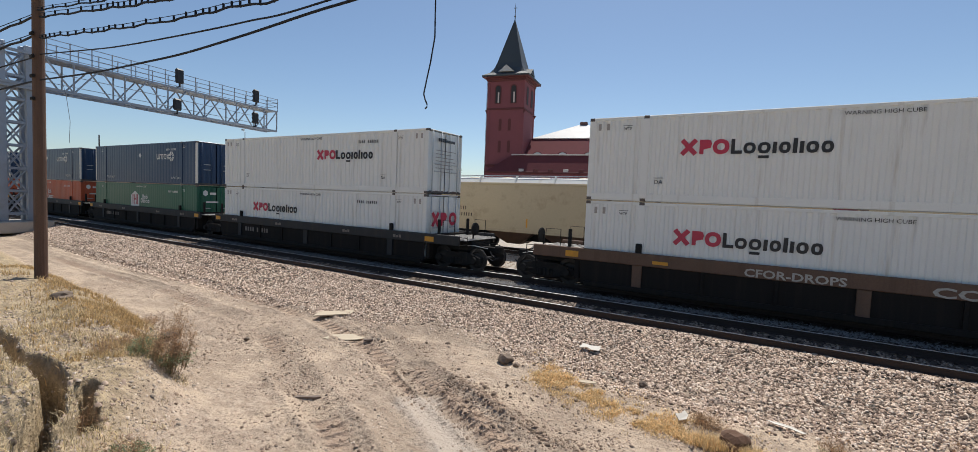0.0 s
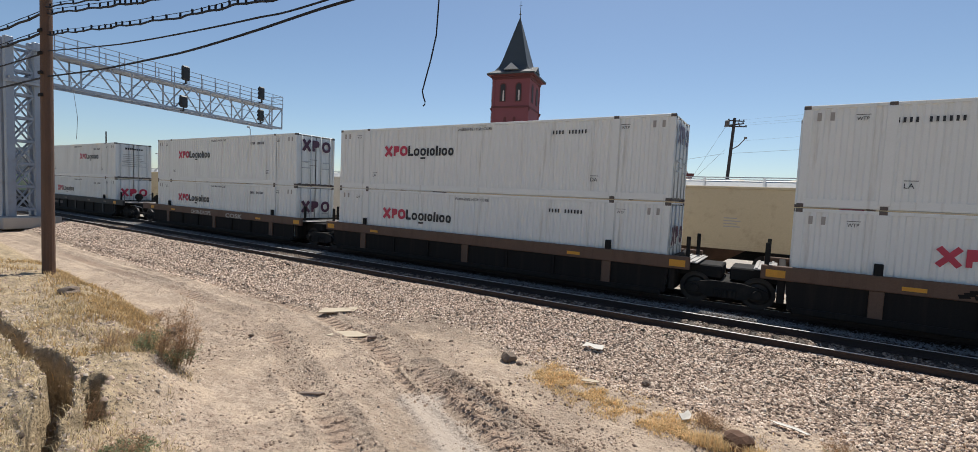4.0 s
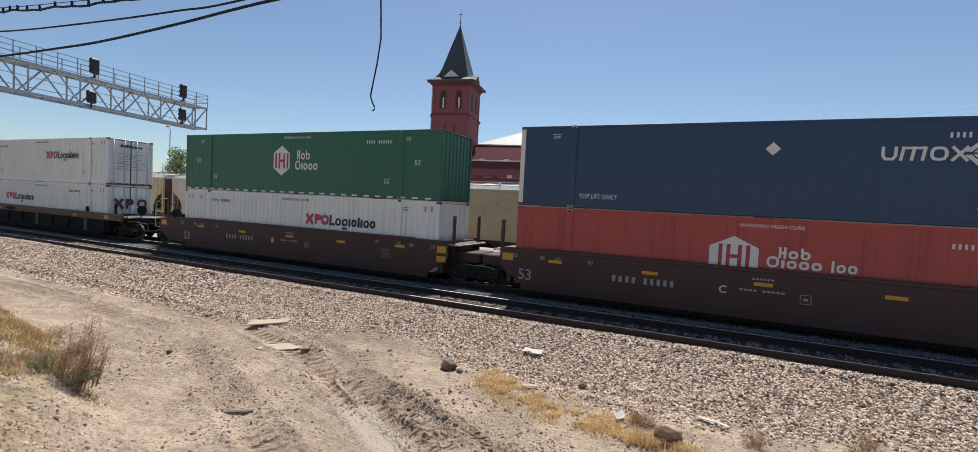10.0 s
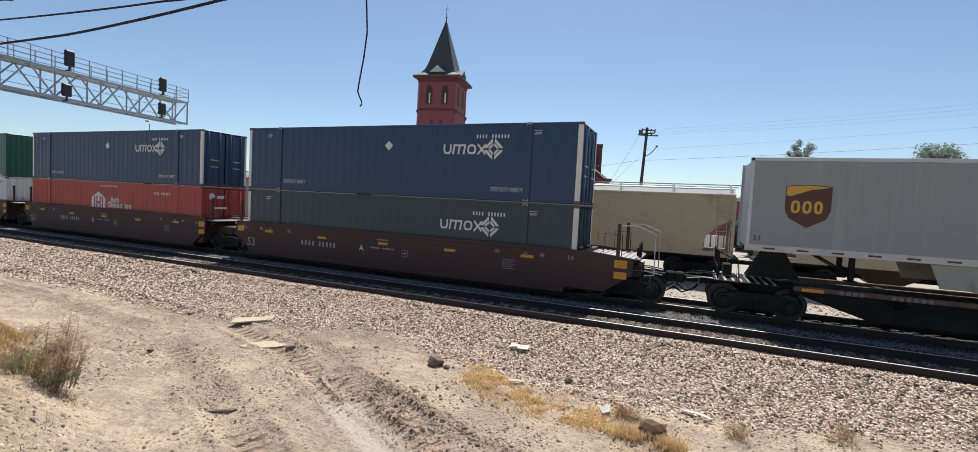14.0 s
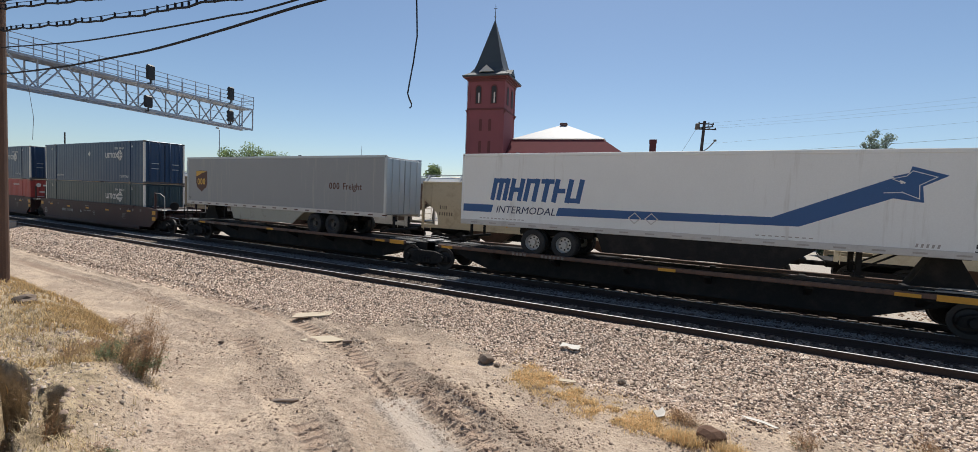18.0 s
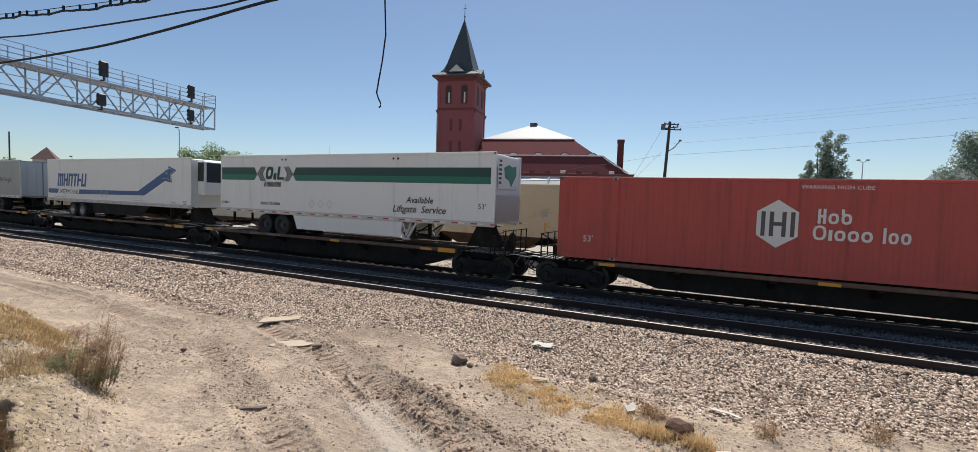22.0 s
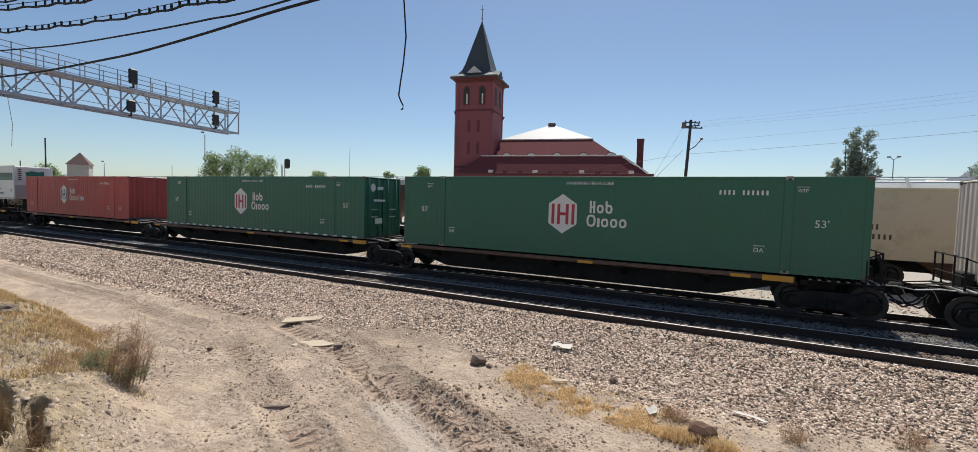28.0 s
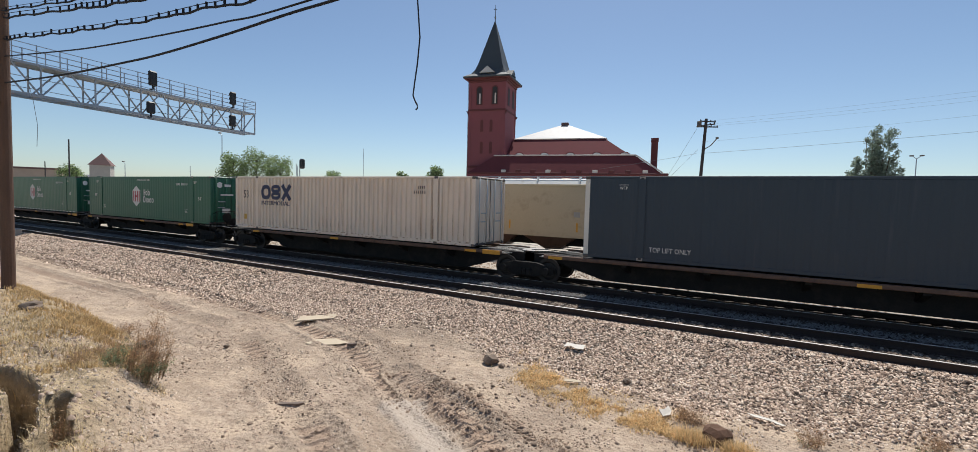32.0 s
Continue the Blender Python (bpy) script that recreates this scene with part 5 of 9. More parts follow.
def trailer(u, paint, label, rear, axles, skirt=None, skirt_x=(0, 0), seams=0.0, z0=2.08, high=2.85, leg_x=None, taper=0.9):
    """A 53-foot van: panelled box, rails, doors, tandem wheels, landing legs, skirts and a hitch stand under the king pin. rear: -1 or 1."""
    root = thing("semi_trailer", label, "trailer", "road trailers on the train")
    half, w = C_LEN / 2, C_WID / 2
    part("box_body", Shape().cbox(-half + 0.06, half - 0.06, -w + 0.01, w - 0.01, 0.1, high - 0.06, 0.03), paint, root)
    if seams:
        me = cached(("seam", paint.name), lambda: Shape().cbox(-0.025, 0.025, -0.006, 0, 0.26, high - 0.14, 0.002).data("panel_seam", paint))
        for i in range(1, int(C_LEN / seams)):
            part("panel_seam", me, paint, root, at=pose(-half + i * seams, -w + 0.011, 0))
    for s in (-1, 1):
        part("top_rail", Shape().cbox(-half, half, s * (w - 0.03) - 0.035, s * (w - 0.03) + 0.035, high - 0.12, high, 0.015), ALLOY if paint is not TRAILER_WHITE else paint, root)
        # pale rail: bounced light is put into its colour, besides the dirt
        part("bottom_rail", Shape().cbox(-half, half, s * (w - 0.02) - 0.03, s * (w - 0.02) + 0.03, 0.0, 0.2, 0.012), ALLOY_PALE, root)
        for e in (-1, 1):
            part("corner_post", Shape().cbox(e * (half - 0.06) - 0.06, e * (half - 0.06) + 0.06, s * (w - 0.05) - 0.055, s * (w - 0.05) + 0.055, 0.0, high - 0.01, 0.02), ALLOY if paint is TRAILER_GREY else paint, root)
        sh = Shape()
        for i in range(19):
            x = -half + 0.5 + i * 0.86
            sh.box(x, x + 0.3, s * w + (-0.016 if s < 0 else 0.010), s * w + (-0.010 if s < 0 else 0.016), 0.07, 0.12)
        each("reflector_tape", sh, MARK_BROWN if paint is TRAILER_GREY else MARK_DIM if skirt is BLACK_STEEL else MARK_HUBRED, root)
        if skirt is TRAILER_WHITE:
            sh = Shape()
            for i in range(19):
                x = -half + 0.81 + i * 0.86
                sh.box(x, x + 0.26, s * w + (-0.016 if s < 0 else 0.010), s * w + (-0.010 if s < 0 else 0.016), 0.07, 0.12)
            each("reflector_tape", sh, MARK_WHITE, root)
        for x in axles:
            wheel_pair(root, x, s, RIM if skirt is BLACK_STEEL else RIM_DARK)
        if skirt:
            part("side_skirt", Shape().prism([(skirt_x[0], -0.01), (skirt_x[1], -0.01), (skirt_x[1] - taper, -0.66), (skirt_x[0] + 0.25, -0.66)], s * (w - 0.06) - 0.02, s * (w - 0.06) + 0.02), skirt, root)
    for k in range(2):
        y = -w / 2 + k * w
        d = part("rear_door", Shape().cbox(rear * half - 0.03, rear * half + 0.03, y - w / 2 + 0.03, y + w / 2 - 0.03, 0.16, high - 0.13, 0.015), ALLOY, root)
        for q in (-0.25, 0.25):
            part("lock_rod", Shape().tube([(rear * (half + 0.05), y + q, 0.15), (rear * (half + 0.05), y + q, high - 0.13)], 0.016, 6), ALLOY, d)
    part("under_guard", Shape().cbox(rear * half - 0.05 - (0.1 if rear > 0 else -0.0), rear * half + 0.05 + (0.1 if rear < 0 else 0.0), -1.1, 1.1, -0.62, -0.52, 0.02).box(rear * (half - 0.1) - 0.04, rear * (half - 0.1) + 0.04, -0.6, -0.5, -0.55, 0.02).box(rear * (half - 0.1) - 0.04, rear * (half - 0.1) + 0.04, 0.5, 0.6, -0.55, 0.02), BLACK_STEEL, root)
    sh = Shape()
    for x in axles:
        sh.tube([(x, -1.0, 1.545 - z0), (x, 1.0, 1.545 - z0)], 0.08, 8)
    m0, m1 = min(axles) - 0.9, max(axles) + 0.9
    for s in (-1, 1):
        sh.cbox(m0, m1, s * 0.45 - 0.06, s * 0.45 + 0.06, -0.3, -0.02, 0.02)
    part("bogie", sh, BLACK_STEEL, root)
    lx = -rear * (half - 2.9) if leg_x is None else leg_x
    for s in (-1, 1):
        leg = part("landing_leg", Shape().cbox(lx - 0.07, lx + 0.07, s * 0.62 - 0.07, s * 0.62 + 0.07, -0.72, 0.0, 0.015), BLACK_STEEL, root)
        part("foot", Shape().cbox(lx - 0.16, lx + 0.16, s * 0.62 - 0.14, s * 0.62 + 0.14, -0.76, -0.721, 0.008), BLACK_STEEL, leg)
        part("brace", Shape().tube([(lx, s * 0.62, -0.55), (lx - rear * 0.9, s * 0.5, -0.02)], 0.03, 6), BLACK_STEEL, leg)
    part("cross_brace", Shape().tube([(lx, -0.62, -0.4), (lx, 0.62, -0.4)], 0.03, 6), BLACK_STEEL, root)
    kx = -rear * (half - 0.95)
    part("hitch_stand", Shape().prism([(kx - 0.75, -0.9), (kx + 0.75, -0.9), (kx + 0.28, -0.01), (kx - 0.28, -0.01)], -0.32, 0.32).cbox(kx - 0.45, kx + 0.45, -0.55, 0.55, -0.06, -0.003, 0.01), BLACK_STEEL, root)
    MOVERS.append((root, u + half, Y_TRAIN, z0))
    return root


ups = trailer(117.55, TRAILER_GREY, "grey van trailer with a brown and gold shield", 1, (3.35, 4.65), SKIRT_TAN, (-3.6, 2.6), z0=2.08)
c0 = -C_LEN / 2
shield = [(0.97, 2.0), (1.2, 2.03), (1.55, 2.05), (1.9, 2.03), (2.12, 2.0), (2.12, 1.3), (2.02, 1.05), (1.55, 0.78), (1.08, 1.05), (0.97, 1.3)]
flat("shield", [(c0 + x, z) for x, z in shield], MARK_BROWN, ups, y=-1.286, label="brown shield")
flat("shield_top", [(c0 + x, z) for x, z in [(0.99, 1.98), (1.2, 2.01), (1.55, 2.03), (1.85, 2.01), (2.08, 1.98), (1.6, 1.9), (1.1, 1.7), (0.99, 1.72)]], MARK_GOLD, ups, y=-1.291, label="gold crescent")
sh = Shape()
marks(sh, c0 + 1.12, 1.2, [(0.24, 1, "o"), (0.24, 1, "o"), (0.22, 1, "o")], 0.38, 0.075, 0.05, y=-1.291)
each("shield_bar", sh, MARK_GOLD, ups)
sh = Shape()
marks(sh, c0 + 12.5, 1.22, [(0.2, 1, "o"), (0.2, 1, "o"), (0.2, 1, "o")], 0.32, 0.06, 0.05, y=-1.286)
each("name_bar", sh, MARK_BROWN, ups)
words("Freight", c0 + 13.42, 1.22, 0.32, MARK_BROWN, ups, y=-1.286, bold=0.006)
words("53", c0 + 0.2, 0.32, 0.16, MARK_BLACK, ups, y=-1.286)

marten = trailer(137.8, TRAILER_WHITE, "white refrigerated trailer with a blue stripe and winged arrow", -1, (3.25 + c0, 4.5 + c0), BLACK_STEEL, (5.7 + c0, 12.2 + c0), z0=2.08)
Y_T = -1.286
sh = Shape()
for x, w, posts, shelf in ((1.35, 0.72, (0, 0.27, 0.54), 0.68), (2.14, 0.56, (0, 0.38), 0.34), (2.78, 0.54, (0, 0.36), 0.68), (3.38, 0.52, (0.17,), 0.68), (3.94, 0.46, (0,), 0.34), (4.46, 0.58, (0, 0.40), 0.0)):
    for q in posts:
        ribbon(sh, [(c0 + x + q + 0.09, 1.02), (c0 + x + q + 0.25, 1.88)], 0.185, Y_T)
    ribbon(sh, [(c0 + x + 0.19 * (shelf + 0.08), 1.02 + shelf + 0.09), (c0 + x + w + 0.19 * (shelf + 0.08), 1.02 + shelf + 0.09)], 0.17, Y_T - 0.0035)
each("name_block", sh, MARK_BLUE, marten, "slanted blue block")
words("INTERMODAL", c0 + 1.62, 0.53, 0.285, MARK_NAVY, marten, y=Y_T - 0.004, slant=0.2, wide=1.02)
flat("stripe", [(c0 + 0.1, 0.53), (c0 + 1.42, 0.53), (c0 + 1.5, 0.83), (c0 + 0.1, 0.83)], MARK_BLUE, marten, y=Y_T)
flat("stripe", [(c0 + 4.15, 0.53), (c0 + 11.7, 0.62), (c0 + 13.95, 1.6), (c0 + 13.85, 2.12), (c0 + 11.0, 0.86), (c0 + 4.25, 0.83)], MARK_BLUE, marten, y=Y_T, label="blue stripe bending upward")
flat("winged_arrow", [(c0 + 13.75, 1.52), (c0 + 14.4, 1.42), (c0 + 14.35, 1.85), (c0 + 14.85, 2.14), (c0 + 14.1, 2.38), (c0 + 14.05, 2.2), (c0 + 13.7, 2.1), (c0 + 14.0, 1.95), (c0 + 13.6, 1.78), (c0 + 13.95, 1.72)], MARK_BLUE, marten, y=Y_T - 0.005)
sh = Shape()
ribbon(sh, [(c0 + 13.55, 1.66), (c0 + 13.95, 1.68), (c0 + 14.3, 1.52), (c0 + 14.28, 1.88), (c0 + 14.62, 2.10), (c0 + 14.12, 2.26), (c0 + 14.0, 2.12), (c0 + 13.7, 2.04), (c0 + 13.98, 1.92)], 0.02, Y_T - 0.009)
each("wing_line", sh, MARK_WHITE, marten, "thin white outline")
words("53", c0 + 15.45, 0.2, 0.22, MARK_BLACK, marten, y=Y_T)
sh = Shape()
bars(sh, c0 + 14.3, 0.24, [(0.05, 1)] * 5, 0.1, 0.06, 0.2, y=Y_T)
bars(sh, c0 + 0.9, 0.27, [(0.1, 1)] * 12, 0.035, 0.07, y=Y_T)
bars(sh, c0 + 10.6, 0.28, [(0.1, 1)] * 9, 0.03, 0.07, y=Y_T)
each("stencil_bar", sh, MARK_DIM, marten)
for x in (7.0, 7.55):
    part("placard", ribbon(Shape(), [(c0 + x, 0.42), (c0 + x + 0.2, 0.6), (c0 + x, 0.78), (c0 + x - 0.2, 0.6)], 0.03, Y_T - 0.006, closed=True), ALLOY_PALE, marten, "empty diamond placard holder")
h = C_LEN / 2
unit = part("cooling_unit", Shape().cbox(h, h + 0.62, -0.95, 0.95, 0.75, 2.72, 0.08), TRAILER_WHITE, marten, "white cooling unit with a black grille")
part("grille", Shape().cbox(h + 0.1, h + 0.6, -0.962, -0.945, 1.55, 2.6, 0.006).cbox(h + 0.615, h + 0.63, -0.8, 0.8, 1.5, 2.6, 0.006), MARK_BLACK, unit)

rl = trailer(156.5, TRAILER_WHITE, "white van trailer with a wide green band and a white skirt", -1, (3.35 + c0, 4.55 + c0), TRAILER_WHITE, (5.35 + c0, 11.8 + c0), seams=1.22, z0=2.08, high=2.92, leg_x=12.0 + c0, taper=0.06)
for side in (-1.19, 1.13):
    sh = Shape()
    for i, (line, w) in enumerate((([(11.42, -0.03), (11.97, -0.74)], 0.1), ([(12.5, -0.03), (12.03, -0.74)], 0.1), ([(11.7, -0.3), (11.84, -0.04)], 0.06), ([(11.84, -0.06), (12.0, -0.6)], 0.06), ([(12.0, -0.6), (12.12, -0.3), (12.22, -0.05)], 0.06), ([(11.9, -0.33), (12.24, -0.33)], 0.05), ([(11.8, -0.72), (12.2, -0.72)], 0.07))):
        ribbon(sh, [(c0 + x, z) for x, z in line], w, side + 0.003 * i, 0.05)
    part("leg_truss", sh, ALLOY_PALE, rl, "pale steel truss of the landing gear")
flat("green_band", [(c0 + 0.12, 1.66), (c0 + 2.62, 1.66), (c0 + 2.84, 1.94), (c0 + 0.12, 1.94)], MARK_GREEN, rl, y=Y_T - 0.007)
flat("green_band", [(c0 + 0.12, 1.94), (c0 + 2.84, 1.94), (c0 + 2.62, 2.3), (c0 + 0.12, 2.3)], MARK_DEEP, rl, y=Y_T - 0.007, label="dark green upper band")
flat("green_band", [(c0 + 5.55, 1.66), (c0 + 15.95, 1.66), (c0 + 15.95, 1.94), (c0 + 5.34, 1.94)], MARK_GREEN, rl, y=Y_T - 0.007)
flat("green_band", [(c0 + 5.34, 1.94), (c0 + 15.95, 1.94), (c0 + 15.95, 2.3), (c0 + 5.55, 2.3)], MARK_DEEP, rl, y=Y_T - 0.007, label="dark green upper band")
sh = Shape()
for k in (0, 0.17, 0.34):
    x = c0 + 2.85 + k * 0.8
    sh.prism([(x, 1.98), (x + 0.28, 2.34), (x + 0.36, 2.34), (x + 0.08, 1.98), (x + 0.36, 1.62), (x + 0.28, 1.62)], Y_T - 0.016, Y_T - 0.012)
    x = c0 + 5.35 - k * 0.8
    sh.prism([(x, 1.98), (x - 0.28, 2.34), (x - 0.36, 2.34), (x - 0.08, 1.98), (x - 0.36, 1.62), (x - 0.28, 1.62)], Y_T - 0.016, Y_T - 0.012)
each("chevron", sh, MARK_BLACK, rl)
sh = Shape()
marks(sh, c0 + 3.4, 1.70, [(0.52, 1, "o"), (0.2, 0.5, "i"), (0.16, 1, "i")], 0.64, 0.16, 0.05, 0.2, Y_T - 0.007, 0.6)
ribbon(sh, [(c0 + 4.3, 1.76), (c0 + 4.75, 1.76)], 0.12, Y_T - 0.0105)
each("name_block", sh, MARK_DEEP, rl, "dark green block")
sh = Shape()
marks(sh, c0 + 3.33, 1.34, [(0.14, 1, "o"), (0.14, 1, "o"), (0.12, 1, "o"), (0.12, 1, "o"), (0.045, 1, "i"), (0.12, 1, "o"), (0.12, 1, "o"), (0.13, 1, "o")], 0.25, 0.045, 0.035, 0.2, Y_T - 0.007, 0.5)
marks(sh, c0 + 3.1, 0.44, [(0.13, 0.72, "o")] * 3 + [(0.03, 0.2, "i"), (0.04, 0.72, "i"), (0.035, 1, "i"), (0.11, 0.72, "o"), (0.03, 0.2, "i")] + [(0.11, 0.72, "o")] * 3, 0.19, 0.033, 0.04, 0.0, Y_T - 0.007, 0.3)
bars(sh, c0 + 0.15, 0.42, [(0.05, 1)] * 6, 0.12, 0.05, y=Y_T - 0.007)
each("name_bar", sh, MARK_BLACK, rl)
words("Available", c0 + 12.0, 0.82, 0.27, MARK_BLACK, rl, y=Y_T - 0.007, slant=0.25, bold=0.006)
words("Liftgate  Service", c0 + 11.3, 0.42, 0.3, MARK_BLACK, rl, y=Y_T - 0.007, slant=0.25, bold=0.006)
words("53'", c0 + 15.42, 0.68, 0.22, MARK_BLACK, rl, y=Y_T - 0.007)
for x in (6.6, 7.15, 7.7):
    part("placard", ribbon(Shape(), [(c0 + x, 0.42), (c0 + x + 0.18, 0.6), (c0 + x, 0.78), (c0 + x - 0.18, 0.6)], 0.026, Y_T - 0.007, closed=True), ALLOY_PALE, rl, "empty diamond placard holder")
sh = Shape()
for x in (4.6, 4.85, 11.3, 11.55):
    sh.lathe([(Y_T - 0.012, 0.05), (Y_T - 0.004, 0.05)], (c0 + x, 0, 2.68), "y", 12)
each("vent_disc", sh, MARK_BLACK, rl)

xf = C_LEN / 2
part("front_shield", Shape().cbox(xf + 0.005, xf + 0.03, -1.2, 1.2, 0.2, 1.25, 0.008), ALLOY, rl, "grey lower front panel")
part("poster", Shape().cbox(xf + 0.002, xf + 0.012, -1.1, 0.95, 1.5, 2.75, 0.003), MARK_WHITE, rl, "white poster with a green map shape")
part("map_shape", Shape().prism([(-0.55, 2.35), (-0.1, 2.5), (0.3, 2.42), (0.7, 2.5), (0.72, 2.1), (0.45, 1.85), (0.2, 1.6), (-0.05, 1.85), (-0.45, 1.95)], xf + 0.013, xf + 0.018, "x"), MARK_GREEN, rl)
sh = Shape()
for i in range(6):
    sh.box(xf + 0.013, xf + 0.018, -1.02, -0.78, 2.55 - 0.17 * i, 2.64 - 0.17 * i)
each("poster_bar", sh, MARK_BLACK, rl)


# ---- ground ----
FOOT = [(-60.0, 9.0), (-34.0, 7.8), (-22.0, 6.9), (-17.0, 6.6), (-14.2, 6.1), (-11.6, 5.4), (-9.5, 4.7), (-7.6, 3.5), (-5.5, 3.1), (-3.0, 3.7), (0.0, 4.2), (6.0, 4.6), (30.0, 5.0)]
GULLY = [(-15.5, 2.9), (-13.8, 2.69), (-12.5, 2.74), (-11.4, 2.62), (-10.3, 2.67), (-9.5, 2.62), (-8.9, 2.36), (-8.3, 2.2), (-7.9, 1.95), (-7.2, 1.78), (-6.2, 1.4), (-5.0, 1.2)]
GULLY_SIDE = [(-9.0, 2.85), (-8.5, 2.72), (-8.0, 2.52), (-7.75, 2.3), (-7.6, 2.0)]
RUTS = [[(-40, 8.9), (-18, 8.4), (-12.5, 7.9), (-11.0, 7.35), (-10.1, 7.05), (-8.6, 6.2), (-7.2, 5.65), (-5.9, 5.12), (-4.2, 4.2)], [(-40, 10.2), (-20, 9.9), (-12.0, 9.5), (-8.6, 8.55), (-6.95, 7.67), (-5.68, 7.0), (-4.68, 6.46), (-3.0, 5.5), (-1.0, 4.5)], [(-6.6, 8.0), (-5.4, 7.35), (-4.3, 6.85), (-3.3, 6.3), (-2.2, 5.6)]]
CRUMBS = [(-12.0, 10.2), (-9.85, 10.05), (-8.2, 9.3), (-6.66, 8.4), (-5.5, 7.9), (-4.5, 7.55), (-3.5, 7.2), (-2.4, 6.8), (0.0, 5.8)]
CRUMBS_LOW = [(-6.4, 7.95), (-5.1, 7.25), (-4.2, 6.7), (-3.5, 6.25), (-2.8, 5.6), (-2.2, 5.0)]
STONE_EDGE = [(-60, 10.9), (-40, 10.6), (-30, 9.95), (-22, 9.6), (-19, 9.75), (-13, 9.9), (-9.6, 10.35), (-8.2, 10.8), (-6.9, 10.85), (-5.7, 10.2), (-5.0, 9.95), (-2.5, 9.8), (-0.4, 9.6), (0.7, 9.85), (1.6, 10.05), (2.5, 10.4), (9.0, 10.8)]
PATCH = [(-5.6, 6.75), (-5.0, 6.35), (-4.3, 6.0), (-3.7, 5.6), (-3.0, 5.0)]


def smooth(a, b, v):
    t = np.clip((v - a) / (b - a), 0, 1)
    return t * t * (3 - 2 * t)


def off_line(x, y, line):
    """Distance from places to a bent line."""
    best = np.full(x.shape, 1e9)
    for (ax, ay), (bx, by) in zip(line[:-1], line[1:]):
        t = np.clip(((x - ax) * (bx - ax) + (y - ay) * (by - ay)) / ((bx - ax) ** 2 + (by - ay) ** 2), 0, 1)
        best = np.minimum(best, np.hypot(x - ax - t * (bx - ax), y - ay - t * (by - ay)))
    return best


def lattice(x, y, seed):
    """Smooth random heights between -1 and 1 on a unit lattice."""
    ix, iy = np.floor(x).astype(np.int64), np.floor(y).astype(np.int64)
    fx, fy = x - ix, y - iy
    fx, fy = fx * fx * (3 - 2 * fx), fy * fy * (3 - 2 * fy)

    def h(a, b):
        k = (a * 374761393 + b * 668265263 + seed * 974634721) & 0xFFFFFFFF
        k = ((k ^ (k >> 13)) * 1274126177) & 0xFFFFFFFF
        return ((k ^ (k >> 16)) & 0xFFFF) / 32767.5 - 1

    return (h(ix, iy) * (1 - fx) + h(ix + 1, iy) * fx) * (1 - fy) + (h(ix, iy + 1) * (1 - fx) + h(ix + 1, iy + 1) * fx) * fy


def crumpled(x, y, wave, octaves, seed, gain=0.55):
    """Lattice noise at several scales, the largest `wave` metres long."""
    out, k, amp = 0, 1.0 / wave, 1.0
    for i in range(octaves):
        c, q = math.cos(0.7 * i), math.sin(0.7 * i)
        out = out + amp * lattice((c * x - q * y) * k + 11.3 * i, (q * x + c * y) * k, seed + i)
        k, amp = k * 1.93, amp * gain
    return out


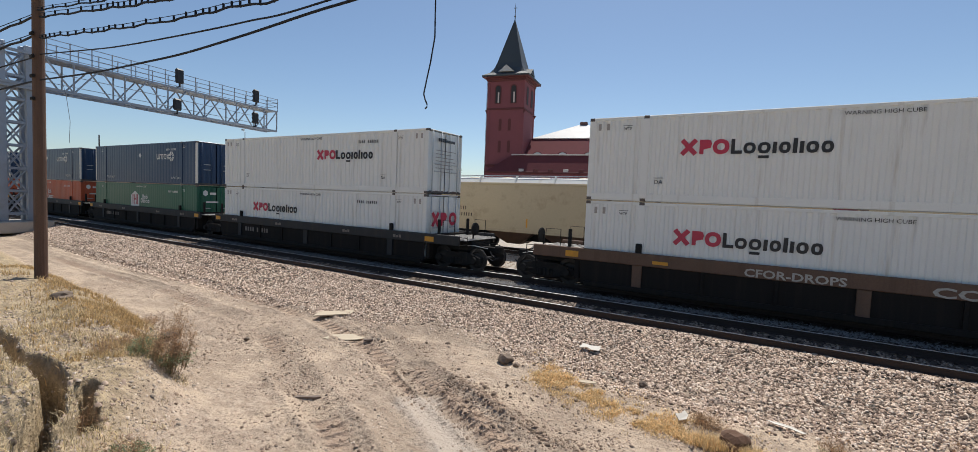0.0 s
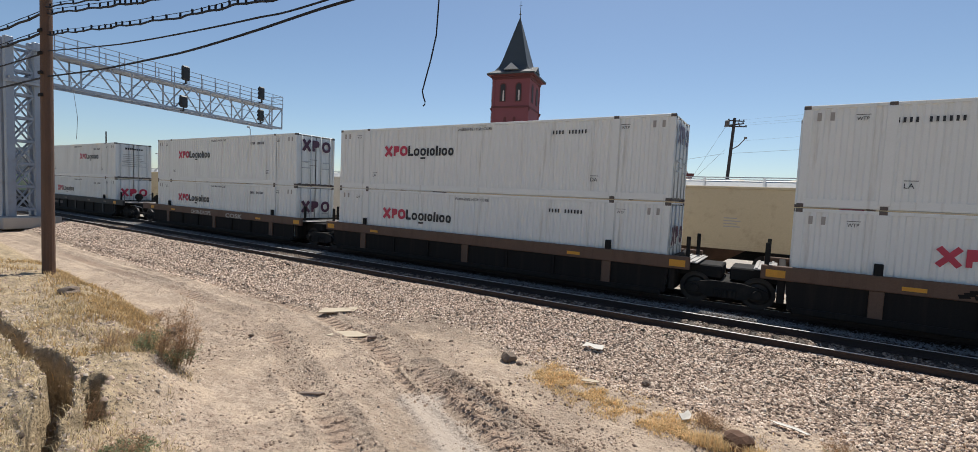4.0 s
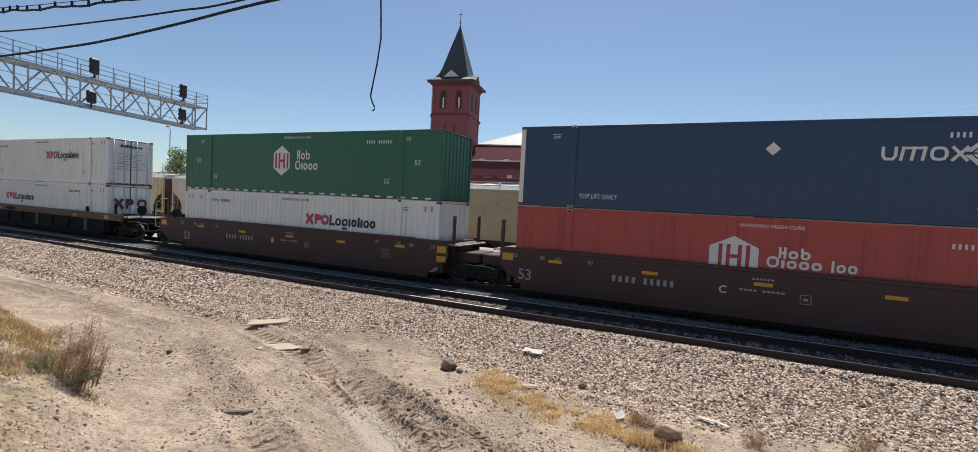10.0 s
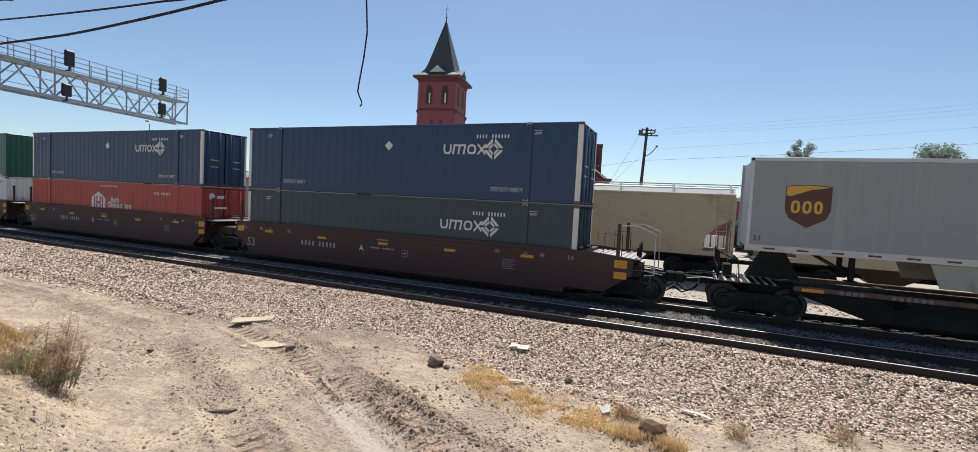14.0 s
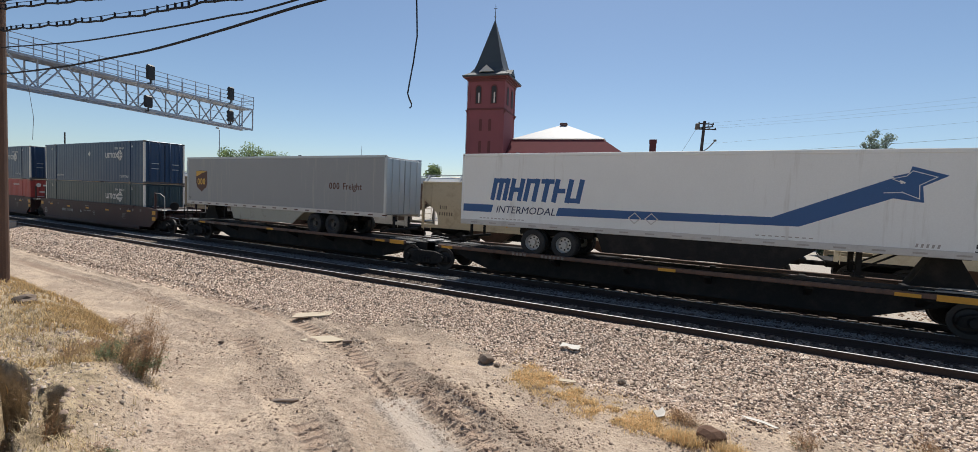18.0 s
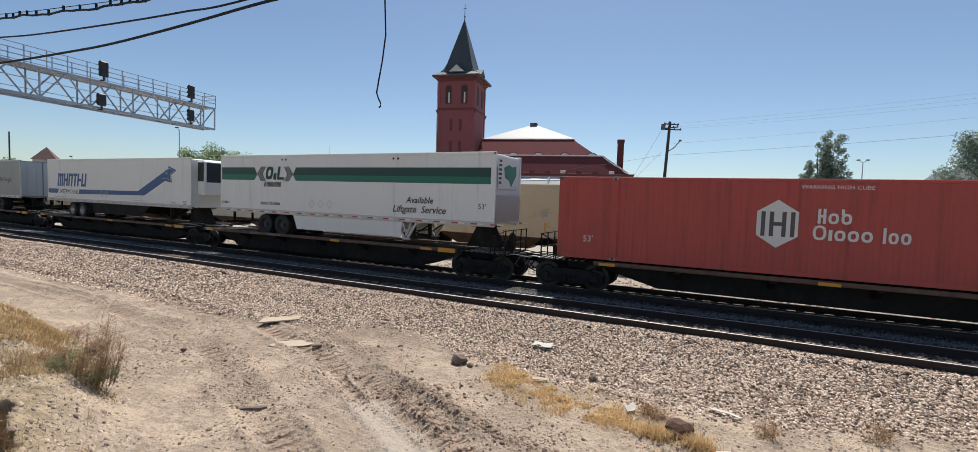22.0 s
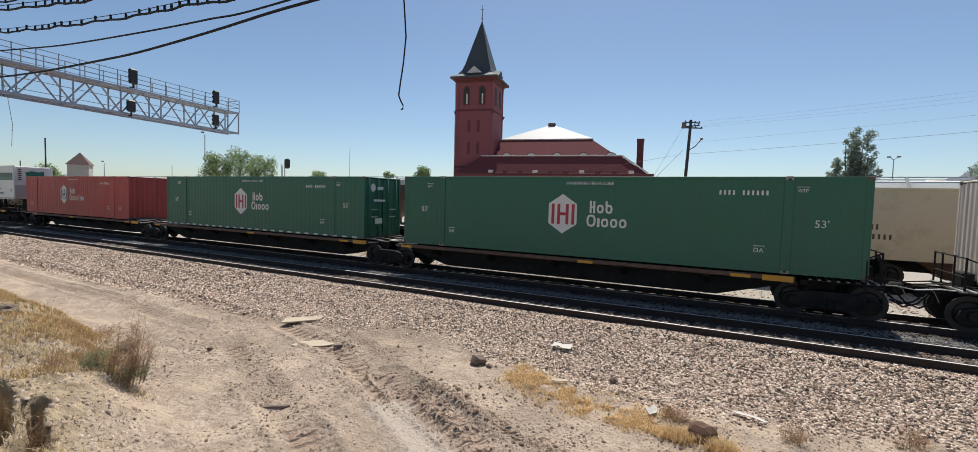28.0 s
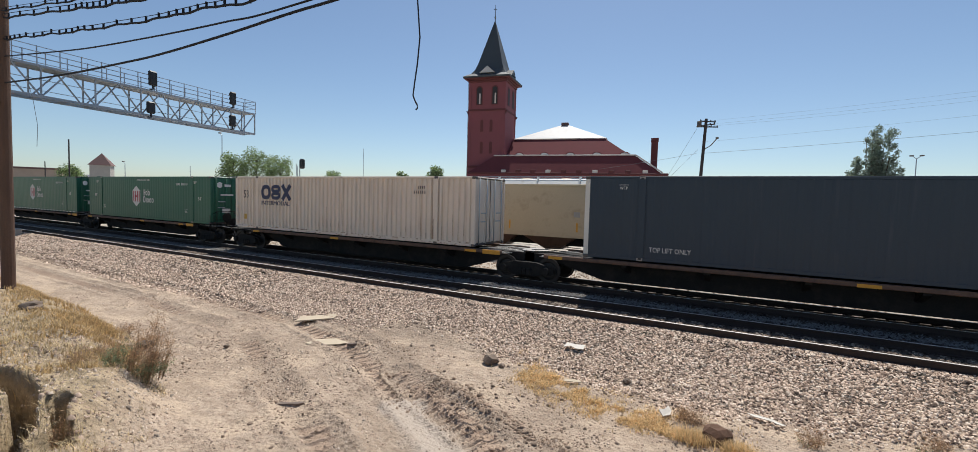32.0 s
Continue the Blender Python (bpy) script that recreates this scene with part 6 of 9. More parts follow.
def land(x, y):
    """Height of the ground."""
    x, y = np.asarray(x, float), np.asarray(y, float)
    fx, fy = np.array([p[0] for p in FOOT]), np.array([p[1] for p in FOOT])
    wob = crumpled(x, y, 1.3, 3, 40)
    inside = np.interp(x, fx, fy) - y + 0.18 * wob * smooth(-25, -14, x)
    bank = 0.72 * smooth(0.0, 1.5, inside) + 0.055 * np.clip(inside - 1.2, 0, 8)
    stand = 1.58 * np.exp(-((x / 3.4) ** 2 + ((y + 0.9) / 1.9) ** 2) ** 1.5)
    on_bank = smooth(0.0, 0.9, inside)
    patch = 1 - smooth(0.22, 0.5, off_line(x, y, PATCH) + 0.1 * wob)
    coarse, gritty = crumpled(x, y, 3.2, 4, 3), crumpled(x, y, 0.36, 4, 9, 0.66)
    rutted = np.exp(-((np.minimum(off_line(x, y, RUTS[0]), off_line(x, y, RUTS[1])) / 0.3) ** 4))
    bumps = 0.035 * coarse + 0.030 * gritty * (1 - 0.85 * patch) * (1 - 0.6 * rutted)
    z = GROUND_Z + bank + bumps * (1 + 0.3 * on_bank) + on_bank * (0.05 * crumpled(x, y, 0.9, 4, 21, 0.6))
    z = np.maximum(z, GROUND_Z + stand * 1.66)
    for line, drop, half in ((GULLY, 1.0, 0.14), (GULLY_SIDE, 0.7, 0.1)):
        d = off_line(x, y, line) + 0.06 * crumpled(x, y, 0.5, 3, 55)
        z = z - drop * (1 - smooth(half * 0.7, half * 1.3, d)) * smooth(0.3, 1.0, inside)
    for i, line in enumerate(RUTS):
        d = off_line(x, y, line)
        z = z - 0.07 * np.exp(-((d / 0.28) ** 2)) + 0.06 * np.exp(-(((d - 0.47) / 0.10) ** 2)) * (0.6 + 0.6 * wob)
        z = z + (1 - patch) * 0.024 * np.sin((x * 0.86 - y * 0.5) * 36 + 2.0 * np.sin(d * 8)) * np.exp(-((d / 0.34) ** 4)) * np.clip(0.75 + 0.6 * wob, 0, 1.3)
    for line, tall in ((CRUMBS, 0.08), (CRUMBS_LOW, 0.05)):
        z = z + tall * np.exp(-((off_line(x, y, line) / 0.18) ** 2)) * (0.7 + 0.6 * wob) * (1 - smooth(0.2, 0.6, np.abs(gritty)) * 0.4)
    bed = -0.225 + 0.02 * coarse
    z = z + (bed - z) * np.clip((y - 10.1) / 2.5, 0, 1) ** 0.9
    z = z + (-0.33 - z) * smooth(34.0, 40.0, y)
    return z


def axis_steps(lo, hi, step, far_lo, far_hi, grow=1.16):
    mid = list(np.arange(lo, hi + step / 2, step))
    left, right, d = [], [], step
    x = lo
    while x > far_lo:
        d *= grow
        x -= d
        left.append(x)
    d, x = step, hi
    while x < far_hi:
        d *= grow
        x += d
        right.append(x)
    return np.array(left[::-1] + mid + right)


gx, gy = axis_steps(-19.0, 2.6, 0.05, -3200, 3200, 1.14), axis_steps(0.6, 10.6, 0.045, -3200, 4200, 1.14)
X, Yg = np.meshgrid(gx, gy)
Zg = land(X, Yg)
nx, ny = len(gx), len(gy)
idx = np.arange(nx * ny).reshape(ny, nx)
me = bpy.data.meshes.new("ground")
me.from_pydata(np.stack([X.ravel(), Yg.ravel(), Zg.ravel()], -1).tolist(), [], np.stack([idx[:-1, :-1], idx[:-1, 1:], idx[1:, 1:], idx[1:, :-1]], -1).reshape(-1, 4).tolist())
me.materials.append(GROUND)
me.polygons.foreach_set("use_smooth", [True] * len(me.polygons))
soil = {"grey_gravel": 1 - smooth(0.25, 0.5, off_line(X, Yg, PATCH) + 0.12 * crumpled(X, Yg, 0.6, 3, 71)),
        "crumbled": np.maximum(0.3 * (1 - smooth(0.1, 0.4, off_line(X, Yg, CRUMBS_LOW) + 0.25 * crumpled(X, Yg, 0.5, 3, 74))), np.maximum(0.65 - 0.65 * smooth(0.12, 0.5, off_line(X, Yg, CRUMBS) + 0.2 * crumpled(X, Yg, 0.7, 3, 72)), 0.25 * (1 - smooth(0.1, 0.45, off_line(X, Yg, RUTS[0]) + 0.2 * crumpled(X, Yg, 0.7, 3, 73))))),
        "straw": smooth(0.2, 1.4, np.interp(X, [p[0] for p in FOOT], [p[1] for p in FOOT]) - Yg)}
# treads pressed into the wheel ruts: how far along the rut, and how deep
runs, prints = np.zeros(X.shape), np.zeros(X.shape)
for line in RUTS:
    gone, best = 0.0, np.full(X.shape, 1e9)
    along_rut = np.zeros(X.shape)
    for (ax, ay), (bx, by) in zip(line[:-1], line[1:]):
        span = math.hypot(bx - ax, by - ay)
        t = ((X - ax) * (bx - ax) + (Yg - ay) * (by - ay)) / span
        d = np.hypot(X - ax - np.clip(t, 0, span) * (bx - ax) / span, Yg - ay - np.clip(t, 0, span) * (by - ay) / span)
        along_rut = np.where(d < best, gone + t, along_rut)
        best, gone = np.minimum(best, d), gone + span
    near = best < 0.5
    runs = np.where(near, along_rut * 56 + 9 * best ** 2, runs)
    prints = np.where(near, (1 - smooth(0.16, 0.3, best)) * smooth(-0.35, 0.3, crumpled(X, Yg, 1.9, 3, 91)), prints)
soil["tread_run"], soil["tread_print"] = runs, prints * (1 - soil["grey_gravel"])
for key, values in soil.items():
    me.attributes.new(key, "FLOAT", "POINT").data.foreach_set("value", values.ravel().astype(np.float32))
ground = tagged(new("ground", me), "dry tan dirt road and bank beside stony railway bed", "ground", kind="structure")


def scatter(name, places, sizes, material, label, category, squash=(0.55, 0.9), seed=1, kind="stuff", sink=0.25):
    """Many angular stones in one mesh: bent boxes of eight corners, each turned its own way."""
    r = np.random.default_rng(seed)
    n = len(places)
    if category in ("dirt", "pebbles"):
        sink = 0.06
    base = np.array([(-1, -1, -1), (1, -1, -1), (1, 1, -1), (-1, 1, -1), (-1, -1, 1), (1, -1, 1), (1, 1, 1), (-1, 1, 1)], float)
    v = base[None] * r.uniform(0.62, 1.0, (n, 8, 3))
    v[:, 4:, :2] *= r.uniform(0.45, 0.95, (n, 1, 1))
    v *= np.stack([np.ones(n), r.uniform(*squash, n), r.uniform(squash[0] * 0.8, squash[1] * 0.85, n)], -1)[:, None] * (np.asarray(sizes) / 2)[:, None, None]
    a, b = r.uniform(0, 6.283, n), r.normal(0, 0.36, n)
    y = v[..., 1] * np.cos(b)[:, None] - v[..., 2] * np.sin(b)[:, None]
    z = v[..., 1] * np.sin(b)[:, None] + v[..., 2] * np.cos(b)[:, None]
    x = v[..., 0] * np.cos(a)[:, None] - y * np.sin(a)[:, None]
    y = v[..., 0] * np.sin(a)[:, None] + y * np.cos(a)[:, None]
    p = np.stack([x, y, z], -1) + np.asarray(places)[:, None]
    p[..., 2] += (np.asarray(sizes) * sink * 0.5)[:, None]
    quads = np.array([(4, 5, 6, 7), (0, 1, 5, 4), (1, 2, 6, 5), (2, 3, 7, 6), (3, 0, 4, 7)])
    f = (np.arange(n)[:, None, None] * 8 + quads[None]).reshape(-1, 4)
    m = bpy.data.meshes.new(name)
    m.vertices.add(n * 8)
    m.vertices.foreach_set("co", p.ravel())
    m.loops.add(f.size)
    m.loops.foreach_set("vertex_index", f.ravel())
    m.polygons.add(len(f))
    m.polygons.foreach_set("loop_start", np.arange(0, f.size, 4))
    m.update()
    m.validate()
    m.materials.append(material)
    return tagged(new(name, m), label, category, kind=kind)


def on_land(x, y, lift=0.0):
    return np.stack([x, y, land(x, y) + lift], -1)


# crushed stone on the shoulder, thicker where the camera is near
def shoulder(n, x0, x1, y0, y1, size, seed, ragged=1.0):
    r = np.random.default_rng(seed)
    x, y = r.uniform(x0, x1, n), r.uniform(y0, y1, n)
    edge = np.interp(x, [p[0] for p in STONE_EDGE], [p[1] for p in STONE_EDGE]) + 0.22 * crumpled(x, y, 0.9, 3, 77)
    keep = r.uniform(0, 1, n) < smooth(-0.35, 0.4, y - edge + r.normal(0, 0.1, n))
    x, y = x[keep], y[keep]
    return on_land(x, y) + np.array([0, 0, 0.04]) * smooth(12.3, 12.7, y)[:, None], r.uniform(*size, len(x))


pl, sz = shoulder(74000, -16, 9, 9.2, 13.05, (0.034, 0.09), 3)
scatter("ballast", pl, sz, STONE, "tan and pale grey crushed stone beside the rails", "gravel", (0.36, 0.7), seed=4)
pl, sz = shoulder(29000, -50, -16, 9.3, 13.05, (0.06, 0.12), 5)
scatter("ballast", pl, sz, STONE, "tan and pale grey crushed stone beside the rails", "gravel", (0.36, 0.7), seed=6)
r = np.random.default_rng(11)
x, y = r.uniform(-60, 9, 22000), 15.98 + 0.5 * r.uniform(-1, 1, 22000) ** 3 + r.normal(0, 0.14, 22000)
scatter("ballast", np.stack([x, y, np.full(x.shape, -0.2)], -1), r.uniform(0.03, 0.06, len(x)), STONE_FINES, "dusty pale ballast in a strip between the tracks", "gravel", seed=15)
x, y = r.uniform(-40, 9, 9500), r.uniform(13.8, 14.45, 9500)
keep = np.abs((x + 400.3) / 0.52 - np.round((x + 400.3) / 0.52)) > 0.17
scatter("ballast", np.stack([x, y, np.full(x.shape, -0.2)], -1)[keep], r.uniform(0.05, 0.085, int(keep.sum())), STONE_DUSTY, "dusty pale ballast between the ties", "gravel", seed=16)
x, y = r.uniform(-34, 9, 19000), np.concatenate([r.uniform(13.2, 14.5, 9500), r.uniform(14.7, 16.9, 9500)])
scatter("ballast", np.stack([x, y, np.full(x.shape, -0.215)], -1), r.uniform(0.05, 0.09, len(x)), STONE_SHADED, "crushed stone between the tracks", "gravel", seed=12)
x, y = r.uniform(-30, 12, 9000), r.uniform(18.6, 26.5, 9000)
scatter("ballast", np.stack([x, y, np.full(x.shape, -0.225)], -1), r.uniform(0.06, 0.11, len(x)), STONE_PALE, "crushed stone beyond the train", "gravel", seed=13)

# pebbles and clods on the road, thick near the ruts
def along(line, n, spread):
    t = np.sort(r.uniform(0, 1, n))
    ax, ay = np.array([p[0] for p in line], float), np.array([p[1] for p in line], float)
    far = np.concatenate([[0], np.cumsum(np.hypot(np.diff(ax), np.diff(ay)))])
    return np.interp(t, far / far[-1], ax) + r.normal(0, spread, n), np.interp(t, far / far[-1], ay) + r.normal(0, spread, n)


n = 42000
x, y = r.uniform(-24, 3, n), 2.2 + 8.2 * r.uniform(0, 1, n)
keep = crumpled(x, y, 1.7, 3, 86) + r.normal(0, 0.22, n) > 0.0
x, y = x[keep], y[keep]
n = len(x)
scatter("pebbles", on_land(x, y), r.gamma(2.4, 0.0075, n).clip(0.008, 0.07), PEBBLE, "small grey and tan pebbles strewn on the dirt road", "pebbles", seed=21)
n = 6500
x, y = np.concatenate([np.stack(along(CRUMBS[1:], 3000, 0.26)), np.stack(along(CRUMBS[3:], 2300, 0.12)), np.stack(along(CRUMBS_LOW, 1200, 0.2))], 1)
y = y + 0.12 * np.sin(x * 2.3) + 0.06 * np.sin(x * 5)
keep = crumpled(x, y, 0.9, 3, 83) + r.normal(0, 0.35, n) > -0.1
x, y = x[keep], y[keep]
n = len(x)
scatter("dirt_clods", on_land(x, y), r.gamma(1.5, 0.018, n).clip(0.008, 0.16), CLOD_DARK, "dark crumbled dirt thrown up along the wheel rut", "dirt", seed=22)
n = 2600
x, y = along(RUTS[0][2:], n, 0.4)
scatter("dirt_clods", on_land(x, y), r.gamma(1.6, 0.011, n).clip(0.006, 0.07), CLOD_DARK, "dark crumbs of dirt in the wheel rut", "dirt", seed=25)
n = 46000
x, y = r.uniform(-22, 3, n), r.uniform(2.0, 10.6, n)
keep = crumpled(x, y, 1.4, 3, 81) + r.normal(0, 0.2, n) > 0.2
x, y = x[keep], y[keep]
n = len(x)
scatter("dirt_clods", on_land(x, y), r.gamma(2.0, 0.012, n).clip(0.008, 0.085), CLOD, "crumbs and small lumps of dirt on the road", "dirt", seed=23)
n = 13000
x = r.uniform(-15, -4.6, n)
y = np.interp(x, [p[0] for p in FOOT], [p[1] for p in FOOT]) - r.uniform(-0.1, 4.2, n)
scatter("pebbles", on_land(x, y), r.gamma(1.6, 0.013, n).clip(0.008, 0.11), PEBBLE, "gravelly rubble on the eroded bank", "pebbles", seed=24)


n = 15000
x, y = r.uniform(-13, 2, n), r.uniform(3.2, 9.8, n)
keep = crumpled(x, y, 1.2, 3, 88) + r.normal(0, 0.2, n) > 0.35
scatter("dirt_clods", on_land(x[keep], y[keep]), r.gamma(2.2, 0.013, int(keep.sum())).clip(0.012, 0.09), CLOD_DARK, "loose crumbs of soil trodden over the road", "dirt", (0.5, 0.95), seed=29)
n = 620
x = r.uniform(-13, -6.0, n)
y = np.interp(x, [p[0] for p in FOOT], [p[1] for p in FOOT]) - 0.2 - r.gamma(2.0, 0.6, n)
keep = crumpled(x, y, 1.0, 3, 85) + r.normal(0, 0.4, n) > 0.15
scatter("dirt_clods", on_land(x[keep], y[keep]), r.gamma(2.2, 0.022, int(keep.sum())).clip(0.02, 0.13), CLOD, "broken lumps of dry earth on the crumbling bank", "dirt", seed=27)
n = 5000
x, y = r.uniform(-13.5, -5.0, n), r.uniform(0.6, 4.2, n)
scatter("dirt_clods", on_land(x, y), r.gamma(1.5, 0.011, n).clip(0.008, 0.12), CLOD, "crumbled clods on both sides of the gully", "dirt", seed=26)


n = 5200
x = r.uniform(-15, -5.5, n)
y = np.interp(x, [p[0] for p in FOOT], [p[1] for p in FOOT]) + 0.1 - r.gamma(2.0, 0.75, n)
keep = crumpled(x, y, 0.8, 3, 87) + r.normal(0, 0.6, n) > 0.0
scatter("dirt_clods", on_land(x[keep], y[keep]), r.gamma(1.5, 0.014, int(keep.sum())).clip(0.008, 0.1), CLOD_DARK, "dark crumbs and root bits strewn over the bank", "dirt", seed=28)


def rock(name, x, y, size, material, label, seed, flat_k=0.7, sink=0.2):
    rr = random.Random(seed)
    bm = bmesh.new()
    bmesh.ops.create_icosphere(bm, subdivisions=2, radius=size / 2)
    off = Vector((rr.uniform(-9, 9), rr.uniform(-9, 9), 0))
    for v in bm.verts:
        v.co *= 1 + 0.45 * noise.noise(v.co * (2.6 / size) + off) + 0.18 * noise.noise(v.co * (6 / size) + off)
        v.co.z *= flat_k
    m = bpy.data.meshes.new(name)
    bm.to_mesh(m)
    bm.free()
    m.materials.append(material)
    ob = tagged(new(name, m), label, "rock")
    ob.matrix_basis = pose(x, y, float(land(x, y)) + size * flat_k * (0.5 - sink), 0, 0, rr.uniform(0, 360))
    return ob


rock("rock", -5.32, 9.69, 0.40, ROCK, "grey stone lying at the foot of the ballast", 1)
rock("rock", -4.98, 9.62, 0.16, ROCK, "small dark stone beside a larger one", 3)
rock("rock", -0.33, 8.5, 0.5, ROCK_RED, "rusty brown boulder set in dry grass", 17, 0.8, 0.32)
rock("rock", -2.2, 10.2, 0.18, ROCK, "dark fist-sized stone on the gravel", 5)
rock("rock", -7.2, 9.9, 0.12, ROCK, "dark pebble on the sandy road edge", 6)
rock("rock", -11.4, 6.9, 0.13, ROCK, "dark stone lying on the dirt road", 7)
rock("rock", -12.9, 5.75, 0.38, ROCK, "weathered stone at the rim of the bank", 8)
rock("rock", -16.0, 4.6, 0.5, ROCK, "pale stone half buried in dry grass", 10, 0.5)
rock("rock", 1.05, 8.05, 0.22, CONCRETE, "pale broken lump on the dirt", 11)


def sheet(name, x, y, turn, outline, material, label, thick=0.012, tilt=(0, 0), lift=0.01, fold=0.0):
    """A board or crumpled paper lying on the ground."""
    sh = Shape().prism(outline, 0, thick, "z")
    if fold:
        sh.v = [(a, b, c + fold * abs(math.sin(3.1 * a + 1)) + 0.4 * fold * math.sin(5 * b)) for a, b, c in sh.v]
    ob = solid(name, sh, material, label, "litter")
    ob.matrix_basis = pose(x, y, float(land(x, y)) + lift, tilt[0], tilt[1], turn)
    return ob


sheet("cardboard_sheet", -11.75, 9.98, 53, [(-0.62, -0.2), (0.5, -0.26), (0.64, 0.16), (-0.42, 0.22)], CARD_PALE, "pale flattened cardboard lying on the road edge", 0.035, (2, -1), 0.02)
sheet("cardboard_sheet", -9.75, 8.65, 46, [(-0.55, -0.1), (-0.2, -0.22), (0.3, -0.24), (0.55, -0.1), (0.2, 0.16), (-0.3, 0.2)], CARD_PALE, "torn sheet of pale cardboard on the dirt", 0.015, (2, 2), 0.03, 0.035)
sheet("wood_scrap", -9.05, 8.85, 50, [(-0.12, -0.04), (0.12, -0.04), (0.11, 0.03), (-0.1, 0.04)], OLD_WOOD, "short dark scrap of wood on the dirt", 0.05)
sheet("paper_sheet", -3.72, 11.1, 10, [(-0.25, -0.1), (-0.08, -0.04), (0.05, -0.14), (0.24, -0.12), (0.25, 0.1), (0.02, 0.05), (-0.2, 0.13)], PAPER, "crumpled white paper on the ballast", 0.015, (8, 4), 0.06, 0.05)
sheet("paper_sheet", -3.2, 9.55, 20, [(-0.2, -0.03), (0.0, -0.06), (0.18, -0.05), (0.14, 0.03), (-0.16, 0.05)], CARD_PALE, "scrap of pale paper in dry grass", 0.012, (5, 0), 0.04, 0.02)
sheet("paper_sheet", -1.25, 9.0, 70, [(-0.16, -0.05), (0.02, -0.09), (0.15, -0.03), (0.17, 0.07), (0.0, 0.04), (-0.12, 0.08)], PAPER, "crumpled white wrapper in dry grass", 0.02, (25, 5), 0.05, 0.07)
sheet("paper_sheet", 0.38, 9.76, -14, [(-0.32, 0.05), (-0.18, -0.02), (0.08, -0.03), (0.28, -0.08), (0.33, -0.03), (0.1, 0.04), (-0.12, 0.06)], PAPER, "long strip of pale litter beside the gravel", 0.012, (4, 0), 0.04, 0.03)
sheet("paper_sheet", 0.35, 8.0, 30, [(-0.13, -0.08), (0.12, -0.1), (0.14, 0.08), (-0.1, 0.09)], PAPER, "crumpled pale scrap on the dirt", 0.02, (10, 5), 0.05, 0.05)
sheet("wood_scrap", -7.42, 5.72, 48, [(-0.27, -0.01), (-0.22, -0.04), (-0.05, -0.03), (0.14, -0.05), (0.24, -0.02), (0.2, 0.02), (-0.02, 0.01), (-0.16, 0.045)], OLD_WOOD, "charred piece of timber in the wheel rut", 0.045, (7, 4), -0.005)
sheet("wood_scrap", -3.9, 4.6, 40, [(-0.25, -0.05), (0.3, -0.06), (0.25, 0.06), (-0.22, 0.05)], OLD_WOOD, "dark splintered wood in the wheel rut", 0.06, (4, 6), 0.02)


# ---- tracks ----
def track(name, y, x0, x1, near_ties, label, polish=RAIL_TOP):
    root = thing(name, label, "railway track", "railway tracks", kind="structure")
    outline = [(-0.037, 0), (0.037, 0), (0.037, -0.035), (0.012, -0.05), (0.012, -0.15), (0.075, -0.17), (0.075, -0.185), (-0.075, -0.185), (-0.075, -0.17), (-0.012, -0.15), (-0.012, -0.05), (-0.037, -0.035)]
    for s in (-1, 1):
        rail = part("rail", Shape().prism([(y + s * GAUGE / 2 + a, b - 0.004) for a, b in outline], x0, x1, "x"), RAIL_SIDE, root)
        part("rail_head", Shape().box(x0, x1, y + s * GAUGE / 2 - 0.031, y + s * GAUGE / 2 + 0.031, -0.0038, 0.0), polish, rail, "polished running surface" if polish is RAIL_TOP else "dull worn running surface")
    tie = Shape().cbox(-0.115, 0.115, -1.3, 1.3, -0.37, -0.195, 0.015).data("tie", TIE)
    pl = Shape()
    for s in (-1, 1):
        pl.box(-0.1, 0.1, s * GAUGE / 2 - 0.19, s * GAUGE / 2 + 0.19, -0.195, -0.187)
        for a in (-0.05, 0.05):
            for b in (-0.11, 0.11):
                pl.box(a - 0.015, a + 0.015, s * GAUGE / 2 + b - 0.015, s * GAUGE / 2 + b + 0.015, -0.187, -0.155)
    pl = pl.data("tie_plate", RAIL_SIDE)
    rest = Shape()
    rr = random.Random(5)
    for i in range(int((x1 - x0) / 0.52)):
        x = x0 + 0.3 + i * 0.52
        if near_ties[0] < x < near_ties[1]:
            t = part("tie", tie, TIE, root, at=pose(x + rr.uniform(-0.03, 0.03), y + rr.uniform(-0.04, 0.04), 0, 0, 0, rr.uniform(-1, 1)))
            part("tie_plate", pl, RAIL_SIDE, t)
        elif -150 < x < 40:
            rest.box(x - 0.115, x + 0.115, y - 1.3, y + 1.3, -0.37, -0.195)
    if rest.v:
        tagged(part("far_ties", rest, TIE, root), kind="stuff")
    return root


